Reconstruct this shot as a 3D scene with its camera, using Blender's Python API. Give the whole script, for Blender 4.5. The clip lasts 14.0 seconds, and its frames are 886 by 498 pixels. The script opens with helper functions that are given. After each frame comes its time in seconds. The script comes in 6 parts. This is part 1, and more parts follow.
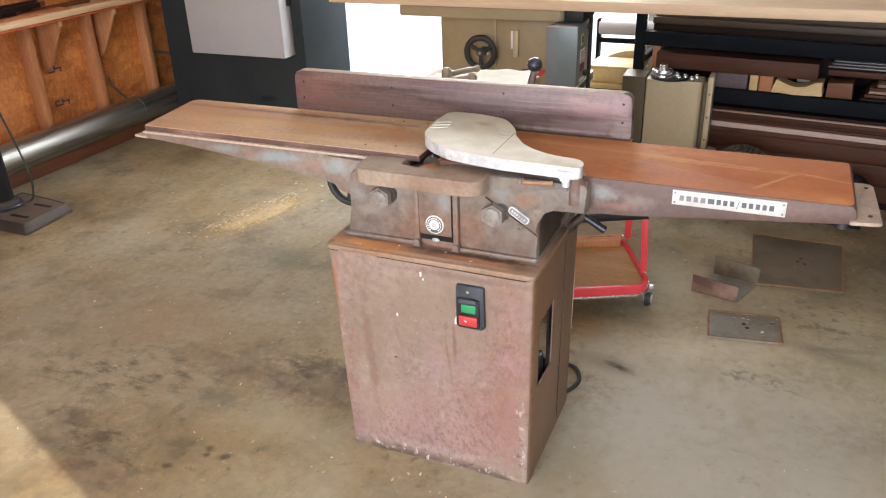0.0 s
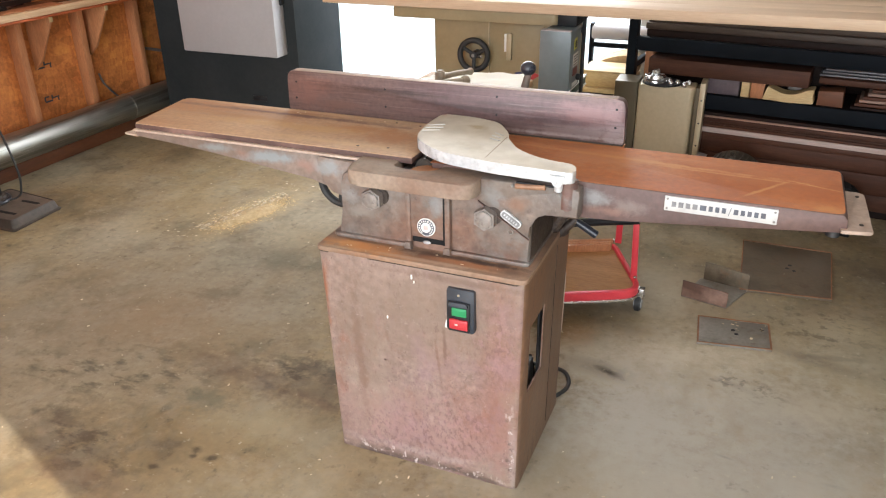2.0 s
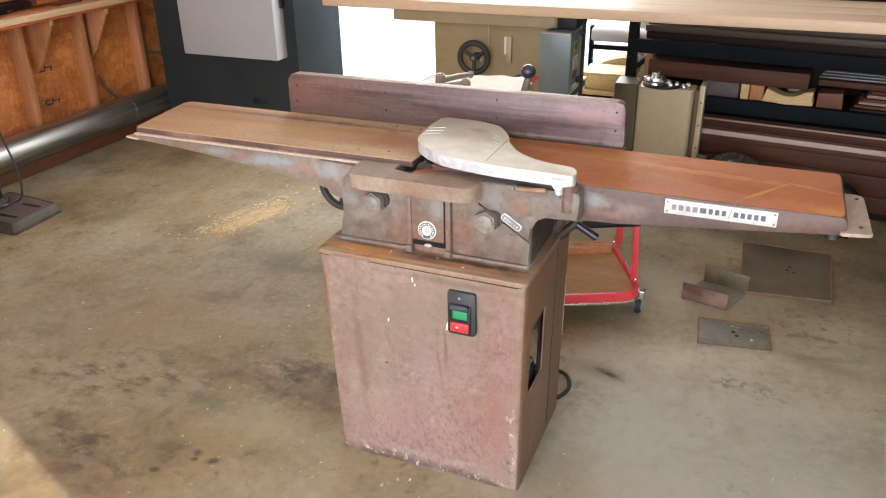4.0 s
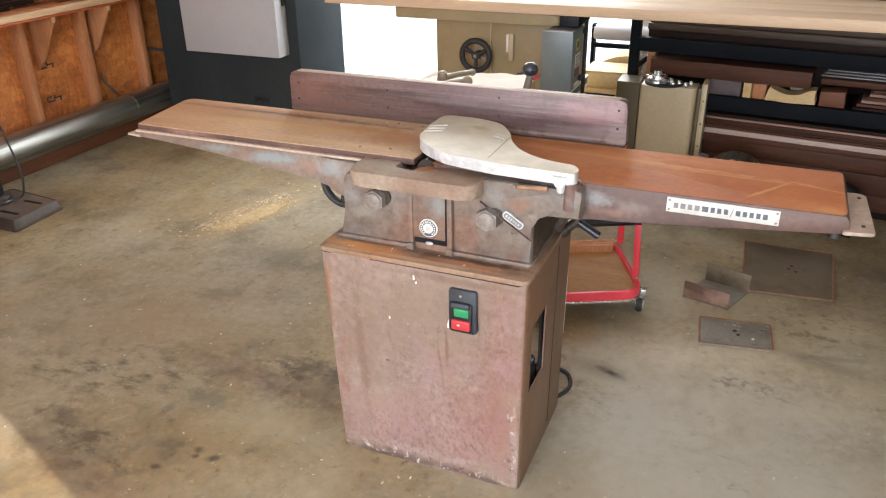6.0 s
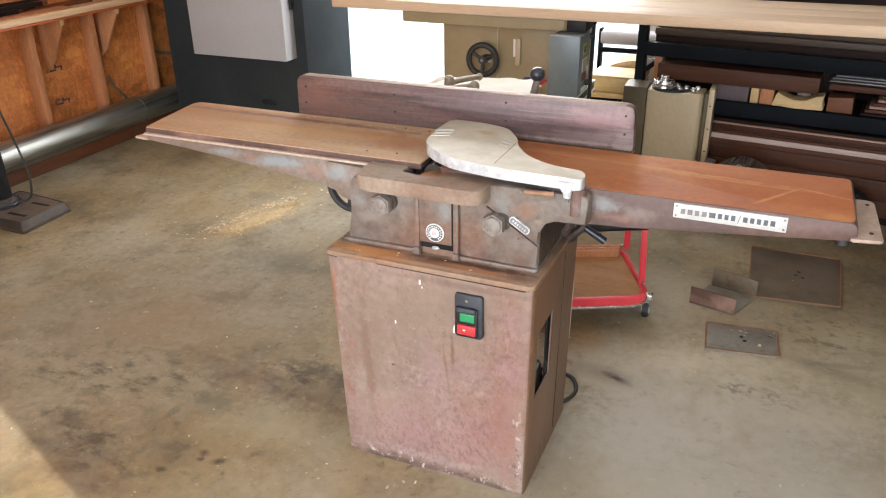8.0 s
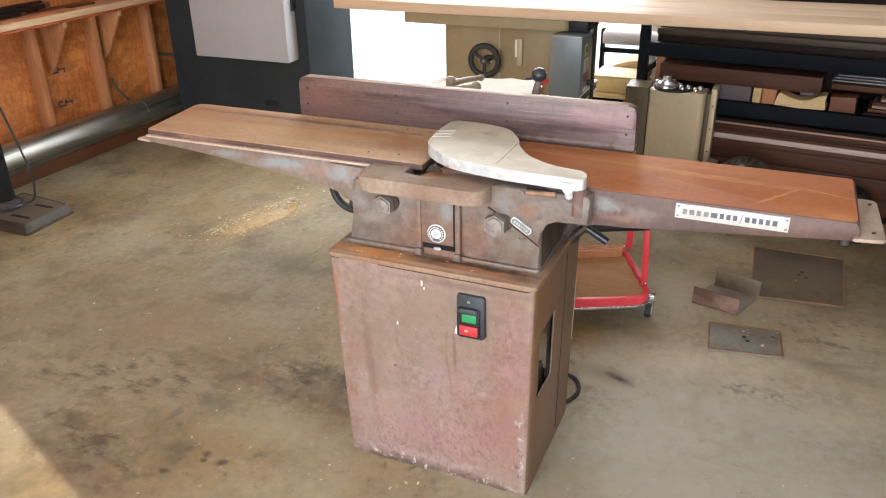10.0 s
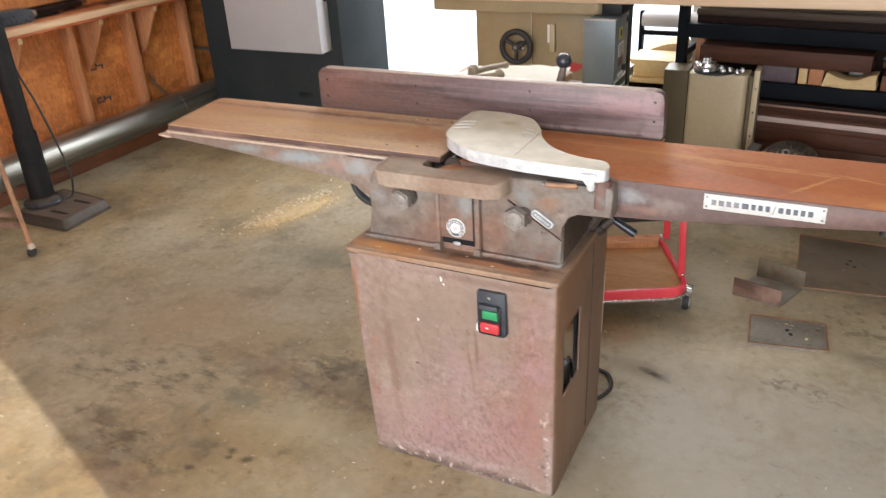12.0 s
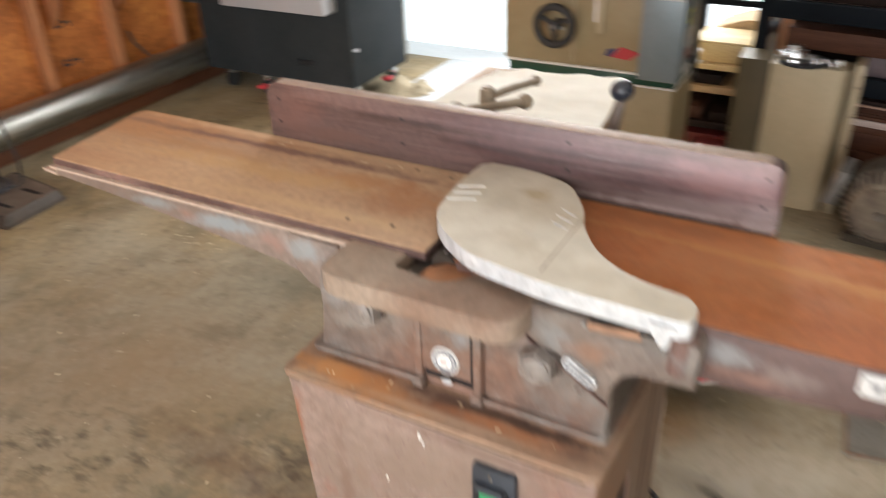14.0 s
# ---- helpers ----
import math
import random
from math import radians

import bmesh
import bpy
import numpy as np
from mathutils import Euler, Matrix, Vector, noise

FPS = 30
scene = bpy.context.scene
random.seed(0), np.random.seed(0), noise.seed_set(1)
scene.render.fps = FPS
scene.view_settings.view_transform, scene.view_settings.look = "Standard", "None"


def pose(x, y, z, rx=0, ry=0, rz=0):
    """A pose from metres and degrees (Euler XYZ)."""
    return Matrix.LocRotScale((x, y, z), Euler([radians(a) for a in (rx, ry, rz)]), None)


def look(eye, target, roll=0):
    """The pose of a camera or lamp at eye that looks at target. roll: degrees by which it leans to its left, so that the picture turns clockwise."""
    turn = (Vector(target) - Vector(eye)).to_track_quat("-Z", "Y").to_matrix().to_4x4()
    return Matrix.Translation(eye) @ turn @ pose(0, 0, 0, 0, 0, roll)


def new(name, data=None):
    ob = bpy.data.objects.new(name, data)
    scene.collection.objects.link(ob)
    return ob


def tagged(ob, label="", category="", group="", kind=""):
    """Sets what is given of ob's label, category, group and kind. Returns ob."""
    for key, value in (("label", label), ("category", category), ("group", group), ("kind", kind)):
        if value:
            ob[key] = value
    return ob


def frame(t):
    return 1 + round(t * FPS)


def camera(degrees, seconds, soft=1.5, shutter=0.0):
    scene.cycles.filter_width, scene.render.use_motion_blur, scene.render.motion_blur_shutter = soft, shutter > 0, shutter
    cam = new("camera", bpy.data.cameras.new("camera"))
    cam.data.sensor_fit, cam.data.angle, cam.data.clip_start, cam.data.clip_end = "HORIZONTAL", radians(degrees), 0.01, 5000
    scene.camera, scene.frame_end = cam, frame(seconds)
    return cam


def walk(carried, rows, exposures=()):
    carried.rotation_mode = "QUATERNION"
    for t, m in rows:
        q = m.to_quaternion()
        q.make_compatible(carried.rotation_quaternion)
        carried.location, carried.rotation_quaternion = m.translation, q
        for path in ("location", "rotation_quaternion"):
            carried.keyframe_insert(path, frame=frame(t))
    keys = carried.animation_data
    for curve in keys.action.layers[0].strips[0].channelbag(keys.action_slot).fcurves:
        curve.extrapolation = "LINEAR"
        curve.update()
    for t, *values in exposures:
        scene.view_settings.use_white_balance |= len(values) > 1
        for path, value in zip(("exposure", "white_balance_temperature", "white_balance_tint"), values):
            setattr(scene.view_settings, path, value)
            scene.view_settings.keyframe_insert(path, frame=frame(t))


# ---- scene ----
cam = camera(58.5, 14.0, 1.15, 0.8)
PATH = [
    (0, (0.687, -1.661, 1.442), (-0.032, -0.013, 0.566), -1.9),
    (0.5, (0.686, -1.661, 1.443), (-0.029, -0.012, 0.567), -1.6),
    (1, (0.684, -1.659, 1.442), (-0.014, -0.002, 0.567), -1.2),
    (1.5, (0.682, -1.658, 1.443), (-0.011, 0.002, 0.569), -0.8),
    (2, (0.681, -1.656, 1.442), (-0.015, 0.004, 0.569), -0.8),
    (2.5, (0.679, -1.658, 1.441), (-0.019, 0.0, 0.567), -0.8),
    (3, (0.681, -1.658, 1.443), (-0.014, 0.003, 0.571), -1.1),
    (5.5, (0.68, -1.662, 1.448), (-0.02, -0.001, 0.581), -0.6),
    (6, (0.68, -1.658, 1.445), (-0.019, 0.0, 0.572), -0.8),
    (6.5, (0.68, -1.657, 1.446), (-0.032, -0.005, 0.573), -1.2),
    (7, (0.68, -1.655, 1.445), (-0.034, -0.005, 0.569), -1.2),
    (7.5, (0.679, -1.654, 1.444), (-0.031, -0.005, 0.563), -1.0),
    (8, (0.678, -1.657, 1.448), (-0.035, -0.002, 0.583), -0.7),
    (10.5, (0.683, -1.656, 1.448), (-0.038, -0.003, 0.585), -1.0),
    (11, (0.686, -1.658, 1.446), (-0.03, -0.001, 0.584), -1.1),
    (11.5, (0.683, -1.653, 1.444), (-0.05, -0.005, 0.58), -1.2),
    (11.7, (0.691, -1.631, 1.440), (-0.088, -0.006, 0.569), -2.0),
    (12, (0.714, -1.579, 1.436), (-0.11, 0.013, 0.549), -3.2),
    (12.2, (0.734, -1.528, 1.427), (-0.088, 0.049, 0.510), -3.0),
    (12.5, (0.733, -1.456, 1.423), (-0.019, 0.134, 0.47), -3.1),
    (12.7, (0.702, -1.386, 1.412), (0.032, 0.231, 0.438), -2.8),
    (13, (0.617, -1.272, 1.416), (0.092, 0.388, 0.43), -1.0),
    (13.2, (0.543, -1.202, 1.415), (0.048, 0.470, 0.430), -0.4),
    (13.5, (0.474, -1.129, 1.421), (-0.091, 0.505, 0.415), 0.3),
    (13.7, (0.460, -1.076, 1.413), (-0.201, 0.516, 0.394), -0.3),
    (14, (0.461, -0.923, 1.418), (-0.4, 0.569, 0.401), -2.3),
]
walk(cam, [(t, look(eye, target, roll)) for t, eye, target, roll in PATH],
     [(0, 1.03, 6500, 10), (12.3, 1.03, 6500, 10), (13, 0.95, 6700, 10), (14, 0.95, 6700, 10)])

# ---- world and light ----
world = bpy.data.worlds.new("world")
scene.world = world
world.use_nodes = True
wn = world.node_tree.nodes
sky = wn.new("ShaderNodeTexSky")
sky.sky_type, sky.sun_disc, sky.sun_elevation, sky.sun_rotation = "NISHITA", False, radians(22), radians(111)
world.node_tree.links.new(sky.outputs[0], wn["Background"].inputs[0])
wn["Background"].inputs[1].default_value = 0.1
sun = new("sun", bpy.data.lights.new("sun", "SUN"))
sun.data.energy, sun.data.angle, sun.data.color = 5.0, radians(0.25), (1.0, 0.93, 0.80)
sun.matrix_basis = look((0.863, -0.337, 0.375), (0, 0, 0))


def portal(name, eye, target, w, h, power, color=(0.93, 0.96, 1.0)):
    """Sky light that comes in through an open door."""
    la = bpy.data.lights.new(name, "AREA")
    la.shape, la.size, la.size_y, la.energy, la.color = "RECTANGLE", w, h, power, color
    ob = new(name, la)
    ob.matrix_basis = look(eye, target)
    return ob


portal("door_light_front", (0.30, -3.6, 1.4), (0.30, 0, 1.15), 3.4, 2.3, 91)
portal("door_light_side", (3.46, -2.83, 1.15), (0, -2.7, 1.1), 1.0, 2.1, 9)
portal("door_light_back", (-0.86, 2.95, 1.3), (0.2, 0.3, 0), 1.75, 2.2, 44)

# ---- materials ----
def surf(name, c1, c2, scale=6.0, rough=0.6, metal=0.0, bump=0.15, fine=60.0, stretch=(1, 1, 1), c3=None, spots=0.0, vary=0.0, grain=False, grit=0.35):
    """A surface with two scales of variation, optional third colour in patches, and fine relief."""
    m = bpy.data.materials.new(name)
    m.use_nodes = True
    n, k = m.node_tree.nodes, m.node_tree.links
    b = n["Principled BSDF"]
    tc = n.new("ShaderNodeTexCoord")
    mp = n.new("ShaderNodeMapping")
    mp.inputs["Scale"].default_value = stretch
    k.new(tc.outputs["Object"], mp.inputs["Vector"])
    big = n.new("ShaderNodeTexNoise")
    big.inputs["Scale"].default_value, big.inputs["Detail"].default_value, big.inputs["Roughness"].default_value = scale, 6, 0.65
    k.new(mp.outputs[0], big.inputs["Vector"])
    ramp = n.new("ShaderNodeValToRGB")
    ramp.color_ramp.elements[0].position, ramp.color_ramp.elements[1].position = 0.35, 0.68
    ramp.color_ramp.elements[0].color, ramp.color_ramp.elements[1].color = (*c1, 1), (*c2, 1)
    k.new(big.outputs["Fac"], ramp.inputs[0])
    col = ramp.outputs[0]
    if c3:
        n3 = n.new("ShaderNodeTexNoise")
        n3.inputs["Scale"].default_value, n3.inputs["Detail"].default_value = scale * 0.55, 8
        off = n.new("ShaderNodeMapping")
        off.inputs["Location"].default_value = (7.3, 2.1, 4.4)
        k.new(mp.outputs[0], off.inputs["Vector"])
        k.new(off.outputs[0], n3.inputs["Vector"])
        r3 = n.new("ShaderNodeValToRGB")
        r3.color_ramp.elements[0].position, r3.color_ramp.elements[1].position = 0.5 - spots * 0.3, 0.62
        k.new(n3.outputs["Fac"], r3.inputs[0])
        mx = n.new("ShaderNodeMixRGB")
        mx.inputs[2].default_value = (*c3, 1)
        k.new(r3.outputs[0], mx.inputs[0])
        k.new(col, mx.inputs[1])
        col = mx.outputs[0]
    small = n.new("ShaderNodeTexNoise")
    small.inputs["Scale"].default_value, small.inputs["Detail"].default_value = fine, 5
    k.new(mp.outputs[0] if grain else tc.outputs["Object"], small.inputs["Vector"])
    mul = n.new("ShaderNodeMixRGB")
    mul.blend_type, mul.inputs[0].default_value = "OVERLAY", grit
    k.new(col, mul.inputs[1])
    k.new(small.outputs["Fac"], mul.inputs[2])
    col = mul.outputs[0]
    if vary:
        oi = n.new("ShaderNodeObjectInfo")
        hs = n.new("ShaderNodeHueSaturation")
        mr = n.new("ShaderNodeMapRange")
        mr.inputs[3].default_value, mr.inputs[4].default_value = 1 - vary, 1 + vary
        k.new(oi.outputs["Random"], mr.inputs[0])
        k.new(mr.outputs[0], hs.inputs["Value"])
        k.new(col, hs.inputs["Color"])
        col = hs.outputs[0]
    k.new(col, b.inputs["Base Color"])
    rr = n.new("ShaderNodeMapRange")
    rr.inputs[3].default_value, rr.inputs[4].default_value = max(rough - 0.12, 0.03), min(rough + 0.12, 1)
    k.new(small.outputs["Fac"], rr.inputs[0])
    k.new(rr.outputs[0], b.inputs["Roughness"])
    b.inputs["Metallic"].default_value = metal
    if bump:
        bp = n.new("ShaderNodeBump")
        bp.inputs["Strength"].default_value, bp.inputs["Distance"].default_value = bump, 0.004
        k.new(small.outputs["Fac"], bp.inputs["Height"])
        k.new(bp.outputs[0], b.inputs["Normal"])
    return m


def marks(m, rows, upright=False):
    """Stains, worn spots, painted light and shade with shapes of their own: x, y, two radii, turn, colour and strength.
    """
    n, k = m.node_tree.nodes, m.node_tree.links
    b = n["Principled BSDF"]
    col = b.inputs["Base Color"].links[0].from_socket
    tc = n.new("ShaderNodeTexCoord")
    wob = n.new("ShaderNodeTexNoise")
    wob.inputs["Scale"].default_value, wob.inputs["Detail"].default_value, wob.inputs["Roughness"].default_value = 26, 8, 0.7
    k.new(tc.outputs["Object"], wob.inputs["Vector"])
    place = tc.outputs["Object"]
    if upright:
        sep, com = n.new("ShaderNodeSeparateXYZ"), n.new("ShaderNodeCombineXYZ")
        k.new(place, sep.inputs[0])
        k.new(sep.outputs[0], com.inputs[0])
        k.new(sep.outputs[2], com.inputs[1])
        place = com.outputs[0]
    for x, y, rx, ry, turn, color, strength in rows:
        mp = n.new("ShaderNodeMapping")
        mp.vector_type = "TEXTURE"
        mp.inputs["Location"].default_value, mp.inputs["Rotation"].default_value = (x, y, 0), (0, 0, radians(turn))
        mp.inputs["Scale"].default_value = (rx, ry, 1000)
        k.new(place, mp.inputs["Vector"])
        ln = n.new("ShaderNodeVectorMath")
        ln.operation = "LENGTH"
        k.new(mp.outputs[0], ln.inputs[0])
        ad = n.new("ShaderNodeMath")
        ad.operation = "MULTIPLY_ADD"
        broad = max(rx, ry) >= 0.25 and min(rx, ry) > 0.09
        ad.inputs[1].default_value = 1.2 if broad else 2.6
        k.new(wob.outputs["Fac"], ad.inputs[0])
        k.new(ln.outputs["Value"], ad.inputs[2])
        mr = n.new("ShaderNodeMapRange")
        mr.inputs[1].default_value, mr.inputs[2].default_value, mr.inputs[3].default_value, mr.inputs[4].default_value = 1.8 if broad else 2.42, 0.7 if broad else 1.62, 0, strength
        k.new(ad.outputs[0], mr.inputs[0])
        mx = n.new("ShaderNodeMixRGB")
        mx.inputs[2].default_value = (*color, 1)
        k.new(mr.outputs[0], mx.inputs[0])
        k.new(col, mx.inputs[1])
        col = mx.outputs[0]
    k.new(col, b.inputs["Base Color"])
    return m


def speckle(m, color, scale, lo, hi, strength, stretch=(1, 1, 1)):
    """Scattered small flecks over a surface."""
    n, k = m.node_tree.nodes, m.node_tree.links
    b = n["Principled BSDF"]
    col = b.inputs["Base Color"].links[0].from_socket
    tc = n.new("ShaderNodeTexCoord")
    mp = n.new("ShaderNodeMapping")
    mp.inputs["Scale"].default_value, mp.inputs["Location"].default_value = stretch, (3.1, 8.7, 5.2)
    k.new(tc.outputs["Object"], mp.inputs["Vector"])
    no = n.new("ShaderNodeTexNoise")
    no.inputs["Scale"].default_value, no.inputs["Detail"].default_value, no.inputs["Roughness"].default_value = scale, 7, 0.7
    k.new(mp.outputs[0], no.inputs["Vector"])
    mr = n.new("ShaderNodeMapRange")
    mr.inputs[1].default_value, mr.inputs[2].default_value, mr.inputs[3].default_value, mr.inputs[4].default_value = lo, hi, 0, strength
    k.new(no.outputs["Fac"], mr.inputs[0])
    mx = n.new("ShaderNodeMixRGB")
    mx.inputs[2].default_value = (*color, 1)
    k.new(mr.outputs[0], mx.inputs[0])
    k.new(col, mx.inputs[1])
    k.new(mx.outputs[0], b.inputs["Base Color"])
    return m


def patches(m, areas, color, scale, lo, hi, strength, stretch=(1, 1, 1), upright=False):
    """Flecks that gather in a few stained areas: x, y, two radii and turn of each."""
    n, k = m.node_tree.nodes, m.node_tree.links
    b = n["Principled BSDF"]
    col = b.inputs["Base Color"].links[0].from_socket
    tc, mp = n.new("ShaderNodeTexCoord"), n.new("ShaderNodeMapping")
    mp.inputs["Scale"].default_value, mp.inputs["Location"].default_value = stretch, (1.7, 4.3, 9.1)
    k.new(tc.outputs["Object"], mp.inputs["Vector"])
    fleck, edge = n.new("ShaderNodeTexNoise"), n.new("ShaderNodeTexNoise")
    for no, sc in ((fleck, scale), (edge, 9)):
        no.inputs["Scale"].default_value, no.inputs["Detail"].default_value, no.inputs["Roughness"].default_value = sc, 7, 0.68
        k.new(mp.outputs[0] if no is fleck else tc.outputs["Object"], no.inputs["Vector"])
    mr = n.new("ShaderNodeMapRange")
    mr.inputs[1].default_value, mr.inputs[2].default_value, mr.inputs[3].default_value, mr.inputs[4].default_value = lo, hi, 0, strength
    k.new(fleck.outputs["Fac"], mr.inputs[0])
    place = tc.outputs["Object"]
    if upright:
        sep, com = n.new("ShaderNodeSeparateXYZ"), n.new("ShaderNodeCombineXYZ")
        k.new(place, sep.inputs[0])
        k.new(sep.outputs[0], com.inputs[0])
        k.new(sep.outputs[2], com.inputs[1])
        place = com.outputs[0]
    total = None
    for x, y, rx, ry, turn in areas:
        ar, ln, ad, ma = n.new("ShaderNodeMapping"), n.new("ShaderNodeVectorMath"), n.new("ShaderNodeMath"), n.new("ShaderNodeMapRange")
        ar.vector_type = "TEXTURE"
        ar.inputs["Location"].default_value, ar.inputs["Rotation"].default_value, ar.inputs["Scale"].default_value = (x, y, 0), (0, 0, radians(turn)), (rx, ry, 1000)
        k.new(place, ar.inputs["Vector"])
        ln.operation = "LENGTH"
        k.new(ar.outputs[0], ln.inputs[0])
        ad.operation, ad.inputs[1].default_value = "MULTIPLY_ADD", 1.6
        k.new(edge.outputs["Fac"], ad.inputs[0])
        k.new(ln.outputs["Value"], ad.inputs[2])
        ma.inputs[1].default_value, ma.inputs[2].default_value, ma.inputs[3].default_value, ma.inputs[4].default_value = 1.9, 1.15, 0, 1
        k.new(ad.outputs[0], ma.inputs[0])
        if total is None:
            total = ma.outputs[0]
        else:
            mm = n.new("ShaderNodeMath")
            mm.operation = "MAXIMUM"
            k.new(total, mm.inputs[0])
            k.new(ma.outputs[0], mm.inputs[1])
            total = mm.outputs[0]
    mu, mx = n.new("ShaderNodeMath"), n.new("ShaderNodeMixRGB")
    mu.operation = "MULTIPLY"
    k.new(mr.outputs[0], mu.inputs[0])
    k.new(total, mu.inputs[1])
    mx.inputs[2].default_value = (*color, 1)
    k.new(mu.outputs[0], mx.inputs[0])
    k.new(col, mx.inputs[1])
    k.new(mx.outputs[0], b.inputs["Base Color"])
    return m


def flake_grain(m):
    """Pressed flakes: angular cells of two sizes, each a shade of its own."""
    n, k = m.node_tree.nodes, m.node_tree.links
    b = n["Principled BSDF"]
    col = b.inputs["Base Color"].links[0].from_socket
    tc = n.new("ShaderNodeTexCoord")
    for scale, stretch, turn, amount in ((22, (1, 0.5, 1.3), 25, 0.20), (46, (1, 1.4, 0.5), -30, 0.22)):
        mp = n.new("ShaderNodeMapping")
        mp.inputs["Scale"].default_value, mp.inputs["Rotation"].default_value = stretch, (radians(turn), 0, 0)
        k.new(tc.outputs["Object"], mp.inputs["Vector"])
        vo = n.new("ShaderNodeTexVoronoi")
        vo.inputs["Scale"].default_value = scale
        k.new(mp.outputs[0], vo.inputs["Vector"])
        bw = n.new("ShaderNodeRGBToBW")
        k.new(vo.outputs["Color"], bw.inputs[0])
        mx = n.new("ShaderNodeMixRGB")
        mx.blend_type, mx.inputs[0].default_value = "OVERLAY", amount
        k.new(col, mx.inputs[1])
        k.new(bw.outputs[0], mx.inputs[2])
        col = mx.outputs[0]
    k.new(col, b.inputs["Base Color"])
    return m


def glow(name, color, strength):
    m = bpy.data.materials.new(name)
    m.use_nodes = True
    b = m.node_tree.nodes["Principled BSDF"]
    b.inputs["Base Color"].default_value = (*color, 1)
    b.inputs["Emission Color"].default_value = (*color, 1)
    b.inputs["Emission Strength"].default_value = strength
    return m


def dusted(name, under, c1, c2):
    """A copy of a surface with settled dust on what faces up."""
    m = under.copy()
    m.name = name
    n, k = m.node_tree.nodes, m.node_tree.links
    b = n["Principled BSDF"]
    col = b.inputs["Base Color"].links[0].from_socket
    geo, sep, tc = n.new("ShaderNodeNewGeometry"), n.new("ShaderNodeSeparateXYZ"), n.new("ShaderNodeTexCoord")
    k.new(geo.outputs["Normal"], sep.inputs[0])
    no = n.new("ShaderNodeTexNoise")
    no.inputs["Scale"].default_value, no.inputs["Detail"].default_value = 26, 8
    k.new(tc.outputs["Object"], no.inputs["Vector"])
    ad = n.new("ShaderNodeMath")
    ad.operation = "MULTIPLY_ADD"
    ad.inputs[1].default_value = 0.5
    k.new(no.outputs["Fac"], ad.inputs[0])
    k.new(sep.outputs[2], ad.inputs[2])
    mr = n.new("ShaderNodeMapRange")
    mr.inputs[1].default_value, mr.inputs[2].default_value = 0.85, 1.2
    k.new(ad.outputs[0], mr.inputs[0])
    ra = n.new("ShaderNodeValToRGB")
    ra.color_ramp.elements[0].position, ra.color_ramp.elements[1].position = 0.35, 0.65
    ra.color_ramp.elements[0].color, ra.color_ramp.elements[1].color = (*c1, 1), (*c2, 1)
    k.new(no.outputs["Fac"], ra.inputs[0])
    mx = n.new("ShaderNodeMixRGB")
    k.new(mr.outputs[0], mx.inputs[0])
    k.new(col, mx.inputs[1])
    k.new(ra.outputs[0], mx.inputs[2])
    k.new(mx.outputs[0], b.inputs["Base Color"])
    return m


M_FLOOR = surf("concrete", (0.205, 0.146, 0.075), (0.355, 0.274, 0.156), 1.7, 0.68, 0, 0.1, 38, c3=(0.325, 0.280, 0.20), spots=0.1)
speckle(M_FLOOR, (0.115, 0.088, 0.055), 3.2, 0.50, 0.66, 0.62)
speckle(M_FLOOR, (0.155, 0.142, 0.095), 5.5, 0.52, 0.68, 0.5, (1, 0.7, 1))
speckle(M_FLOOR, (0.085, 0.064, 0.040), 15, 0.565, 0.66, 0.38, (1, 0.75, 1))
speckle(M_FLOOR, (0.07, 0.055, 0.04), 60, 0.62, 0.72, 0.6)
speckle(M_FLOOR, (0.075, 0.060, 0.042), 30, 0.585, 0.66, 0.42, (1, 0.75, 1))
speckle(M_FLOOR, (0.41, 0.345, 0.24), 2.4, 0.50, 0.70, 0.45, (1, 0.5, 1))
speckle(M_FLOOR, (0.46, 0.39, 0.28), 9, 0.60, 0.75, 0.5)
OIL, SOOT_SHADE, GREENISH, PALE, RUSTY = (0.035, 0.028, 0.02), (0.075, 0.06, 0.045), (0.13, 0.135, 0.10), (0.45, 0.38, 0.27), (0.30, 0.16, 0.07)
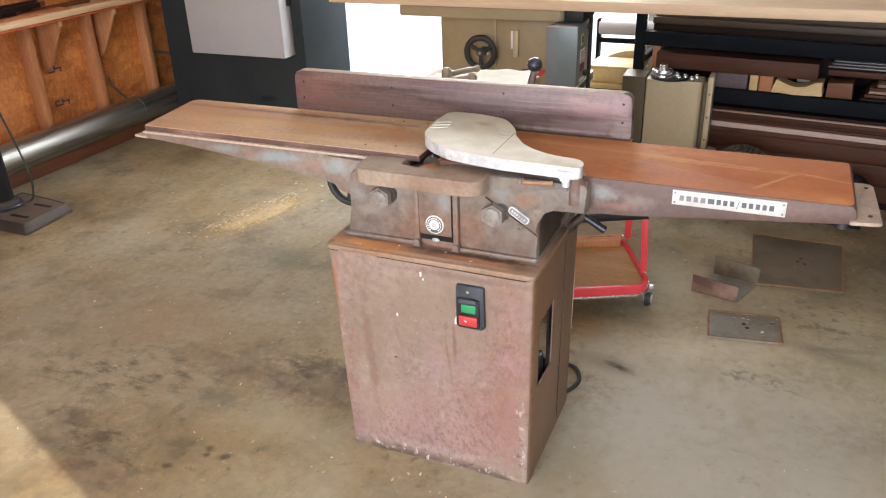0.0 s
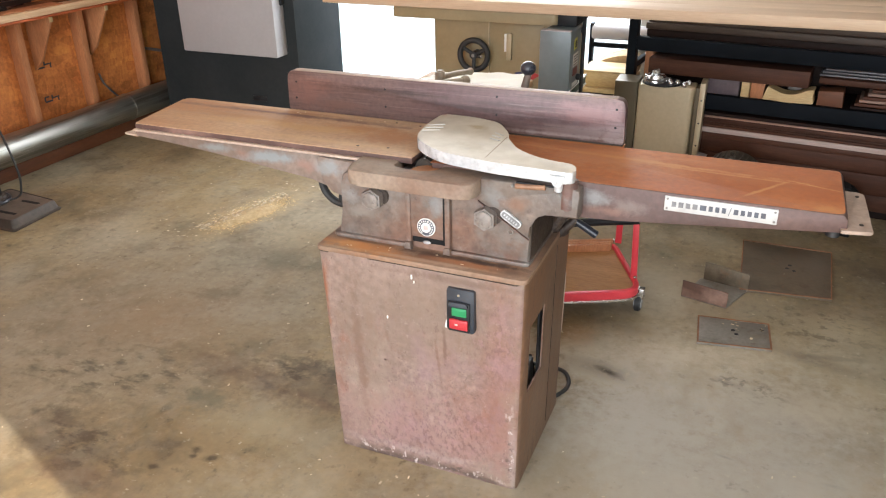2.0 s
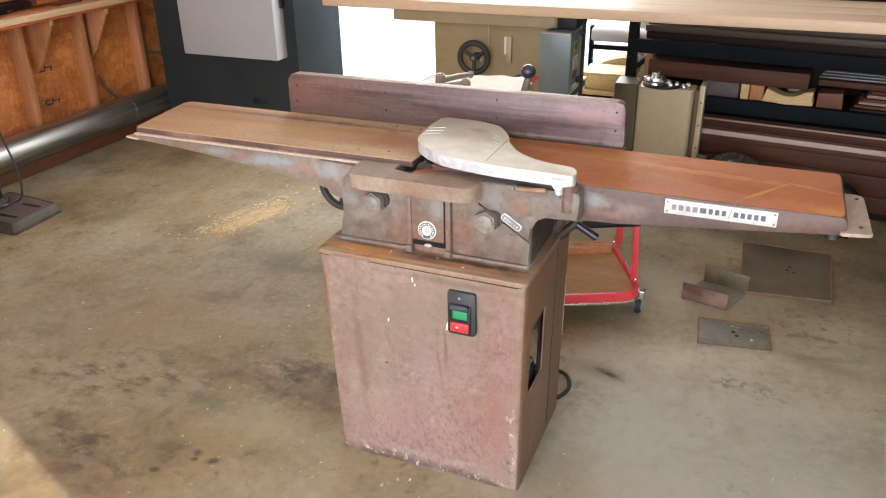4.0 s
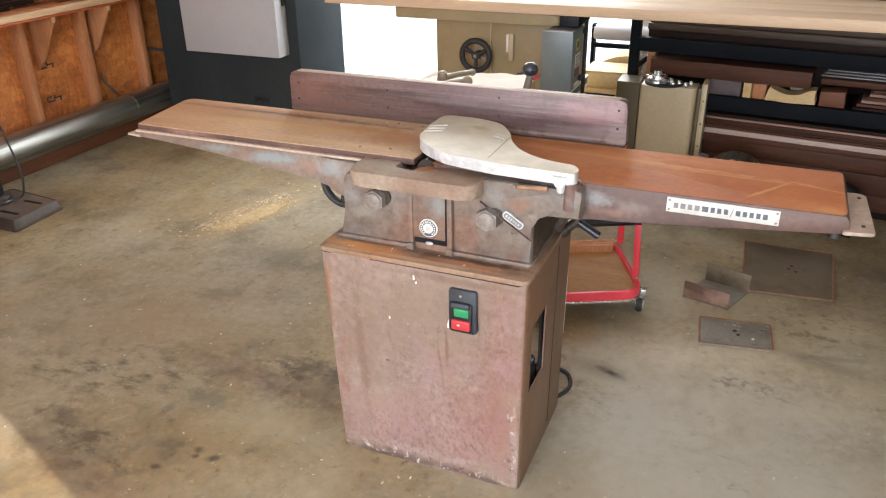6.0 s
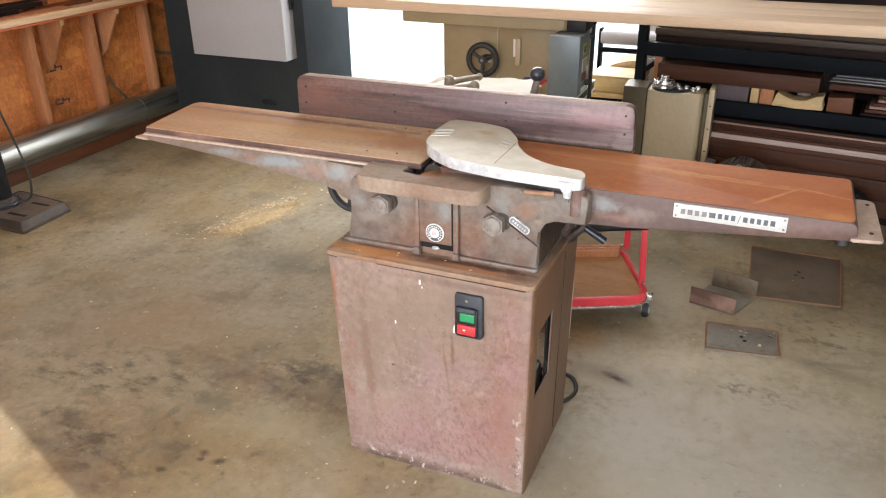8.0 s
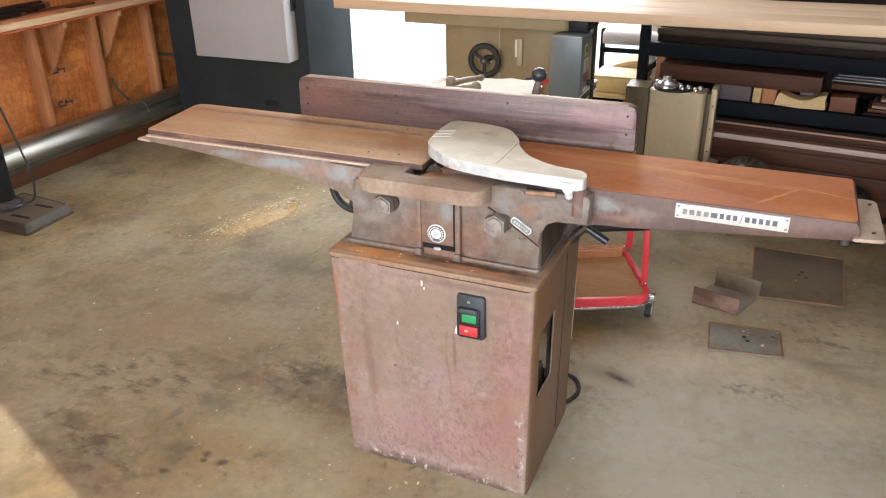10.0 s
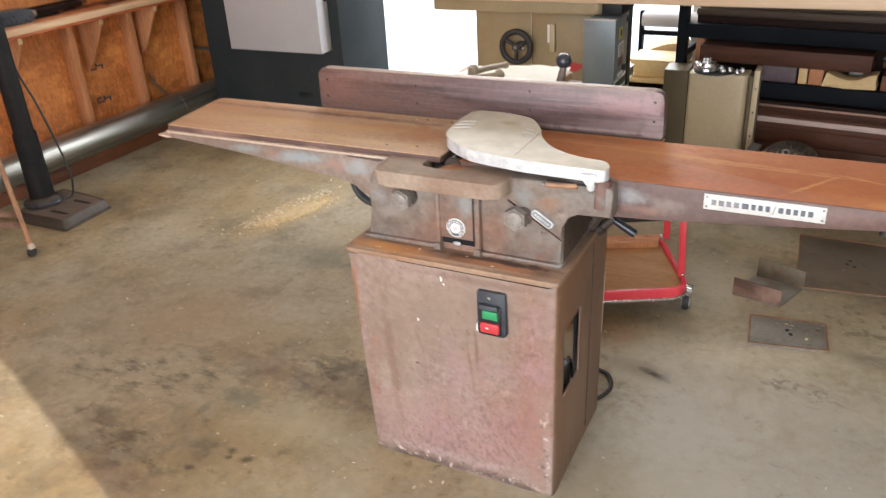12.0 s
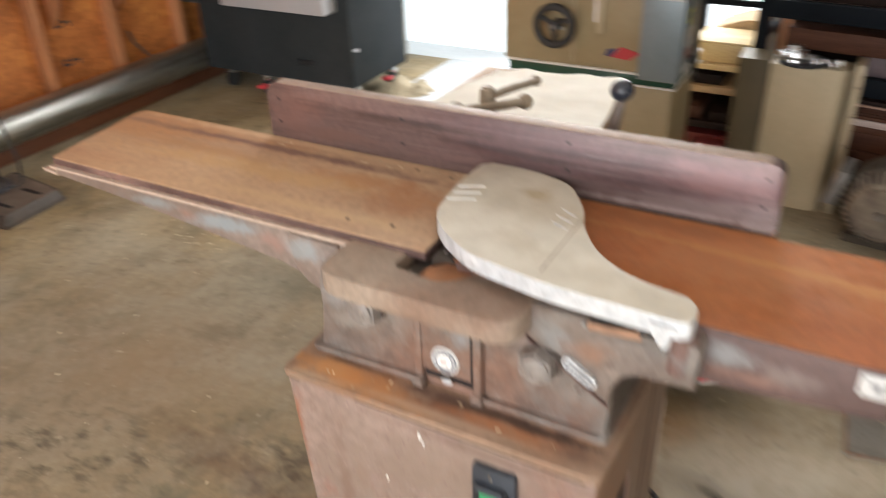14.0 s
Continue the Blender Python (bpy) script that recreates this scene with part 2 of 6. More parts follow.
marks(M_FLOOR, [
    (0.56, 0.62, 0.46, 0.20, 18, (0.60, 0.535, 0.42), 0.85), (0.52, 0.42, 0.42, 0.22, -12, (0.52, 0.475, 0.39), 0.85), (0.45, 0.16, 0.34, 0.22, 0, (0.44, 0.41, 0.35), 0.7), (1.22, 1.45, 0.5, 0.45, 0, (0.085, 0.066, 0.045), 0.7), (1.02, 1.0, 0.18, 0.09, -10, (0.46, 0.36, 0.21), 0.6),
    # the pale mark at (0.45, 1.05) brightens floor that the table shades
    (1.05, 0.30, 0.3, 0.16, -10, (0.19, 0.14, 0.085), 0.6), (0.45, 1.05, 0.35, 0.28, 0, (0.46, 0.385, 0.28), 0.6), (0.30, 0.75, 0.16, 0.05, -10, SOOT_SHADE, 0.3),
    (-0.623, -0.328, 0.02, 0.016, 10, OIL, 0.85), (-0.612, -0.354, 0.013, 0.011, 0, OIL, 0.8), (-0.56, -0.345, 0.024, 0.015, 30, OIL, 0.85),
    (-0.688, -0.43, 0.021, 0.013, 10, OIL, 0.8), (-1.177, -0.362, 0.022, 0.018, 0, OIL, 0.7), (-0.825, -0.21, 0.018, 0.022, 0, OIL, 0.6),
    (-0.626, 0.01, 0.06, 0.012, -25, OIL, 0.8), (-1.08, -0.36, 0.08, 0.05, -20, SOOT_SHADE, 0.6), (-0.98, -0.42, 0.09, 0.035, 25, SOOT_SHADE, 0.6), (-1.06, -0.47, 0.10, 0.04, 10, SOOT_SHADE, 0.55), (-0.90, -0.46, 0.12, 0.05, 30, SOOT_SHADE, 0.45), (-1.0, -0.40, 0.2, 0.14, -20, SOOT_SHADE, 0.3),
    # dark marks near x -0.5, y 0.1 paint the stand's soft shadow over dirt
    (-0.72, 0.03, 0.30, 0.07, -8, (0.17, 0.11, 0.068), 0.7), (-0.52, 0.13, 0.13, 0.06, 0, SOOT_SHADE, 0.6), (-0.43, 0.10, 0.05, 0.05, 0, (0.055, 0.05, 0.042), 0.6), (-0.50, -0.17, 0.26, 0.11, 5, (0.37, 0.315, 0.205), 0.6), (-0.42, -0.02, 0.12, 0.03, -10, (0.22, 0.14, 0.085), 0.6), (-0.85, -0.53, 0.2, 0.06, 0, (0.19, 0.115, 0.075), 0.55), (-1.12, 0.42, 0.10, 0.06, 20, SOOT_SHADE, 0.4), (-0.74, -0.131, 0.10, 0.07, 0, GREENISH, 0.6), (-0.733, -0.35, 0.10, 0.03, 25, SOOT_SHADE, 0.45), (0.357, 0.451, 0.055, 0.018, -22, OIL, 0.9),
    (0.34, 0.455, 0.12, 0.05, -15, SOOT_SHADE, 0.45), (0.721, 0.522, 0.09, 0.016, -20, SOOT_SHADE, 0.35), (0.965, 0.753, 0.16, 0.045, -15, SOOT_SHADE, 0.5), (0.85, 0.45, 0.34, 0.16, 10, (0.45, 0.41, 0.345), 0.7), (0.50, 0.30, 0.20, 0.22, 0, (0.45, 0.415, 0.355), 0.7), (1.05, 0.9, 0.25, 0.3, 0, (0.40, 0.34, 0.25), 0.5), (1.1, 0.62, 0.12, 0.08, 0, PALE, 0.5),
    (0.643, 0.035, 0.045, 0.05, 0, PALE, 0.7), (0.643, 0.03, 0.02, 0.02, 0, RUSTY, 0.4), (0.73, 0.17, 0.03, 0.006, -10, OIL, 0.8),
    (0.999, 0.156, 0.035, 0.008, 0, OIL, 0.7), (0.557, 0.075, 0.012, 0.007, 40, OIL, 0.6), (-1.35, 0.15, 0.75, 0.6, 20, (0.150, 0.110, 0.068), 0.62), (-1.1, -0.5, 0.55, 0.25, 0, (0.17, 0.125, 0.08), 0.4), (0.60, -0.02, 0.6, 0.4, 0, (0.44, 0.405, 0.35), 0.7), (1.02, 0.79, 0.13, 0.02, 12, (0.09, 0.08, 0.065), 0.6), (1.05, 0.80, 0.16, 0.06, 0, PALE, 0.4), (0.15, -0.42, 0.5, 0.2, 0, (0.33, 0.31, 0.25), 0.6), (0.9, 0.1, 0.4, 0.5, 0, (0.39, 0.365, 0.32), 0.75), (0.88, 1.02, 0.22, 0.09, 0, SOOT_SHADE, 0.25),
    # the mark at (-0.45, 0.05) is part of the stand's painted shadow
    (0.60, 1.30, 0.5, 0.22, -10, SOOT_SHADE, 0.12), (-0.45, 0.05, 0.24, 0.13, 0, SOOT_SHADE, 0.45), (0.197, 0.66, 0.10, 0.12, 0, RUSTY, 0.45),
    # first mark paints light onto the shaded floor behind the stand
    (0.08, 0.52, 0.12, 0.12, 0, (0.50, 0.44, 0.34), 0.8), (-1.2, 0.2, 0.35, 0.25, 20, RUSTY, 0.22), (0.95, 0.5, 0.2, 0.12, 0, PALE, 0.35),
    (-1.5, 1.7, 0.5, 0.22, 10, SOOT_SHADE, 0.3), (-1.1, 0.75, 0.3, 0.16, 30, GREENISH, 0.35), (-0.3, -0.52, 0.4, 0.2, 5, PALE, 0.3),
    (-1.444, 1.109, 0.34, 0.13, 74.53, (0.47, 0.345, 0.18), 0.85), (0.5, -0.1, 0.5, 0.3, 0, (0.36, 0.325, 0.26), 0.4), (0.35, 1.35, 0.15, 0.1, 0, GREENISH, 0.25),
])
speckle(M_FLOOR, (0.36, 0.32, 0.25), 5.5, 0.50, 0.64, 0.25)
speckle(M_FLOOR, (0.27, 0.195, 0.11), 3.6, 0.52, 0.66, 0.32, (1, 0.6, 1))
speckle(M_FLOOR, (0.105, 0.085, 0.06), 19, 0.60, 0.69, 0.30, (0.9, 1, 1))
speckle(M_FLOOR, (0.52, 0.45, 0.34), 34, 0.62, 0.70, 0.45)
speckle(M_FLOOR, (0.045, 0.036, 0.028), 130, 0.645, 0.70, 0.6)
LEFT_DARK = [(-0.93, -0.42, 0.28, 0.15, -15), (-1.10, -0.12, 0.42, 0.20, 15), (-0.60, 0.08, 0.22, 0.08, -10)]
RIGHT_WEAR = [(0.96, 0.98, 0.24, 0.20, 0), (0.75, 0.53, 0.16, 0.07, -20)]
patches(M_FLOOR, LEFT_DARK, (0.065, 0.048, 0.033), 18, 0.50, 0.61, 0.62, (0.6, 1.2, 1))
patches(M_FLOOR, RIGHT_WEAR, (0.075, 0.062, 0.045), 21, 0.52, 0.60, 0.55, (0.8, 1, 1))
M_RUSTPAINT = surf("rust_paint", (0.23, 0.165, 0.138), (0.32, 0.235, 0.205), 6, 0.5, 0.0, 0.3, 55, stretch=(1, 1, 0.5), c3=(0.255, 0.135, 0.105), spots=0.05, grit=0.55)
speckle(M_RUSTPAINT, (0.34, 0.225, 0.20), 22, 0.54, 0.70, 0.65)
speckle(M_RUSTPAINT, (0.24, 0.085, 0.05), 12, 0.55, 0.68, 0.6, (1, 1, 0.6))
speckle(M_RUSTPAINT, (0.115, 0.06, 0.045), 46, 0.58, 0.70, 0.5, (1, 1, 0.4))
speckle(M_RUSTPAINT, (0.42, 0.31, 0.285), 70, 0.60, 0.72, 0.6, (1, 1, 0.8))
speckle(M_RUSTPAINT, (0.06, 0.03, 0.025), 95, 0.62, 0.70, 0.7)
speckle(M_RUSTPAINT, (0.135, 0.075, 0.08), 150, 0.585, 0.64, 0.5)
speckle(M_RUSTPAINT, (0.31, 0.255, 0.20), 4.5, 0.50, 0.62, 0.5, (1, 1, 0.7))
marks(M_RUSTPAINT, [(-0.05, 0.13, 0.28, 0.12, 5, (0.355, 0.215, 0.20), 0.6), (0.02, 0.50, 0.30, 0.16, 0, (0.23, 0.168, 0.128), 0.75), (-0.16, 0.36, 0.09, 0.16, 0, (0.225, 0.165, 0.128), 0.6), (0.12, 0.10, 0.16, 0.10, 20, (0.325, 0.20, 0.175), 0.5), (-0.02, 0.22, 0.10, 0.05, 0, (0.30, 0.205, 0.175), 0.6), (0.20, 0.25, 0.05, 0.30, 0, (0.30, 0.155, 0.125), 0.5),
                    (-0.17, 0.30, 0.015, 0.26, 0, (0.16, 0.085, 0.06), 0.45), (0.065, 0.41, 0.005, 0.06, 0, (0.12, 0.06, 0.05), 0.5), (0.045, 0.37, 0.004, 0.07, 5, (0.15, 0.07, 0.055), 0.4), (0.15, 0.44, 0.02, 0.02, 0, (0.16, 0.09, 0.07), 0.35), (0.17, 0.53, 0.03, 0.015, 0, (0.16, 0.10, 0.08), 0.35), (0.10, 0.05, 0.05, 0.012, 10, (0.42, 0.33, 0.30), 0.5),
                    # the low dark bands along the foot paint the contact shadow at the floor
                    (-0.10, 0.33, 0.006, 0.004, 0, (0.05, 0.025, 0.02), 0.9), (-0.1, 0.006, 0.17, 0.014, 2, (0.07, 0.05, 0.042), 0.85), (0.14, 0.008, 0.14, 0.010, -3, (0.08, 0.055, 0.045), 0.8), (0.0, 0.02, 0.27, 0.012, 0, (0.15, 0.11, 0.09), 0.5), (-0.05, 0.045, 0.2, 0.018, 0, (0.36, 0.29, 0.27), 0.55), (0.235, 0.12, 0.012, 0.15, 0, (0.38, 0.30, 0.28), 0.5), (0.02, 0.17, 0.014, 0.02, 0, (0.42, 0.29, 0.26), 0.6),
                    (-0.248, 0.50, 0.010, 0.10, 0, (0.28, 0.10, 0.045), 0.75), (0.09, 0.60, 0.2, 0.012, 0, (0.14, 0.08, 0.06), 0.5)], True)
speckle(M_RUSTPAINT, (0.145, 0.08, 0.085), 60, 0.60, 0.67, 0.5, (1, 1, 0.5))
speckle(M_RUSTPAINT, (0.40, 0.31, 0.29), 48, 0.62, 0.70, 0.45)
speckle(M_RUSTPAINT, (0.30, 0.19, 0.205), 7, 0.52, 0.66, 0.45, (1, 1, 0.7))
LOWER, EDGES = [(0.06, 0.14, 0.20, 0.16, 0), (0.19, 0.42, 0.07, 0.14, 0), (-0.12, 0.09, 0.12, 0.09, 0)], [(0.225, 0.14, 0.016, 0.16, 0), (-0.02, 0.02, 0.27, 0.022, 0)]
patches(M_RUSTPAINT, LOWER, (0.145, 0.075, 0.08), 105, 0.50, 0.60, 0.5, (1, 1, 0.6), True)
patches(M_RUSTPAINT, LOWER, (0.38, 0.225, 0.225), 40, 0.52, 0.62, 0.45, (1, 1, 0.7), True)
patches(M_RUSTPAINT, EDGES, (0.66, 0.58, 0.56), 60, 0.57, 0.60, 0.85, (1, 1, 0.5), True)
patches(M_RUSTPAINT, EDGES, (0.10, 0.07, 0.06), 38, 0.54, 0.60, 0.7, (1, 1, 1), True)
# stand sides: browner rust, with some of their shade put into the colour
M_STANDSIDE = surf("brown_rust_shaded_side", (0.145, 0.085, 0.054), (0.21, 0.132, 0.088), 6, 0.55, 0.0, 0.25, 60, stretch=(1, 1, 0.3), c3=(0.20, 0.105, 0.058), spots=0.0, grit=0.45)
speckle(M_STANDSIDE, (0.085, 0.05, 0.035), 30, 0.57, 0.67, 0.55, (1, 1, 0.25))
M_CAST = surf("cast_grey_rust", (0.130, 0.100, 0.084), (0.205, 0.164, 0.140), 7, 0.5, 0.0, 0.35, 60, c3=(0.19, 0.11, 0.08), spots=-0.05, grit=0.5)
marks(M_CAST, [(-0.17, 0.70, 0.05, 0.018, 10, (0.27, 0.25, 0.22), 0.5), (-0.20, 0.745, 0.03, 0.025, 0, (0.25, 0.27, 0.275), 0.5), (0.03, 0.745, 0.02, 0.03, 0, (0.25, 0.27, 0.28), 0.6),
               (0.16, 0.79, 0.05, 0.02, -30, (0.24, 0.25, 0.25), 0.6), (0.22, 0.775, 0.03, 0.02, 0, (0.24, 0.12, 0.07), 0.6), (-0.01, 0.66, 0.05, 0.02, 0, (0.19, 0.10, 0.07), 0.6),
               (0.15, 0.65, 0.07, 0.012, 0, (0.11, 0.06, 0.045), 0.5)], True)
speckle(M_CAST, (0.215, 0.212, 0.20), 9, 0.50, 0.66, 0.55)
speckle(M_CAST, (0.17, 0.09, 0.06), 14, 0.56, 0.66, 0.5)
speckle(M_CAST, (0.30, 0.24, 0.20), 30, 0.58, 0.72, 0.55)
speckle(M_CAST, (0.08, 0.05, 0.04), 34, 0.58, 0.70, 0.6)
M_RUSTTOP = surf("rusty_table", (0.36, 0.113, 0.037), (0.47, 0.170, 0.058), 7, 0.68, 0.05, 0.15, 80, stretch=(0.8, 1.3, 1), c3=(0.43, 0.145, 0.055), spots=0.05)
speckle(M_RUSTTOP, (0.50, 0.23, 0.10), 4.5, 0.50, 0.70, 0.6, (0.7, 1.4, 1))
speckle(M_RUSTTOP, (0.26, 0.085, 0.04), 30, 0.58, 0.72, 0.5)
M_RUSTTOP2 = surf("rusty_table_pale", (0.42, 0.262, 0.160), (0.51, 0.345, 0.215), 5, 0.5, 0.1, 0.15, 80, stretch=(0.5, 1.8, 1), c3=(0.43, 0.235, 0.12), spots=0.0)
speckle(M_RUSTTOP2, (0.28, 0.13, 0.07), 30, 0.58, 0.72, 0.4)
M_FENCE = surf("fence_iron", (0.105, 0.068, 0.064), (0.165, 0.112, 0.106), 5, 0.36, 0.25, 0.1, 90, stretch=(0.5, 1, 4), c3=(0.10, 0.058, 0.06), spots=0.0)
# pale grey marks on the right end put the fence's sheen into its colour
marks(M_FENCE, [(0.36, 0.865, 0.07, 0.03, 0, (0.36, 0.31, 0.32), 0.6), (0.24, 0.848, 0.22, 0.006, 0, (0.42, 0.38, 0.38), 0.7), (0.30, 0.905, 0.10, 0.04, 0, (0.21, 0.115, 0.115), 0.7), (0.28, 0.86, 0.13, 0.022, 0, (0.24, 0.20, 0.20), 0.65), (-0.47, 0.89, 0.07, 0.05, 0, (0.19, 0.10, 0.085), 0.6), (-0.25, 0.915, 0.2, 0.008, 0, (0.045, 0.03, 0.03), 0.7),
                (-0.05, 0.893, 0.22, 0.007, -1, (0.05, 0.032, 0.035), 0.7), (0.10, 0.91, 0.16, 0.006, 1, (0.05, 0.032, 0.035), 0.6), (0.22, 0.88, 0.12, 0.01, 0, (0.06, 0.04, 0.045), 0.6),
                (-0.1, 0.865, 0.3, 0.01, 0, (0.17, 0.11, 0.105), 0.6), (0.15, 0.86, 0.2, 0.012, 0, (0.16, 0.12, 0.12), 0.6), (-0.38, 0.865, 0.1, 0.015, 0, (0.15, 0.085, 0.07), 0.6)], True)
speckle(M_FENCE, (0.24, 0.16, 0.14), 45, 0.64, 0.74, 0.5, (0.6, 1, 1.5))
speckle(M_FENCE, (0.045, 0.03, 0.032), 40, 0.52, 0.66, 0.55, (0.09, 1, 2.2))
speckle(M_FENCE, (0.21, 0.155, 0.15), 62, 0.56, 0.70, 0.5, (0.07, 1, 2.4))
GOLD, WINE = (0.53, 0.26, 0.10), (0.20, 0.10, 0.09)
# first mark paints the fall-off of light towards the table's right end
marks(M_RUSTTOP, [(0.74, 0.03, 0.26, 0.16, 0, (0.31, 0.088, 0.030), 0.55), (0.36, 0.08, 0.20, 0.10, 0, (0.50, 0.235, 0.11), 0.55), (0.71, 0.0, 0.085, 0.006, 55, GOLD, 0.8), (0.80, 0.052, 0.065, 0.005, -18, GOLD, 0.8), (0.45, 0.085, 0.36, 0.010, -4, GOLD, 0.75),
                  (0.62, 0.06, 0.2, 0.006, -3, GOLD, 0.6), (0.82, -0.07, 0.03, 0.02, 0, GOLD, 0.6), (0.25, 0.14, 0.16, 0.02, 0, (0.26, 0.09, 0.04), 0.5)])
marks(M_RUSTTOP2, [(-0.52, 0.118, 0.45, 0.014, 0, (0.16, 0.085, 0.075), 0.85), (-0.60, 0.06, 0.2, 0.02, 0, (0.40, 0.215, 0.09), 0.6), (-0.25, 0.07, 0.14, 0.03, 0, (0.42, 0.19, 0.07), 0.6), (-0.25, 0.11, 0.2, 0.008, 0, WINE, 0.5), (-0.45, 0.155, 0.40, 0.012, 0, (0.62, 0.42, 0.26), 0.7),
                   (-0.45, 0.03, 0.35, 0.03, 2, (0.52, 0.31, 0.13), 0.5), (-0.16, 0.03, 0.1, 0.06, 0, (0.36, 0.13, 0.05), 0.5), (-0.3, -0.05, 0.25, 0.02, 0, (0.6, 0.40, 0.22), 0.5)])
M_EDGE = surf("worn_edge", (0.40, 0.30, 0.24), (0.52, 0.42, 0.34), 9, 0.5, 0.2, 0.1, 90)
M_DECK = surf("deck_rust", (0.235, 0.15, 0.10), (0.33, 0.215, 0.15), 7, 0.55, 0, 0.2, 80, c3=(0.25, 0.13, 0.08), spots=0.0)
# near-black strips along the casting foot are grease plus painted shade
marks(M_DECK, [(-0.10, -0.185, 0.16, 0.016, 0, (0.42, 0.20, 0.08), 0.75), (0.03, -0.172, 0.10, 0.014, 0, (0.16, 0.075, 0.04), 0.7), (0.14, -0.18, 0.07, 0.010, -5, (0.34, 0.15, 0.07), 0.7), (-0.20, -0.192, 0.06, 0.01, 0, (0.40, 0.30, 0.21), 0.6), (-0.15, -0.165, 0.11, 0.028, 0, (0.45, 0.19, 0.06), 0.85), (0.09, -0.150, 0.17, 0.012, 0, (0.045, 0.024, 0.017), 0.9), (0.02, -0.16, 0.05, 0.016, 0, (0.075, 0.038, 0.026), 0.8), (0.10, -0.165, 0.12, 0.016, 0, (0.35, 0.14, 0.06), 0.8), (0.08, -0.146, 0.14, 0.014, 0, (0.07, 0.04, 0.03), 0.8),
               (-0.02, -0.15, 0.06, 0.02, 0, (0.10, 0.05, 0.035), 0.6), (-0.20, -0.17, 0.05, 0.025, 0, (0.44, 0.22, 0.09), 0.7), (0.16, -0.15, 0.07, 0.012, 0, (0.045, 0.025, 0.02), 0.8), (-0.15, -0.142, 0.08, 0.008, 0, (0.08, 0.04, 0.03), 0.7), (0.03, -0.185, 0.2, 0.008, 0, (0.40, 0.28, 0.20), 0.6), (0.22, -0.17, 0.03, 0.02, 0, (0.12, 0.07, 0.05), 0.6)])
M_SHELF = surf("pinkish_shelf_pine", (0.60, 0.385, 0.225), (0.76, 0.54, 0.345), 9, 0.6, 0, 0.1, 60, stretch=(4, 0.25, 6), grain=True)
speckle(M_SHELF, (0.30, 0.13, 0.06), 40, 0.57, 0.66, 0.6, (1, 0.06, 2))
M_SILL = surf("orange_brown_sill", (0.10, 0.033, 0.013), (0.165, 0.057, 0.023), 5, 0.6, 0, 0.1, 60, stretch=(3, 0.5, 3), grain=True)
M_REDLATH = surf("orange_red_lath", (0.36, 0.075, 0.02), (0.48, 0.12, 0.035), 6, 0.6, 0, 0.1, 60, stretch=(3, 0.5, 3), grain=True)
M_SACK = surf("tan_sack", (0.42, 0.29, 0.16), (0.55, 0.40, 0.24), 6, 0.8, 0, 0.2, 60)
M_TANDARK = surf("dark_tan_enamel", (0.085, 0.062, 0.03), (0.115, 0.086, 0.045), 3, 0.5, 0.1, 0.05, 60, grit=0.1)
M_TANLIGHT = surf("light_tan_enamel", (0.43, 0.35, 0.225), (0.50, 0.415, 0.28), 3, 0.42, 0.1, 0.05, 60, grit=0.1)
M_NAVY = surf("navy_print", (0.03, 0.035, 0.10), (0.05, 0.055, 0.14), 9, 0.4, 0, 0, 60)
M_YELLOW = surf("yellow_print", (0.55, 0.52, 0.05), (0.65, 0.60, 0.08), 9, 0.4, 0, 0, 60)
M_REDDARK = surf("dark_red_print", (0.14, 0.02, 0.02), (0.20, 0.03, 0.03), 9, 0.4, 0, 0, 60)
M_CHIP = surf("wood_shaving", (0.62, 0.50, 0.33), (0.78, 0.68, 0.50), 40, 0.8, 0, 0, 60)
M_PINKWOOD = surf("pinkish_board", (0.24, 0.155, 0.125), (0.34, 0.235, 0.19), 4, 0.55, 0, 0.1, 70, stretch=(0.4, 4, 4), vary=0.1, grain=True)
M_SLATEWOOD = surf("slate_block", (0.085, 0.06, 0.07), (0.13, 0.095, 0.105), 6, 0.55, 0, 0.1, 70)
M_GREYSTRIP = surf("grey_strip", (0.11, 0.105, 0.11), (0.21, 0.20, 0.205), 6, 0.4, 0.2, 0.05, 70, stretch=(0.4, 4, 8))
M_MOTORGREY = surf("motor_grey", (0.055, 0.044, 0.033), (0.10, 0.08, 0.06), 7, 0.55, 0.1, 0.15, 70)
M_MOTORFACE = surf("dusty_motor_face", (0.155, 0.125, 0.092), (0.24, 0.20, 0.155), 14, 0.55, 0.1, 0.2, 70, c3=(0.10, 0.075, 0.055), spots=0.0)
M_IRONBASE = surf("dusty_iron", (0.038, 0.030, 0.024), (0.075, 0.058, 0.046), 7, 0.55, 0.2, 0.15, 70)
M_RUSTDECK = surf("rust_deck", (0.26, 0.10, 0.045), (0.40, 0.19, 0.09), 6, 0.6, 0, 0.25, 80, c3=(0.14, 0.06, 0.035), spots=0.05)
M_APRON = surf("purple_brown_iron", (0.078, 0.045, 0.04), (0.135, 0.08, 0.07), 6, 0.5, 0.1, 0.2, 80, c3=(0.20, 0.12, 0.10), spots=0.0)
marks(M_APRON, [(0.37, 0.80, 0.045, 0.022, 0, (0.25, 0.255, 0.255), 0.7), (0.45, 0.79, 0.04, 0.02, 0, (0.21, 0.17, 0.155), 0.6), (0.40, 0.775, 0.06, 0.012, 0, (0.22, 0.12, 0.09), 0.6)], True)
M_CASTBLUE = surf("grey_cast_rust", (0.165, 0.122, 0.102), (0.235, 0.185, 0.158), 5, 0.5, 0.05, 0.2, 80, c3=(0.21, 0.14, 0.11), spots=0.0)
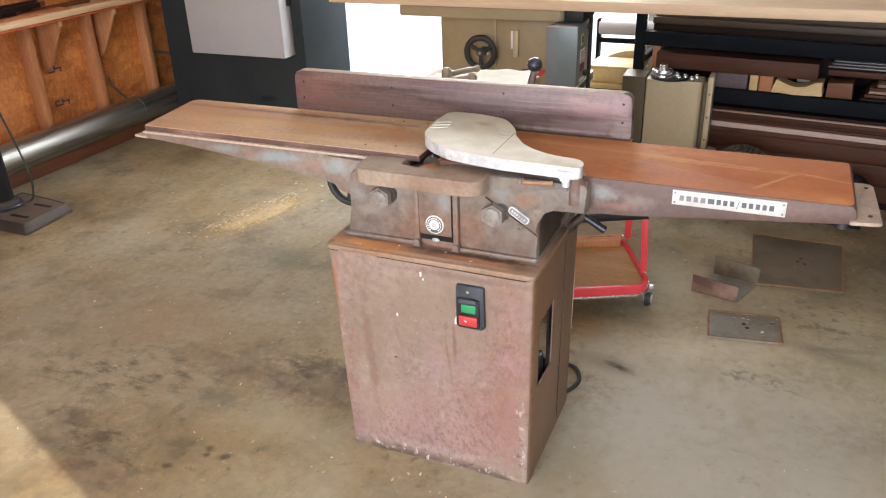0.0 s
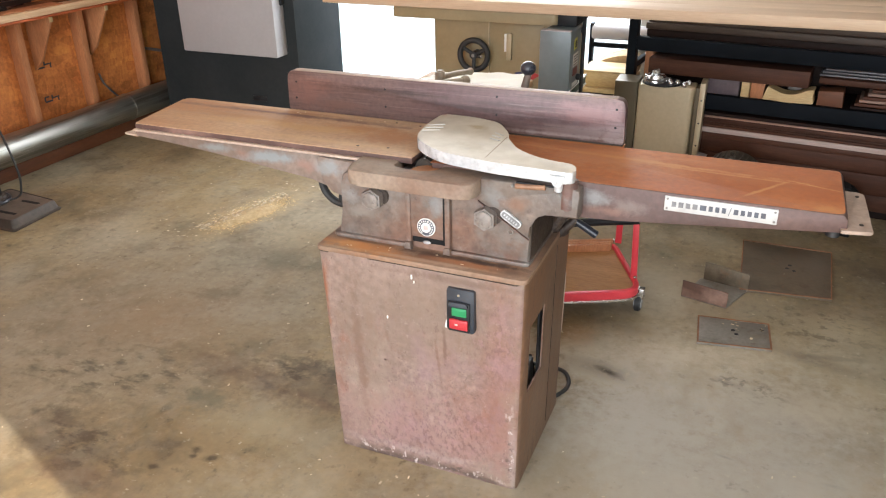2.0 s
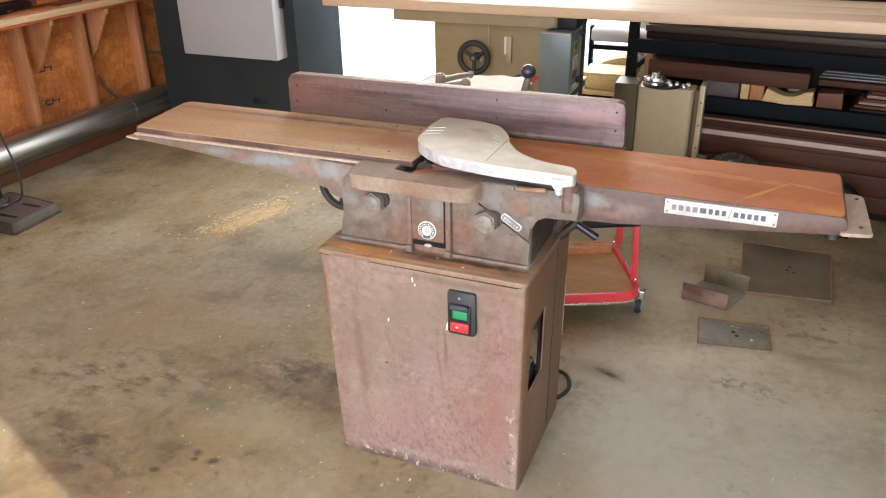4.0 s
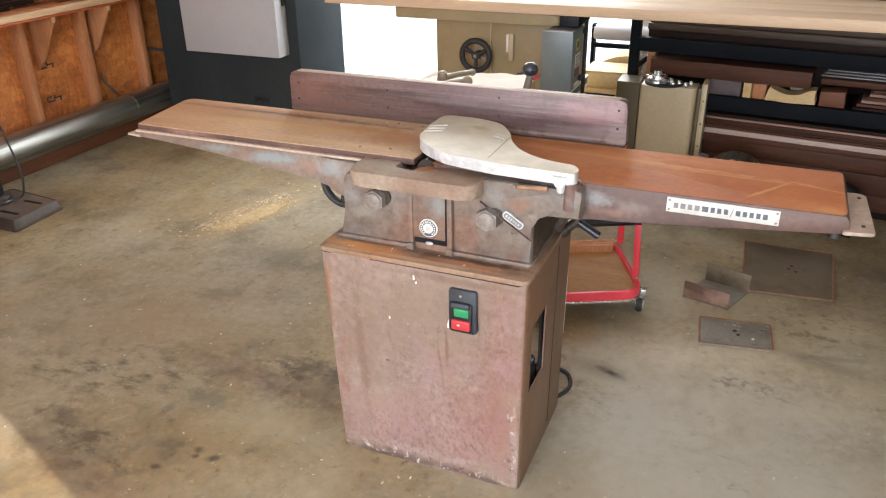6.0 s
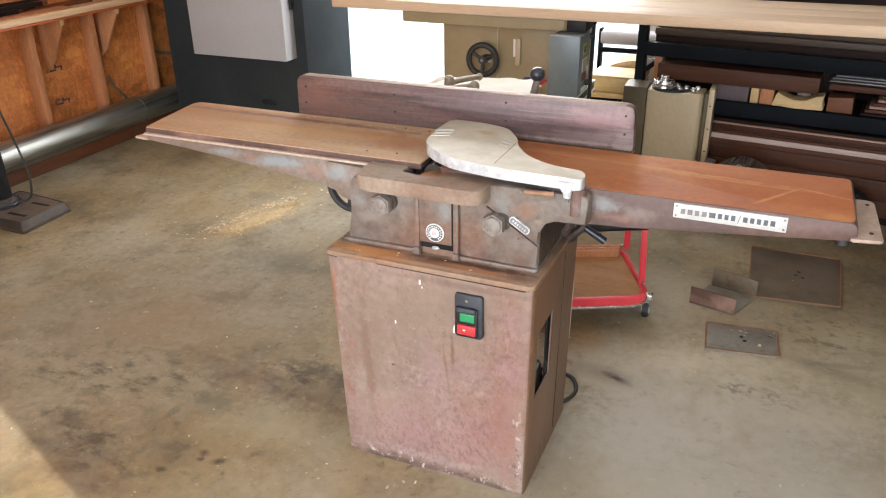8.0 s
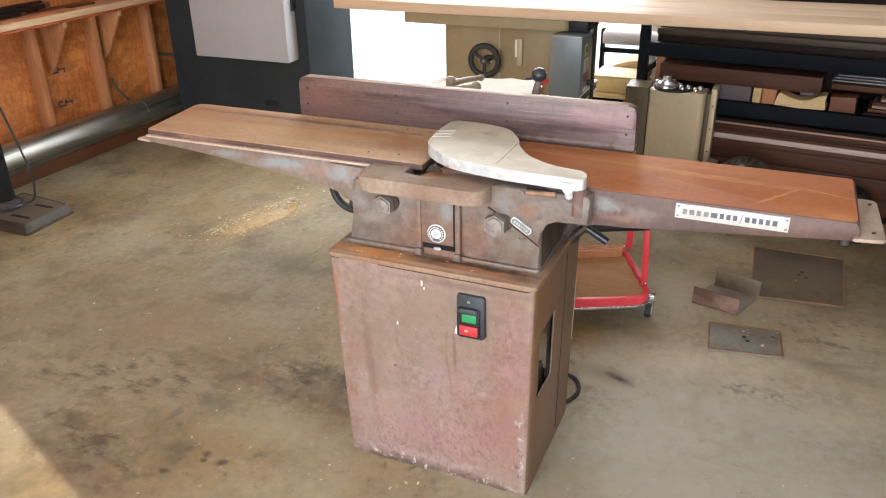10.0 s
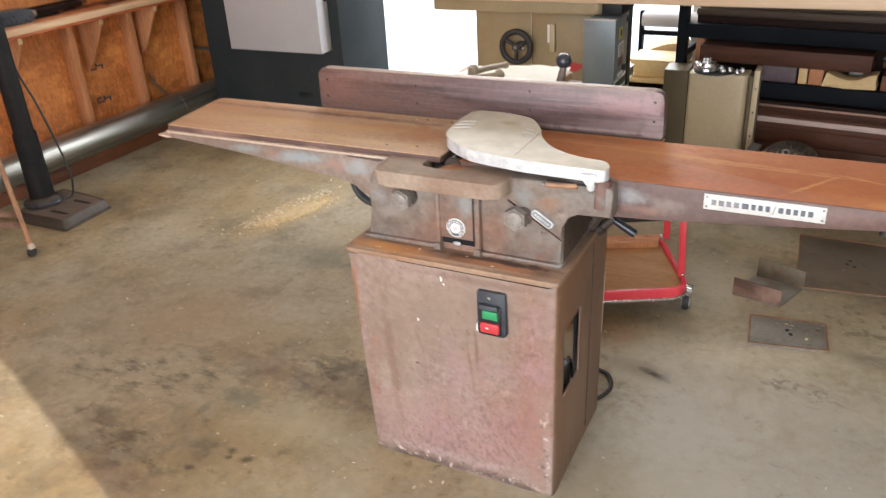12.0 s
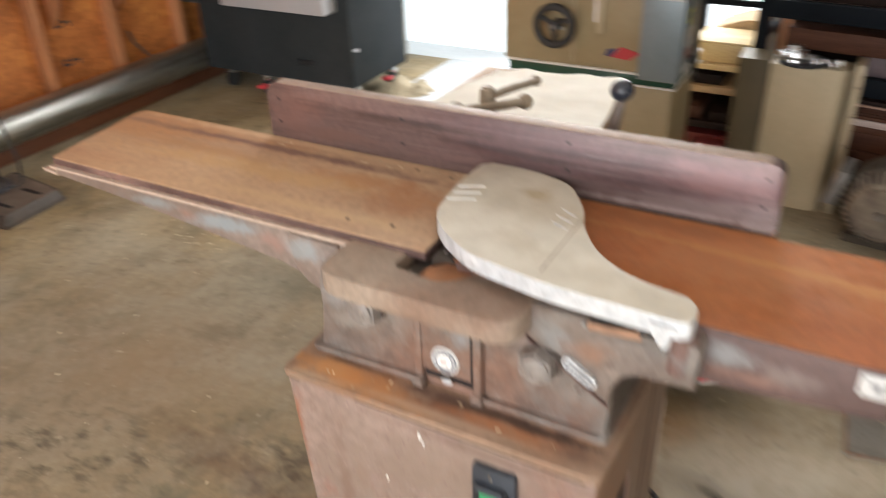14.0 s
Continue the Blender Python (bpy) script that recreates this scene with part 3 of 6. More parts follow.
marks(M_CASTBLUE, [(-0.44, 0.795, 0.09, 0.016, 3, (0.24, 0.285, 0.305), 0.75), (-0.60, 0.80, 0.07, 0.012, 3, (0.23, 0.27, 0.28), 0.65), (-0.27, 0.79, 0.04, 0.02, 0, (0.27, 0.30, 0.31), 0.75),
                   (-0.34, 0.785, 0.03, 0.02, 0, (0.27, 0.15, 0.12), 0.6), (-0.52, 0.795, 0.025, 0.012, 0, (0.28, 0.15, 0.11), 0.5)], True)
M_LEDGE = surf("brown_cast", (0.25, 0.188, 0.143), (0.34, 0.268, 0.210), 7, 0.55, 0.0, 0.25, 90, c3=(0.22, 0.14, 0.10), spots=0.0)
M_PINRUST = surf("orange_brown_pin", (0.27, 0.145, 0.085), (0.36, 0.20, 0.12), 20, 0.5, 0, 0.1, 90)
M_DARKIRON = surf("dark_iron", (0.035, 0.025, 0.02), (0.07, 0.05, 0.04), 9, 0.6, 0.2, 0.2, 80)
M_PINK = surf("faded_pink", (0.52, 0.42, 0.40), (0.62, 0.52, 0.50), 20, 0.5, 0, 0, 60)
M_INKGREY = surf("worn_ink", (0.16, 0.16, 0.17), (0.24, 0.24, 0.25), 40, 0.5, 0, 0, 60)
M_BLUEBLACK = surf("blue_black_plastic", (0.02, 0.022, 0.03), (0.035, 0.038, 0.05), 9, 0.3, 0, 0.05, 60, grit=0.1)
M_ALU = surf("cast_aluminium", (0.49, 0.51, 0.53), (0.64, 0.655, 0.67), 40, 0.5, 0.15, 0.2, 70, c3=(0.42, 0.425, 0.43), spots=-0.05)
speckle(M_ALU, (0.24, 0.25, 0.26), 30, 0.57, 0.67, 0.5)
M_ALUDUST = dusted("dusty_aluminium", M_ALU, (0.525, 0.475, 0.38), (0.60, 0.555, 0.46))
marks(M_ALUDUST, [(0.05, 0.085, 0.028, 0.02, 0, (0.42, 0.335, 0.20), 0.8), (-0.03, 0.10, 0.03, 0.03, 0, (0.50, 0.46, 0.39), 0.5), (0.09, -0.06, 0.05, 0.02, -30, (0.44, 0.37, 0.27), 0.5)])
M_BLACK = surf("black_plastic", (0.012, 0.013, 0.015), (0.03, 0.03, 0.033), 9, 0.45, 0, 0.1, 90, grit=0.1)
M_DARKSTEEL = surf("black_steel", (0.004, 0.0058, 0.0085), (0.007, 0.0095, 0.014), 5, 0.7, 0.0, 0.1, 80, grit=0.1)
M_CABINET = surf("charcoal_steel", (0.032, 0.036, 0.038), (0.041, 0.045, 0.048), 3, 0.72, 0.0, 0.03, 60, grit=0.1)
M_LIGHTGREY = surf("light_grey_enamel", (0.40, 0.39, 0.405), (0.435, 0.425, 0.44), 3, 0.4, 0, 0.01, 60, grit=0.06)
M_TAN = surf("tan_enamel", (0.30, 0.235, 0.13), (0.37, 0.30, 0.18), 3, 0.45, 0.1, 0.05, 60, grit=0.1)
M_BLUEGREY = surf("blue_grey_enamel", (0.155, 0.195, 0.215), (0.20, 0.245, 0.265), 4, 0.35, 0.1, 0.05, 60, grit=0.1)
M_GREEN = surf("dark_green_enamel", (0.01, 0.05, 0.03), (0.018, 0.075, 0.045), 4, 0.35, 0, 0.05, 60, grit=0.1)
M_RED = surf("red_enamel", (0.62, 0.04, 0.06), (0.75, 0.07, 0.09), 6, 0.35, 0, 0.05, 60, grit=0.1)
M_OSB = surf("osb_panel", (0.42, 0.135, 0.037), (0.66, 0.245, 0.073), 7, 0.6, 0, 0.2, 60, stretch=(1, 0.7, 1.3), c3=(0.66, 0.25, 0.068), spots=0.0)
speckle(M_OSB, (0.30, 0.088, 0.022), 24, 0.56, 0.68, 0.4, (1, 0.8, 1.4))
speckle(M_OSB, (0.68, 0.30, 0.09), 45, 0.58, 0.68, 0.35, (1, 1.4, 0.6))
speckle(M_OSB, (0.11, 0.035, 0.012), 90, 0.63, 0.70, 0.6)
flake_grain(M_OSB)
M_STUD = surf("pine_stud", (0.42, 0.172, 0.076), (0.58, 0.26, 0.118), 5, 0.6, 0, 0.1, 60, stretch=(3, 3, 0.5), grain=True)
M_SLAB = surf("pale_bench_wood", (0.55, 0.395, 0.265), (0.65, 0.49, 0.35), 3, 0.6, 0, 0.05, 60, stretch=(0.35, 4, 4), grain=True, grit=0.2)
M_PLY = surf("plywood", (0.36, 0.22, 0.11), (0.48, 0.31, 0.17), 5, 0.6, 0, 0.1, 60, stretch=(0.6, 3, 1), grain=True)
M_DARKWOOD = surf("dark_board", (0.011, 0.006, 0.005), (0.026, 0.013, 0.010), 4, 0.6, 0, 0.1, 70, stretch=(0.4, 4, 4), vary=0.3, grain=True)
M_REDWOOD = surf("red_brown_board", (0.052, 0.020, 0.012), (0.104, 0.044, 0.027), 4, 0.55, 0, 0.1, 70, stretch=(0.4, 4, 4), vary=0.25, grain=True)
M_BROWNWOOD = surf("brown_board", (0.06, 0.038, 0.026), (0.10, 0.066, 0.045), 4, 0.55, 0, 0.1, 70, stretch=(0.4, 4, 4), vary=0.2, grain=True)
M_PALEWOOD = surf("pale_board", (0.55, 0.38, 0.18), (0.68, 0.52, 0.28), 4, 0.55, 0, 0.1, 70, stretch=(0.6, 3, 3), grain=True)
M_GALV = surf("galvanised", (0.33, 0.33, 0.30), (0.46, 0.455, 0.42), 5, 0.37, 0.9, 0, 3, stretch=(1, 0.2, 1), grit=0.08)
# stretched dark and pale streaks paint long reflections on the pipe
speckle(M_GALV, (0.17, 0.17, 0.145), 16, 0.50, 0.60, 0.7, (1, 0.06, 1.6))
speckle(M_GALV, (0.52, 0.52, 0.47), 26, 0.56, 0.64, 0.4, (1, 0.05, 1.6))
M_CHROME = surf("bright_metal", (0.6, 0.6, 0.6), (0.75, 0.75, 0.75), 10, 0.25, 0.9, 0.05, 60)
M_STEELGREY = surf("grey_steel", (0.18, 0.17, 0.16), (0.27, 0.26, 0.25), 8, 0.45, 0.5, 0.1, 80)
M_RUSTPLATE = surf("rusty_plate", (0.105, 0.08, 0.053), (0.165, 0.13, 0.09), 6, 0.45, 0.2, 0.15, 80, c3=(0.15, 0.115, 0.08), spots=-0.1)
speckle(M_RUSTPLATE, (0.085, 0.05, 0.03), 12, 0.55, 0.66, 0.6)
speckle(M_RUSTPLATE, (0.20, 0.11, 0.055), 22, 0.58, 0.68, 0.5)
M_GREYPLATE = surf("grey_rusted_plate", (0.19, 0.175, 0.15), (0.27, 0.25, 0.22), 7, 0.4, 0.25, 0.15, 80, c3=(0.20, 0.15, 0.10), spots=-0.1)
speckle(M_GREYPLATE, (0.13, 0.085, 0.05), 24, 0.57, 0.67, 0.5)
M_SAWDUST = surf("sawdust", (0.42, 0.305, 0.15), (0.56, 0.43, 0.25), 30, 0.9, 0, 0.5, 160)
M_PAPER = surf("cream_paper", (0.88, 0.85, 0.75), (0.93, 0.91, 0.84), 8, 0.8, 0, 0.1, 60, grit=0.1)
M_WHITE = surf("white_enamel", (0.74, 0.74, 0.72), (0.80, 0.80, 0.78), 8, 0.4, 0, 0.03, 60, grit=0.1)
M_INK = surf("dark_ink", (0.03, 0.035, 0.05), (0.05, 0.055, 0.07), 8, 0.5, 0, 0, 60)
M_PLATE = surf("worn_white_plate", (0.50, 0.50, 0.50), (0.60, 0.60, 0.59), 20, 0.45, 0.1, 0.05, 60, grit=0.15)
speckle(M_PLATE, (0.33, 0.24, 0.19), 55, 0.62, 0.72, 0.7)
M_RUBBER = surf("black_rubber", (0.015, 0.015, 0.015), (0.03, 0.03, 0.03), 8, 0.6, 0, 0.1, 60, grit=0.1)
M_SWITCH = surf("dusty_switch_plastic", (0.022, 0.027, 0.036), (0.04, 0.047, 0.06), 12, 0.5, 0, 0.1, 90, grit=0.2)
M_GREENBTN = surf("green_button", (0.02, 0.24, 0.09), (0.03, 0.30, 0.12), 8, 0.35, 0, 0, 60, grit=0.1)
M_REDBTN = surf("red_button", (0.46, 0.035, 0.045), (0.55, 0.05, 0.06), 8, 0.35, 0, 0, 60, grit=0.1)
M_WALL = surf("painted_wall", (0.42, 0.38, 0.33), (0.5, 0.46, 0.4), 3, 0.8, 0, 0.05, 60)
M_CEIL = surf("white_ceiling_board", (0.68, 0.66, 0.62), (0.76, 0.74, 0.70), 3, 0.8, 0, 0.05, 60)
M_OUT = glow("bright_outdoors", (0.83, 0.93, 1.0), 0.62)
M_PAVE = surf("pale_pavement", (0.70, 0.71, 0.72), (0.77, 0.78, 0.79), 2, 0.7, 0, 0.1, 40)
M_INKDARK = surf("blue_ink", (0.07, 0.08, 0.10), (0.11, 0.12, 0.15), 40, 0.5, 0, 0, 60)

M_TANBROWN = surf("tan_grey_cast", (0.26, 0.20, 0.14), (0.36, 0.29, 0.21), 12, 0.55, 0, 0.15, 80)
M_BLOCK = surf("dark_orange_block", (0.13, 0.045, 0.018), (0.20, 0.072, 0.03), 6, 0.6, 0, 0.1, 70, stretch=(0.6, 3, 3), grain=True)
M_BASETOP = surf("dusty_brown_iron", (0.10, 0.075, 0.057), (0.16, 0.122, 0.095), 9, 0.6, 0.1, 0.15, 70)
M_FENCETOP = surf("worn_fence_top", (0.33, 0.24, 0.19), (0.44, 0.34, 0.28), 9, 0.55, 0.1, 0.1, 90)
M_PLYDARK = surf("worn_plywood", (0.34, 0.175, 0.072), (0.46, 0.255, 0.115), 3, 0.62, 0, 0.1, 60, stretch=(0.6, 3, 1), grain=True)
M_GREASE = surf("greasy_iron", (0.03, 0.02, 0.016), (0.075, 0.05, 0.038), 12, 0.45, 0.1, 0.3, 80)
speckle(M_GREASE, (0.20, 0.15, 0.12), 22, 0.54, 0.66, 0.55)
speckle(M_GREASE, (0.30, 0.24, 0.21), 90, 0.62, 0.68, 0.8)
M_SOOTED = surf("sooty_black_iron", (0.008, 0.008, 0.009), (0.018, 0.017, 0.017), 9, 0.65, 0.0, 0.1, 90, grit=0.1)
M_BOLT = surf("worn_bolt", (0.18, 0.155, 0.14), (0.30, 0.27, 0.25), 14, 0.45, 0.15, 0.2, 80)
speckle(M_BOLT, (0.09, 0.06, 0.045), 60, 0.55, 0.63, 0.6)
M_PLATERIM = surf("plate_rim_rust", (0.19, 0.085, 0.04), (0.32, 0.15, 0.07), 14, 0.6, 0, 0.2, 80)
M_FLANGE = surf("flange_rust", (0.18, 0.10, 0.072), (0.265, 0.16, 0.12), 14, 0.6, 0, 0.2, 80, c3=(0.10, 0.05, 0.035), spots=0.0)
M_PALESTRIP = surf("pinkish_strip", (0.36, 0.21, 0.16), (0.48, 0.30, 0.235), 5, 0.6, 0, 0.1, 70, stretch=(0.3, 4, 4), grain=True)
M_WHITESTRIP = surf("whitewashed_board", (0.46, 0.345, 0.31), (0.56, 0.44, 0.40), 5, 0.6, 0, 0.1, 70, stretch=(0.3, 4, 4), grain=True)
M_APRONOUT = surf("door_threshold", (0.40, 0.41, 0.42), (0.47, 0.48, 0.49), 2, 0.7, 0, 0.1, 40)
for m, gloss in ((M_FLOOR, 0.22), (M_DARKSTEEL, 0.12), (M_CABINET, 0.0), (M_BLACK, 0.3), (M_SOOTED, 0.2), (M_MOTORGREY, 0.3), (M_DARKWOOD, 0.15), (M_REDWOOD, 0.2), (M_PINKWOOD, 0.2), (M_PLYDARK, 0.2)):
    m.node_tree.nodes["Principled BSDF"].inputs["Specular IOR Level"].default_value = gloss


def by_piece(m, amount):
    """Gives each loose flake in a mesh a shade of its own."""
    n, k = m.node_tree.nodes, m.node_tree.links
    b = n["Principled BSDF"]
    col = b.inputs["Base Color"].links[0].from_socket
    geo, mr, hs = n.new("ShaderNodeNewGeometry"), n.new("ShaderNodeMapRange"), n.new("ShaderNodeHueSaturation")
    mr.inputs[3].default_value, mr.inputs[4].default_value = 1 - amount, 1 + amount * 0.5
    k.new(geo.outputs["Random Per Island"], mr.inputs[0])
    k.new(mr.outputs[0], hs.inputs["Value"])
    k.new(col, hs.inputs["Color"])
    k.new(hs.outputs[0], b.inputs["Base Color"])


by_piece(M_CHIP, 0.45)
# darker copy of the sawdust, toned down against the strong light by the doorway
M_DIMDUST = surf("grey_tan_dust", (0.27, 0.22, 0.145), (0.36, 0.30, 0.205), 30, 0.9, 0, 0.5, 160)
M_GRAIN = surf("sawdust_grain", (0.62, 0.43, 0.19), (0.78, 0.60, 0.33), 40, 0.9, 0, 0, 60)
by_piece(M_GRAIN, 0.6)

# ---- mesh helpers ----
def mesh_of(bm, smooth=35):
    me = bpy.data.meshes.new("mesh")
    bmesh.ops.recalc_face_normals(bm, faces=bm.faces)
    for e in bm.edges:
        e.smooth = len(e.link_faces) == 2 and e.calc_face_angle(0) < radians(smooth)
    for f in bm.faces:
        f.smooth = True
    bm.to_mesh(me)
    bm.free()
    return me


def part(name, bm, material, parent=None, label=""):
    """Links a bmesh as one mesh object, under a thing or a part where one is given."""
    ob = new(name, mesh_of(bm))
    ob.data.materials.append(material)
    if parent:
        ob.parent = parent
    if label:
        ob["label"] = label
    return ob


def thing(name, label, category, at=(0, 0, 0), rz=0, group="", kind=""):
    ob = new(name)
    ob.matrix_basis = pose(*at, 0, 0, rz)
    return tagged(ob, label, category, group, kind)


def box(x0, x1, y0, y1, z0, z1, bev=0.0, seg=2, into=None):
    bm = bmesh.new()
    bmesh.ops.create_cube(bm, size=1)
    for v in bm.verts:
        v.co = ((x0 + x1) / 2 + v.co.x * (x1 - x0), (y0 + y1) / 2 + v.co.y * (y1 - y0), (z0 + z1) / 2 + v.co.z * (z1 - z0))
    if bev:
        bmesh.ops.bevel(bm, geom=bm.edges[:], offset=bev, segments=seg, affect="EDGES", profile=0.5)
    return merge(into, bm)


def merge(into, bm):
    if into is None:
        return bm
    me = bpy.data.meshes.new("tmp")
    bm.to_mesh(me)
    bm.free()
    into.from_mesh(me)
    bpy.data.meshes.remove(me)
    return into


def rounded(points, n=5):
    """A closed outline from (x, y, radius) corners."""
    out = []
    for i, (x, y, r) in enumerate(points):
        a, b, c = Vector(points[i - 1][:2]), Vector((x, y)), Vector(points[(i + 1) % len(points)][:2])
        u, v = (a - b), (c - b)
        if r <= 0:
            out.append(b)
            continue
        r0 = min(r, u.length * 0.49, v.length * 0.49)
        p, q = b + u.normalized() * r0, b + v.normalized() * r0
        for j in range(n + 1):
            s = j / n
            out.append((1 - s) ** 2 * p + 2 * s * (1 - s) * b + s * s * q)
    return out


def slab(outline, lo, hi, axis="z", bev=0.0, seg=2, into=None):
    """An outline pushed out along an axis: z takes (x, y), y takes (x, z), x takes (y, z)."""
    bm = bmesh.new()
    put = {"z": lambda a, b, h: (a, b, h), "y": lambda a, b, h: (a, h, b), "x": lambda a, b, h: (h, a, b)}[axis]
    lower = [bm.verts.new(put(p[0], p[1], lo)) for p in outline]
    upper = [bm.verts.new(put(p[0], p[1], hi)) for p in outline]
    f0, f1 = bm.faces.new(lower), bm.faces.new(upper)
    for i in range(len(outline)):
        j = (i + 1) % len(outline)
        bm.faces.new((lower[i], lower[j], upper[j], upper[i]))
    if bev:
        edges = list({e for f in (f0, f1) for e in f.edges})
        bmesh.ops.bevel(bm, geom=edges, offset=bev, segments=seg, affect="EDGES", profile=0.5)
    return merge(into, bm)


def cyl(p, q, r, r2=None, n=20, bev=0.0, into=None):
    p, q = Vector(p), Vector(q)
    bm = bmesh.new()
    bmesh.ops.create_cone(bm, cap_ends=True, segments=n, radius1=r, radius2=r if r2 is None else r2, depth=(q - p).length)
    if bev:
        bmesh.ops.bevel(bm, geom=[e for e in bm.edges if any(len(f.verts) > 4 for f in e.link_faces)], offset=bev, segments=2, affect="EDGES")
    bm.transform(Matrix.Translation((p + q) / 2) @ (q - p).to_track_quat("Z", "Y").to_matrix().to_4x4())
    return merge(into, bm)


def ball(c, r, scale=(1, 1, 1), n=16, into=None):
    bm = bmesh.new()
    bmesh.ops.create_uvsphere(bm, u_segments=n, v_segments=n // 2, radius=r)
    bm.transform(Matrix.Translation(c) @ Matrix.Diagonal((*scale, 1)))
    return merge(into, bm)


def tube(points, r, n=10, closed=False, into=None):
    """A round bar along a polyline."""
    bm = bmesh.new()
    pts = [Vector(p) for p in points]
    rings, up = [], None
    for i, p in enumerate(pts):
        a = pts[i - 1] if i or closed else p
        b = pts[(i + 1) % len(pts)] if i < len(pts) - 1 or closed else p
        d = (b - a).normalized()
        if up is None:
            up = d.orthogonal().normalized()
        up = (up - d * up.dot(d)).normalized()
        side = d.cross(up)
        rings.append([bm.verts.new(p + r * (math.cos(2 * math.pi * j / n) * up + math.sin(2 * math.pi * j / n) * side)) for j in range(n)])
    pairs = list(zip(rings, rings[1:])) + ([(rings[-1], rings[0])] if closed else [])
    for a, b in pairs:
        for j in range(n):
            bm.faces.new((a[j], a[(j + 1) % n], b[(j + 1) % n], b[j]))
    if not closed:
        bm.faces.new(rings[0][::-1]), bm.faces.new(rings[-1])
    return merge(into, bm)


def ring(c, r, thick, axis="y", n=32, k=10, into=None):
    u, v = {"y": ((1, 0, 0), (0, 0, 1)), "x": ((0, 1, 0), (0, 0, 1)), "z": ((1, 0, 0), (0, 1, 0))}[axis]
    u, v, c = Vector(u), Vector(v), Vector(c)
    return tube([c + r * (math.cos(2 * math.pi * i / n) * u + math.sin(2 * math.pi * i / n) * v) for i in range(n)], thick, k, True, into)


def curve(points, n=6):
    """A smooth line through the points."""
    pts = [Vector(p) for p in points]
    out = []
    for i in range(len(pts) - 1):
        a, b, c, d = pts[max(i - 1, 0)], pts[i], pts[i + 1], pts[min(i + 2, len(pts) - 1)]
        for j in range(n):
            s = j / n
            out.append(0.5 * (2 * b + (c - a) * s + (2 * a - 5 * b + 4 * c - d) * s * s + (3 * b - a - 3 * c + d) * s ** 3))
    return out + [pts[-1]]


# ---- the building ----
def structure(name, bm, material, label, category):
    return tagged(part(name, bm, material), label, category, kind="structure")


structure("ground", box(-60, 60, -60, 60, -0.3, -0.012), M_PAVE, "pale concrete ground outside the workshop", "ground")
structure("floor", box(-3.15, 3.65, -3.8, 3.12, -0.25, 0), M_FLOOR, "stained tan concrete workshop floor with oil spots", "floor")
structure("threshold", box(-1.76, -0.10, 2.42, 3.12, -0.01, 0.004), M_APRONOUT, "pale concrete threshold in the open doorway", "threshold")
structure("ceiling", box(-3.15, 3.65, -3.8, 3.1, 2.9, 3.05), M_CEIL, "plain board ceiling of the workshop", "ceiling")
structure("wall_west", box(-3.15, -3.0, -3.65, 2.95, 0, 2.9), M_OSB, "orange oriented strand board wall between studs", "wall")
b = box(-3.15, -1.45, -3.8, -3.65, 0, 2.9)
b = box(2.1, 3.65, -3.8, -3.65, 0, 2.9, into=b)
b = box(-1.45, 2.1, -3.8, -3.65, 2.6, 2.9, into=b)
structure("wall_south", b, M_WALL, "plain workshop wall with a wide open doorway", "wall")
b = box(3.5, 3.65, -2.28, 2.95, 0, 2.9)
b = box(3.5, 3.65, -3.65, -3.4, 0, 2.9, into=b)
b = box(3.5, 3.65, -3.4, -2.28, 2.3, 2.9, into=b)
structure("wall_east", b, M_WALL, "plain workshop wall with an open door", "wall")
b = box(-3.15, -2.05, 2.95, 3.1, 0, 2.9)
b = box(-0.03, 3.65, 2.95, 3.1, 0, 2.9, into=b)
b = box(-2.05, -0.03, 2.95, 3.1, 2.4, 2.9, into=b)
structure("wall_north", b, M_WALL, "plain workshop wall with a bright open doorway", "wall")
structure("backdrop", box(-3.6, 1.6, 3.40, 3.45, -0.1, 3.6), M_OUT, "overexposed daylight outside the open doorway", "backdrop")
for i, y in enumerate((-0.65, -0.24, 0.13, 0.53, 0.93, 1.348, 1.765, 2.20, 2.62)):
    structure("trim_%d" % (i + 1), box(-2.998, -2.93, y - 0.021, y + 0.021, 0.08, 0.776, 0.003), M_STUD, "upright pine stud on the strand board wall", "stud")
structure("baseboard", box(-2.998, -2.865, -1.0, 2.94, 0, 0.079, 0.003), M_SILL, "red-brown sill board along the foot of the wall", "baseboard")

cable = part("wall_cable", tube(curve([(-2.985, 1.87, 0.36), (-2.985, 1.885, 0.315), (-2.985, 1.908, 0.278), (-2.985, 1.985, 0.198), (-2.985, 2.06, 0.17)]), 0.006, 8), M_STEELGREY)
tagged(cable, "grey cable hanging on the strand board wall", "cable")
duct = part("wall_cable", tube([(-2.985, 2.27, 0.432), (-2.985, 2.42, 0.388)], 0.009, 8), M_STEELGREY)
tagged(duct, "grey cable running into the dark cabinet corner", "cable")

shelf = thing("wall_shelf", "long pine wall shelf with a thin red-brown edge on gussets", "shelf")
part("shelf_board", box(-2.998, -2.80, -1.0, 2.75, 0.779, 0.806, 0.003), M_SHELF, shelf)
part("front_edge", box(-2.80, -2.782, -1.0, 2.75, 0.780, 0.814, 0.003), M_SHELF, shelf)
part("lower_edge", box(-2.81, -2.779, -1.0, 2.75, 0.767, 0.779, 0.002), M_REDLATH, shelf, "thin orange-red lower strip")
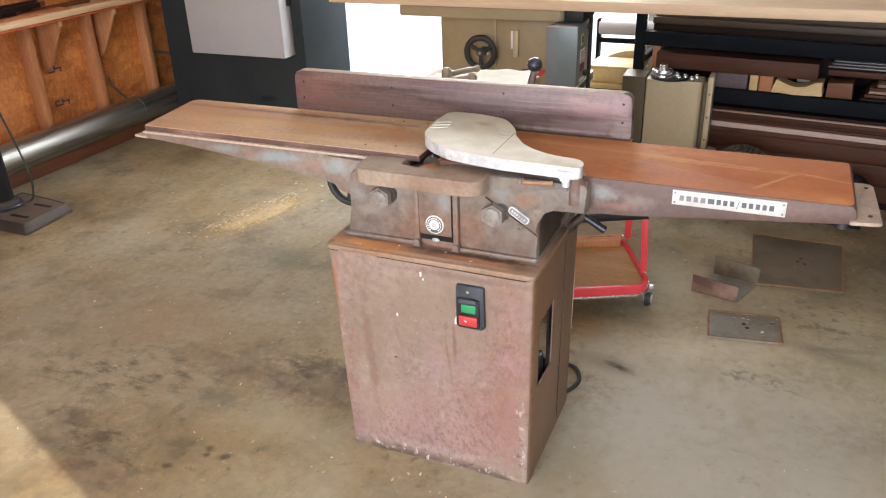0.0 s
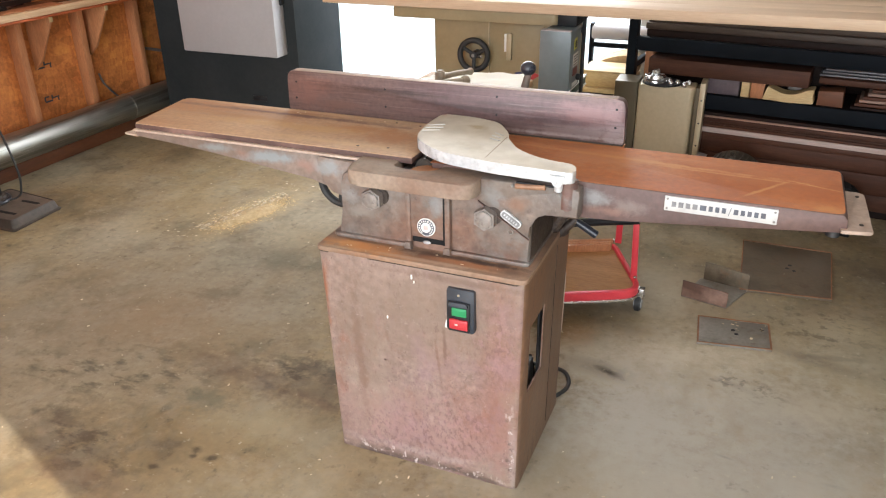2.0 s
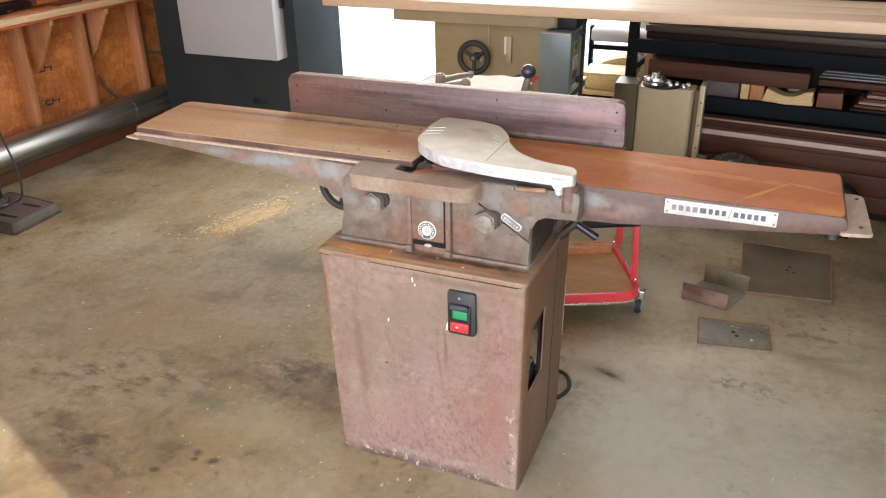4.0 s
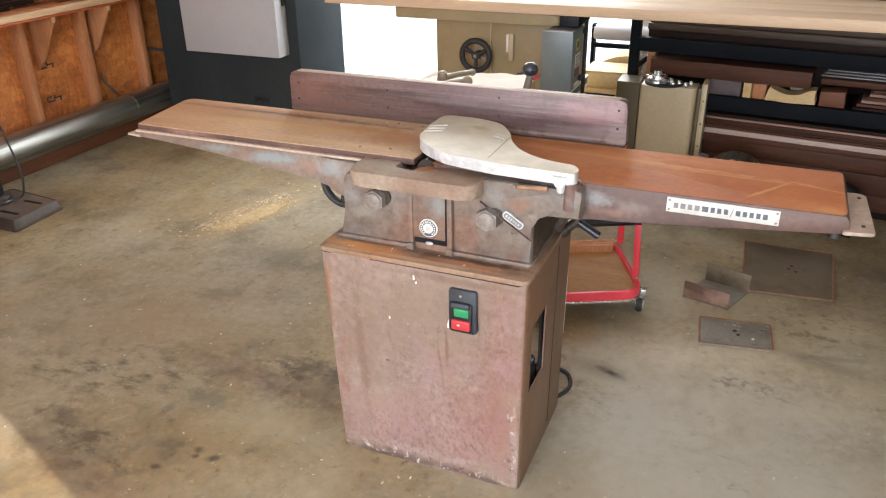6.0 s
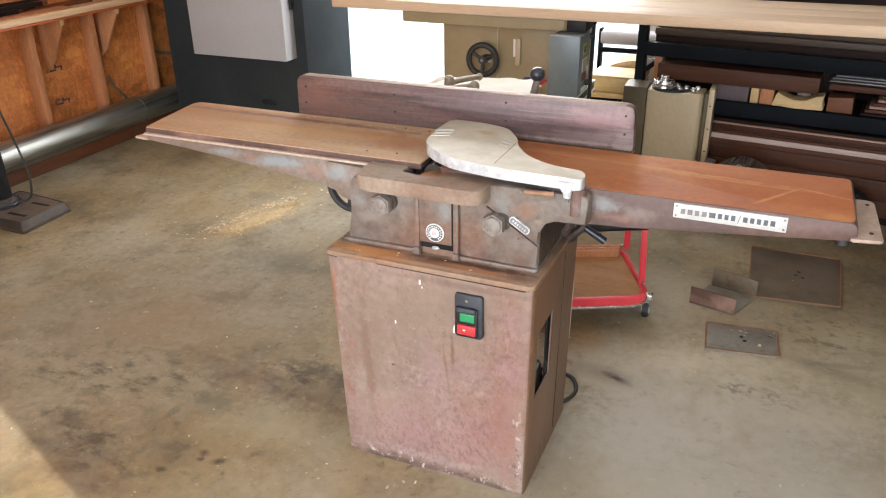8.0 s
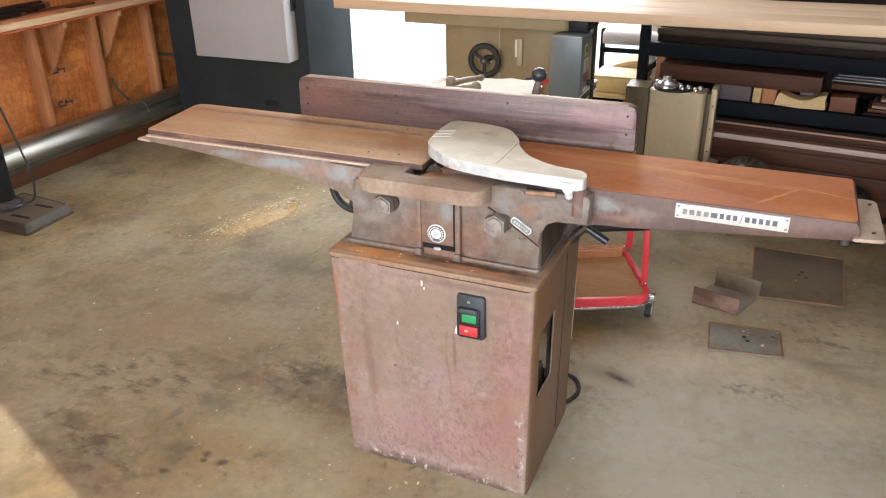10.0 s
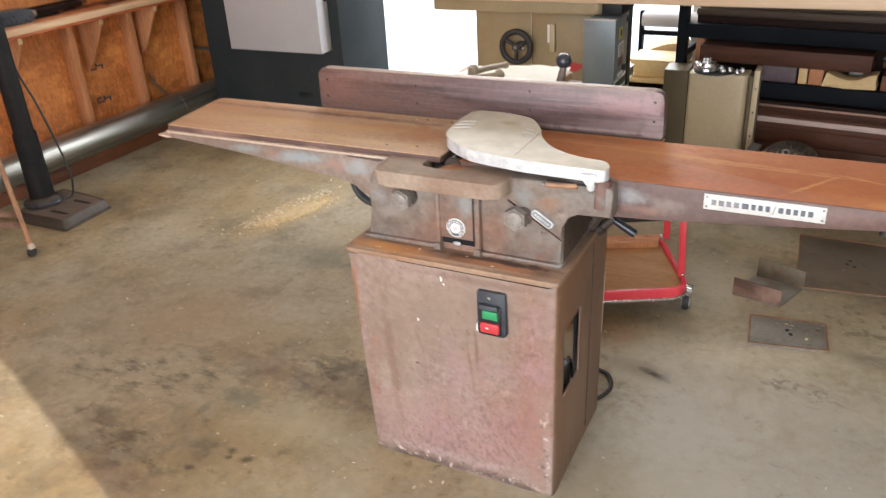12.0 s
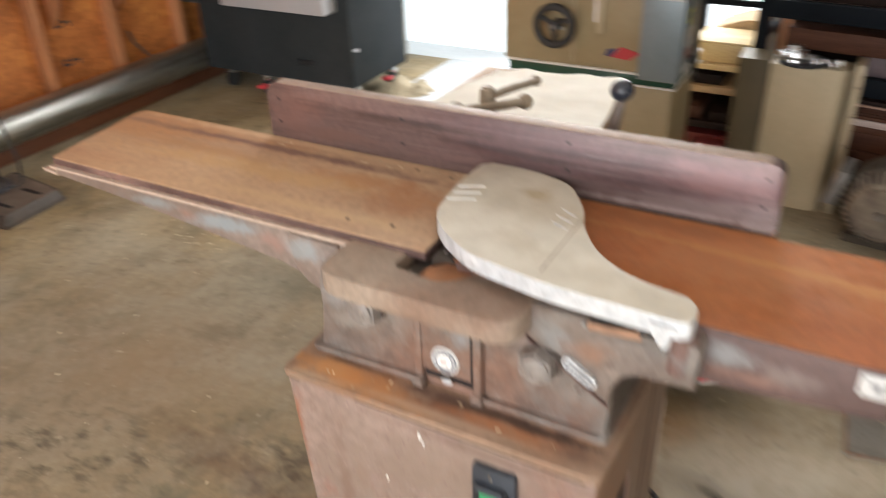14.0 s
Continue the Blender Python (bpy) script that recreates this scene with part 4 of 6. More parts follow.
for y in (0.16, 0.93, 1.425, 1.815):
    part("gusset", slab([(-2.996, 0.778), (-2.815, 0.778), (-2.815, 0.738), (-2.93, 0.53), (-2.996, 0.47)], y + 0.023, y + 0.041, "y", 0.002), M_STUD, shelf)
    part("worn_tip", box(-2.814, -2.808, y + 0.022, y + 0.042, 0.735, 0.766), M_PALEWOOD, shelf, "pale sawn end")
for x0, x1, y1, mat in ((-2.995, -2.905, 1.78, M_BLOCK), (-2.903, -2.815, 1.56, M_STUD)):
    tagged(part("wood_strip", box(x0, x1, 0.15, y1, 0.8065, 0.817, 0.002), mat), "wide flat brown board lying on the wall shelf", "wood strip", "strips on the wall shelf")
tool = thing("hand_drill", "small black hand drill lying on the wall shelf", "drill")
part("tool_body", slab(rounded([(0.86, 0.818, 0.01), (1.085, 0.818, 0.012), (1.105, 0.852, 0.02), (1.06, 0.886, 0.02), (0.86, 0.892, 0.01)]), -2.90, -2.835, "x", 0.008, 3), M_BLUEBLACK, tool)
part("tool_nose", cyl((-2.868, 1.10, 0.850), (-2.868, 1.128, 0.850), 0.022, 0.014, n=18, bev=0.002), M_TANBROWN, tool, "brown metal nose")
random.seed(4)
for i in range(4):
    x0, z0 = -2.99 + 0.026 * i, 0.8175
    for level in range(1 + (i * 5) % 3):
        h = 0.010 + 0.014 * random.random()
        end = 1.52 - 0.062 * i + random.uniform(-0.09, 0.09)
        ob = part("wood_strip", box(x0 + 0.002 * level, x0 + 0.022, 0.2 + 0.25 * random.random(), end, z0, z0 + h, 0.002), (M_DARKWOOD, M_REDWOOD, M_BLOCK, M_DARKWOOD)[(i + level) % 4])
        tagged(ob, "thin sawn strip of dark wood lying on the wall shelf", "wood strip", "strips on the wall shelf")
        z0 += h + 0.0005
for y, z in ((1.51, 0.47), (1.515, 0.285)):
    for dy, dz, w, h in ((-0.02, 0.0, 0.05, 0.009), (0.03, 0.014, 0.045, 0.008), (-0.03, 0.026, 0.03, 0.008), (0.005, 0.012, 0.010, 0.022), (0.045, -0.004, 0.009, 0.02), (-0.045, 0.01, 0.009, 0.018)):
        ob = part("stamp_mark", box(-2.9995, -2.998, y + dy - w / 2, y + dy + w / 2, z + dz, z + dz + h), M_INK)
        tagged(ob, "dark unreadable stamp mark on the strand board", "stamp mark", "stamps on the strand board", "structure")

pipe = thing("duct_pipe", "shiny galvanised steel duct pipe lying along the wall", "pipe", (-2.86, 0, 0.158))
part("pipe", cyl((0, -1.2, 0), (0, 2.9, 0), 0.078, n=36), M_GALV, pipe)
for y in (0.63, 1.92):
    part("seam", cyl((0, y - 0.012, 0), (0, y + 0.012, 0), 0.0805, n=36, bev=0.002), M_GALV, pipe)
for y in (-0.9, 2.75):
    part("saddle", box(-0.06, 0.06, y - 0.02, y + 0.02, -0.078, -0.066, 0.004), M_REDWOOD, pipe, "wooden saddle block")

# ---- the jointer ----
joint = thing("jointer", "rusty cast iron jointer with long bed on red-brown stand", "jointer")


def stand_shell():
    """Folded sheet steel, open at the back, with an access hole in one side."""
    side_y = [0.185, 0.12, 0.05, -0.022, -0.06, -0.10, -0.145, -0.168]
    path = [(-1, y) for y in side_y] + [(-1 + 0.055 * (1 - math.cos(a)), -0.185 - 0.015 * math.sin(a)) for a in (0.3, 0.8, 1.2, 1.57)]
    path += [(-0.55, -0.2), (0, -0.2), (0.55, -0.2)]
    path += [(1 - 0.055 * (1 - math.cos(a)), -0.185 - 0.015 * math.sin(a)) for a in (1.57, 1.2, 0.8, 0.3)] + [(1, y) for y in reversed(side_y)]
    zs = [0.0, 0.012, 0.15, 0.281, 0.33, 0.38, 0.43, 0.475, 0.54, 0.618, 0.626]
    bm = bmesh.new()
    grid = []
    for z in zs:
        f = z / 0.626
        grid.append([bm.verts.new((x * (0.2525 + 0.0075 * f) + 0.004 - 0.0115 * (1 - f), y + 0.044 * (1 - f), z)) for x, y in path])
    for a in range(len(zs) - 1):
        for c in range(len(path) - 1):
            mid = (path[c][0] + path[c + 1][0]) / 2, (path[c][1] + path[c + 1][1]) / 2
            if mid[0] > 0.99 and -0.145 < mid[1] < -0.022 and 0.281 < (zs[a] + zs[a + 1]) / 2 < 0.475:
                continue
            bm.faces.new((grid[a][c], grid[a][c + 1], grid[a + 1][c + 1], grid[a + 1][c]))
    bmesh.ops.recalc_face_normals(bm, faces=bm.faces)
    out = bmesh.ops.solidify(bm, geom=bm.faces[:], thickness=0.004)
    return bm


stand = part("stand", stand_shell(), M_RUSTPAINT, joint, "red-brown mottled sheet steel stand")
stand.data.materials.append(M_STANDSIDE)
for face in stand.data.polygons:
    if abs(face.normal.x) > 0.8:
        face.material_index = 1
part("lip_seam", tube(curve([(-0.12, -0.2008, 0.6186), (0.05, -0.2012, 0.6182), (0.225, -0.2012, 0.6172), (0.243, -0.2008, 0.6176), (0.2535, -0.1985, 0.621), (0.2585, -0.1935, 0.628)]), 0.0013, 6), M_DARKIRON, stand, "dark seam under the top plate")
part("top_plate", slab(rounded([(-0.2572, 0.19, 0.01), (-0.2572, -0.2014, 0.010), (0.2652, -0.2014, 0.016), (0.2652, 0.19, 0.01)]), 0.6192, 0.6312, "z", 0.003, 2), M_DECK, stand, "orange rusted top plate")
part("lip_seam", tube(curve([(-0.2565, -0.1925, 0.629), (-0.2520, -0.1985, 0.622), (-0.2440, -0.2008, 0.6185), (-0.2250, -0.2012, 0.6183)]), 0.0012, 6), M_DARKIRON, stand, "dark seam under the top plate")


def on_side(y, z):
    """A point on the right-hand sheet of the stand."""
    f = z / 0.626
    return (0.2525 + 0.0075 * f + 0.004 - 0.0115 * (1 - f) + 0.0004, y + 0.044 * (1 - f), z)


part("side_seam", tube([on_side(0.065, z) for z in (0.03, 0.2, 0.4, 0.60)], 0.0014, 6), M_DARKIRON, stand, "dark seam down the side sheet")
part("worn_edge", tube([on_side(0.184, z) for z in (0.27, 0.36, 0.46)], 0.0015, 6), M_EDGE, stand, "pale worn rear edge")
part("belt_guard", box(0.06, 0.236, -0.09, -0.005, 0.0, 0.313, 0.004), M_BLACK, stand, "black belt guard inside the stand")
part("inner_flange", box(0.2425, 0.2475, -0.012, 0.045, 0.27, 0.485, 0.001), M_BLACK, stand, "black inner flange")
part("rear_rail", box(-0.25, 0.235, 0.20, 0.22, 0.0, 0.05, 0.003), M_RUSTPAINT, stand)
part("motor", cyl((-0.12, 0.03, 0.15), (0.16, 0.03, 0.15), 0.095, n=24, bev=0.01, into=box(-0.12, 0.17, -0.07, 0.13, 0.0, 0.06, 0.005)), M_BLACK, stand, "dark motor inside the stand")
for x, z, w, h in ((-0.012, 0.584, 0.004, 0.012), (-0.006, 0.574, 0.003, 0.006), (-0.083, 0.459, 0.003, 0.008)):
    part("paint_chip", box(x, x + w, -0.203 + (0.626 - z) * 0.0703, -0.199 + (0.626 - z) * 0.0703, z, z + h, 0.001), M_WHITE, stand, "white paint fleck")

# the switch
sw = part("switch", slab(rounded([(0.080, 0.473, 0.006), (0.147, 0.473, 0.006), (0.147, 0.584, 0.006), (0.080, 0.584, 0.006)]), -0.2055, -0.184, "y", 0.003), M_SWITCH, joint, "blue-black plastic switch plate")
part("bezel", slab(rounded([(0.0835, 0.4775, 0.004), (0.1375, 0.4775, 0.004), (0.1375, 0.552, 0.004), (0.0835, 0.552, 0.004)]), -0.2105, -0.204, "y", 0.002), M_BLACK, sw, "raised black bezel round the buttons")
part("hood", slab(rounded([(0.087, 0.543, 0.003), (0.135, 0.543, 0.003), (0.131, 0.5545, 0.004), (0.091, 0.5545, 0.004)]), -0.2165, -0.209, "y", 0.002), M_SWITCH, sw, "dusty upper lip of the bezel")
part("start_button", box(0.0945, 0.1305, -0.2135, -0.209, 0.5175, 0.5390, 0.002), M_GREENBTN, sw, "green start button")
stop = part("stop_button", box(0.0895, 0.1350, -0.2175, -0.209, 0.4845, 0.5100, 0.003), M_REDBTN, sw, "red stop button")
part("worn_spot", slab(rounded([(0.104, 0.496, 0.002), (0.111, 0.496, 0.002), (0.111, 0.5005, 0.002), (0.104, 0.5005, 0.002)]), -0.2179, -0.2165, "y"), M_PINK, stop, "worn pale spot")
part("screw", cyl((0.110, -0.2085, 0.5695), (0.110, -0.2045, 0.5695), 0.0032, n=10), M_CHROME, sw)
part("screw", cyl((0.113, -0.2085, 0.4785), (0.113, -0.2045, 0.4785), 0.0026, n=10), M_CHROME, sw)
part("white_tag", slab(rounded([(0.0725, 0.474, 0), (0.0795, 0.474, 0.002), (0.0815, 0.492, 0.002), (0.0775, 0.498, 0.003), (0.0735, 0.486, 0.002)]), -0.200, -0.187, "y", 0.001), M_WHITE, sw, "torn white tape")

# base casting
prof = rounded([(-0.234, 0.631, 0), (0.2475, 0.631, 0), (0.2485, 0.763, 0.036), (0.345, 0.7635, 0), (0.345, 0.80, 0), (-0.220, 0.80, 0.03), (-0.220, 0.70, 0.02)])
base = part("base_casting", slab(prof, -0.127, 0.19, "y", 0.005), M_CAST, joint, "grey-brown cast iron base")
part("foot_flange", slab(rounded([(-0.243, -0.138, 0.008), (-0.040, -0.138, 0), (-0.040, 0.185, 0), (-0.243, 0.185, 0.02)]), 0.6315, 0.641, "z", 0.003), M_CAST, base)
part("foot_flange", slab(rounded([(0.054, -0.138, 0), (0.2505, -0.138, 0.012), (0.2505, 0.185, 0.02), (0.054, 0.185, 0)]), 0.6315, 0.641, "z", 0.003), M_CAST, base)
part("panel", box(-0.044, 0.052, -0.135, -0.12, 0.6625, 0.80, 0.003), M_CAST, base)
part("rib", box(0.0495, 0.0625, -0.141, -0.12, 0.6325, 0.80, 0.003), M_CAST, base)
part("rib", box(-0.049, -0.036, -0.1385, -0.12, 0.6325, 0.80, 0.003), M_CAST, base)
# black face stands in for the shade inside the slot; the casting is solid
part("slot", box(-0.036, 0.0495, -0.1278, -0.119, 0.6470, 0.6625), M_SOOTED, base, "slot with its dark inside painted black")
part("slot_floor", box(-0.036, 0.0495, -0.1274, -0.119, 0.6316, 0.6470), M_FLANGE, base, "greasy foot of the slot")
for x in (-0.0425, 0.056):
    part("rib_foot", slab(rounded([(x - 0.0105, 0.6315, 0), (x + 0.0105, 0.6315, 0), (x + 0.0068, 0.650, 0.004), (x - 0.0068, 0.650, 0.004)]), -0.146, -0.132, "y", 0.003), M_CAST, base)
part("way_plate", slab(rounded([(0.128, 0.8275, 0), (0.128, 0.776, 0), (0.2475, 0.699, 0), (0.2485, 0.762, 0.036), (0.352, 0.7625, 0), (0.352, 0.8275, 0.01)]), -0.1315, -0.09, "y", 0.004), M_CAST, base)
part("seam", slab([(0.127, 0.7742), (0.2465, 0.6968), (0.2465, 0.6952), (0.127, 0.7722)], -0.1332, -0.126, "y"), M_APRON, base, "dark joint line")
part("seam", box(0.0442, 0.0498, -0.1358, -0.13, 0.6635, 0.80), M_SOOTED, base, "dark joint line")
# thin added sheet darkens the casting's right face: shade as well as grease
part("shaded_greasy_side", box(0.2478, 0.2498, -0.118, 0.18, 0.643, 0.735, 0.001), M_GREASE, base, "dark sheet for the shade and grease on the side face")
part("arm_web", slab([(0.10, 0.632), (0.245, 0.632), (0.245, 0.72), (0.16, 0.75)], 0.0, 0.03, "y", 0.003), M_GREASE, base)


def hex_bolt(x, z):
    bm = cyl((x, -0.128, z), (x, -0.155, z), 0.028, 0.0262, n=6, bev=0.0045)
    return ball((x, -0.1525, z), 0.021, (1, 0.22, 1), 14, bm)


for x, z in ((-0.131, 0.744), (0.148, 0.738)):
    # offset dark disc shows as a crescent of shade beside each bolt
    part("bolt_shade", cyl((x + 0.015, -0.1262, z + 0.006), (x + 0.015, -0.132, z + 0.006), 0.022, n=24, bev=0.002), M_DARKIRON, base, "dark disc for the shade beside the bolt head")
    part("hex_bolt", hex_bolt(x, z), M_BOLT, base, "large hexagonal bolt head")
badge = part("badge", cyl((0.003, -0.134, 0.6915), (0.003, -0.1385, 0.6915), 0.0225, n=32, bev=0.0008), M_WHITE, base, "round white badge with a dark ring")
part("ring", cyl((0.003, -0.1380, 0.6915), (0.003, -0.1390, 0.6915), 0.0202, n=36), M_INKDARK, badge, "dark lettered ring")
for i in range(18):
    a = 2 * math.pi * (i + 0.5) / 18
    if math.sin(a) < -0.93:
        continue
    part("dash", box(-0.0017, 0.0017, -0.1399, -0.1385, -0.0011 - 0.0005 * (i % 2), 0.0011 + 0.0005 * (i % 2)), M_WHITE, badge).matrix_basis = pose(0.003 + 0.0163 * math.cos(a), 0, 0.6915 + 0.0163 * math.sin(a), 0, -math.degrees(a), 0)
part("centre", cyl((0.003, -0.1385, 0.6915), (0.003, -0.1400, 0.6915), 0.0122, n=28), M_WHITE, badge, "white centre disc")
part("centre_mark", slab(rounded([(-0.003, 0.6855, 0.001), (0.0085, 0.6865, 0.001), (0.009, 0.6975, 0.001), (-0.0025, 0.697, 0.001)]), -0.1405, -0.1395, "y"), M_PINK, badge, "faded pink mark")
part("knob_foot", ball((0.003, -0.134, 0.6515), 0.0075, (1.3, 0.6, 0.6)), M_ALU, base)
em = part("emblem", slab(rounded([(-0.035, -0.0105, 0.0105), (0.035, -0.0105, 0.0105), (0.035, 0.0105, 0.0105), (-0.035, 0.0105, 0.0105)]), -0.1385, -0.132, "y", 0.001), M_ALU, base, "oval metal emblem")
em.matrix_basis = Matrix.Translation((0.206, 0.0, 0.743)) @ pose(0, 0, 0, 0, 33, 0) @ Matrix.Diagonal((0.76, 1, 0.86, 1))
part("inset", slab(rounded([(-0.031, -0.0075, 0.0075), (0.031, -0.0075, 0.0075), (0.031, 0.0075, 0.0075), (-0.031, 0.0075, 0.0075)]), -0.1392, -0.138, "y"), M_INKGREY, em, "grey inset")
for i in range(6):
    part("raised_bar", box(-0.024 + i * 0.0085, -0.0195 + i * 0.0085, -0.1402, -0.139, -0.003, 0.003, 0.0005), M_ALU, em)
part("oiler", ring((0.205, -0.1335, 0.7115), 0.0055, 0.0014, "y", 20, 6), M_BOLT, base)

# tables
tin = part("infeed_table", slab([(0.0, 0.8333), (0.854, 0.8333), (0.862, 0.8245), (0.865, 0.797), (0.651, 0.777), (0.42, 0.755), (0.30, 0.750), (0.0, 0.750)], -0.0915, 0.165, "y", 0.003), M_APRON, joint, "infeed table with purple-brown sides")
part("table_top", slab(rounded([(-0.004, -0.0885, 0), (0.857, -0.0885, 0.022), (0.855, 0.164, 0.012), (0.386, 0.164, 0), (0.386, 0.192, 0), (-0.004, 0.192, 0)]), 0.8320, 0.8338, "z", 0.0003), M_RUSTTOP, tin, "bright orange rusted surface")
part("end_bracket", slab(rounded([(0.852, -0.104, 0.004), (0.909, -0.093, 0.006), (0.903, 0.119, 0.016), (0.852, 0.119, 0)]), 0.800, 0.807, "z", 0.002), M_FENCETOP, tin, "pale brown steel bracket plate")
for y in (-0.065, 0.09):
    part("bracket_screw", cyl((0.889, y, 0.806), (0.889, y, 0.809), 0.004, n=10), M_DARKIRON, tin)
part("levelling_foot", cyl((0.842, -0.075, 0.796), (0.842, -0.075, 0.783), 0.010, 0.013, n=14), M_RUBBER, tin, "black rubber bumper")
plate = part("name_plate", box(0.5215, 0.7385, -0.0955, -0.0905, 0.7965, 0.828, 0.0006), M_PLATE, tin, "worn white enamel name plate with dark bars")
x = 0.536
for i, w in enumerate((10, 11, 10, 11, 14, 9, 9, 9, 6, 10, 9, 9, 9, 10)):
    w = w * 0.00088
    sl = [(x, 0.8065), (x + w, 0.8065), (x + w, 0.8178), (x, 0.8178)] if i != 8 else [(x, 0.802), (x + 0.0012, 0.802), (x + 0.006, 0.8215), (x + 0.0048, 0.8215)]
    part("bar", slab(sl, -0.0962, -0.095, "y"), M_INKGREY if i < 4 else M_INKDARK, plate)
    x += w + 0.0047
for x, z in ((0.527, 0.8225), (0.527, 0.802), (0.733, 0.8225), (0.733, 0.802)):
    part("rivet", ball((x, -0.0955, z), 0.0025, (1, 0.5, 1), 8), M_STEELGREY, plate)

tout = part("outfeed_table", slab([(-0.856, 0.8185), (-0.857, 0.803), (-0.72, 0.795), (-0.594, 0.7835), (-0.32, 0.755), (-0.272, 0.741), (-0.245, 0.727), (-0.215, 0.722), (-0.088, 0.722), (-0.088, 0.8185)], -0.0935, 0.165, "y", 0.003), M_CASTBLUE, joint, "outfeed table with tapered grey sides")
part("ledge_strip", slab([(-0.858, -0.100), (-0.178, -0.100), (-0.15, -0.089), (-0.09, -0.089), (-0.09, 0.162), (-0.876, 0.162)], 0.8175, 0.824, "z", 0.002), M_EDGE, tout, "pale worn ledge")
part("edge_band", slab([(-0.8555, -0.0912), (-0.05, -0.0912), (-0.05, 0.164), (-0.889, 0.164)], 0.8230, 0.8362, "z", 0.001), M_APRON, tout)
part("side_boss", slab(rounded([(-0.30, 0.815, 0.01), (-0.285, 0.742, 0.02), (-0.245, 0.724, 0.015), (-0.20, 0.722, 0), (-0.20, 0.815, 0)]), -0.1005, -0.07, "y", 0.005), M_CASTBLUE, tout)
part("table_top", slab(rounded([(-0.855, -0.0903, 0.003), (-0.05, -0.0903, 0), (-0.05, 0.192, 0), (-0.532, 0.192, 0), (-0.532, 0.166, 0), (-0.892, 0.166, 0.03)]), 0.8362, 0.8385, "z", 0.0008), M_RUSTTOP2, tout, "tan and orange rusted surface")
part("end_tab", slab([(-0.853, -0.094), (-0.900, -0.088), (-0.884, -0.02), (-0.853, -0.02)], 0.801, 0.807, "z", 0.001), M_EDGE, tout, "pale steel tab")
for x, y in ((-0.208, -0.056), (-0.132, -0.046), (-0.20, 0.145), (-0.13, 0.14)):
    part("screw_hole", cyl((x, y, 0.8380), (x, y, 0.8391), 0.0032, n=12), M_BLACK, tout)
part("rear_way", box(-0.052, 0.002, -0.075, 0.165, 0.745, 0.80, 0.003), M_DARKIRON, joint, "dark cutter gap between the tables")
cut = part("cutter_head", cyl((-0.024, -0.080, 0.812), (-0.024, 0.163, 0.812), 0.0235, n=24, bev=0.003), M_IRONBASE, joint, "steel cutter head")
part("knife", box(-0.026, -0.022, -0.077, 0.163, 0.834, 0.8375), M_CHROME, cut)

led = rounded([(-0.176, -0.070, 0.004), (-0.176, -0.19, 0.035), (0.134, -0.19, 0.035), (0.134, -0.083, 0.02), (0.030, -0.083, 0), (0.030, -0.112, 0.014), (0.004, -0.136, 0.014), (-0.036, -0.141, 0), (-0.081, -0.128, 0.004), (-0.081, -0.070, 0)])
part("rabbet_ledge", slab(led, 0.793, 0.828, "z", 0.004), M_LEDGE, joint, "brown cast rabbeting ledge with rounded corners")
# black floor puts the depth's shade into the colour of the pocket
part("chip_pocket", box(-0.084, 0.034, -0.143, -0.066, 0.795, 0.799), M_BLACK, joint, "pocket beside the cutter with its shade painted black")
part("chip_lip", slab(rounded([(-0.040, -0.105, 0.01), (-0.037, -0.142, 0.006), (0.006, -0.137, 0.016), (0.030, -0.112, 0.012), (0.034, -0.066, 0), (-0.012, -0.066, 0)]), 0.799, 0.8215, "z", 0.006, 3), M_RUSTDECK, joint, "rusty half-round casting beside the cutter")

# fence
fen = part("fence", slab(rounded([(-0.5375, 0.8395, 0.004), (0.385, 0.8395, 0.004), (0.383, 0.9475, 0.022), (-0.5355, 0.9475, 0.024)], 7), 0.165, 0.194, "y", 0.002), M_FENCE, joint, "purple-brown rusted fence")
part("worn_top", box(-0.513, 0.362, 0.1665, 0.1925, 0.946, 0.9487, 0.001), M_FENCETOP, fen, "pale worn top edge")
part("foot_strip", box(0.002, 0.382, 0.169, 0.19, 0.8337, 0.8402), M_DARKIRON, fen, "dark gap strip under the fence")
for x, z in ((0.067, 0.927), (0.067, 0.881), (0.363, 0.923), (0.363, 0.879), (-0.509, 0.917), (-0.512, 0.873), (-0.24, 0.919), (-0.24, 0.873)):
    part("fence_hole", cyl((x, 0.1648, z), (x, 0.167, z), 0.003, n=10), M_BLACK, fen)
car = part("fence_carriage", box(-0.21, 0.13, 0.20, 0.335, 0.80, 0.875, 0.012), M_CAST, joint, "cast fence carriage")
part("clamp_lever", tube(curve([(-0.143, 0.306, 0.925), (-0.13, 0.38, 0.920), (-0.120, 0.47, 0.907)]), 0.0078, 12), M_TANBROWN, car, "tan clamp lever")
part("lever_hub", cyl((-0.143, 0.306, 0.87), (-0.143, 0.306, 0.946), 0.018, 0.0125, n=18, bev=0.004), M_TANBROWN, car)
part("lever_tip", ball((-0.1195, 0.475, 0.9065), 0.0105), M_TANBROWN, car)
part("clamp_lever", tube(curve([(-0.175, 0.245, 0.915), (-0.12, 0.29, 0.917), (-0.086, 0.341, 0.914)]), 0.0085, 12), M_TANBROWN, car, "tan clamp lever")
part("lever_tip", ball((-0.084, 0.341, 0.914), 0.0145), M_TANBROWN, car)
part("lever_hub", cyl((-0.175, 0.245, 0.87), (-0.175, 0.245, 0.930), 0.013, n=16, bev=0.004), M_TANBROWN, car)
part("tilt_rod", cyl((0.085, 0.305, 0.87), (0.097, 0.33, 0.952), 0.0125, 0.0085, n=14), M_CAST, car)
part("ball_knob", ball((0.096, 0.331, 0.963), 0.0205, (1, 1, 0.92), 20), M_BLUEBLACK, car, "dark blue-black ball knob")

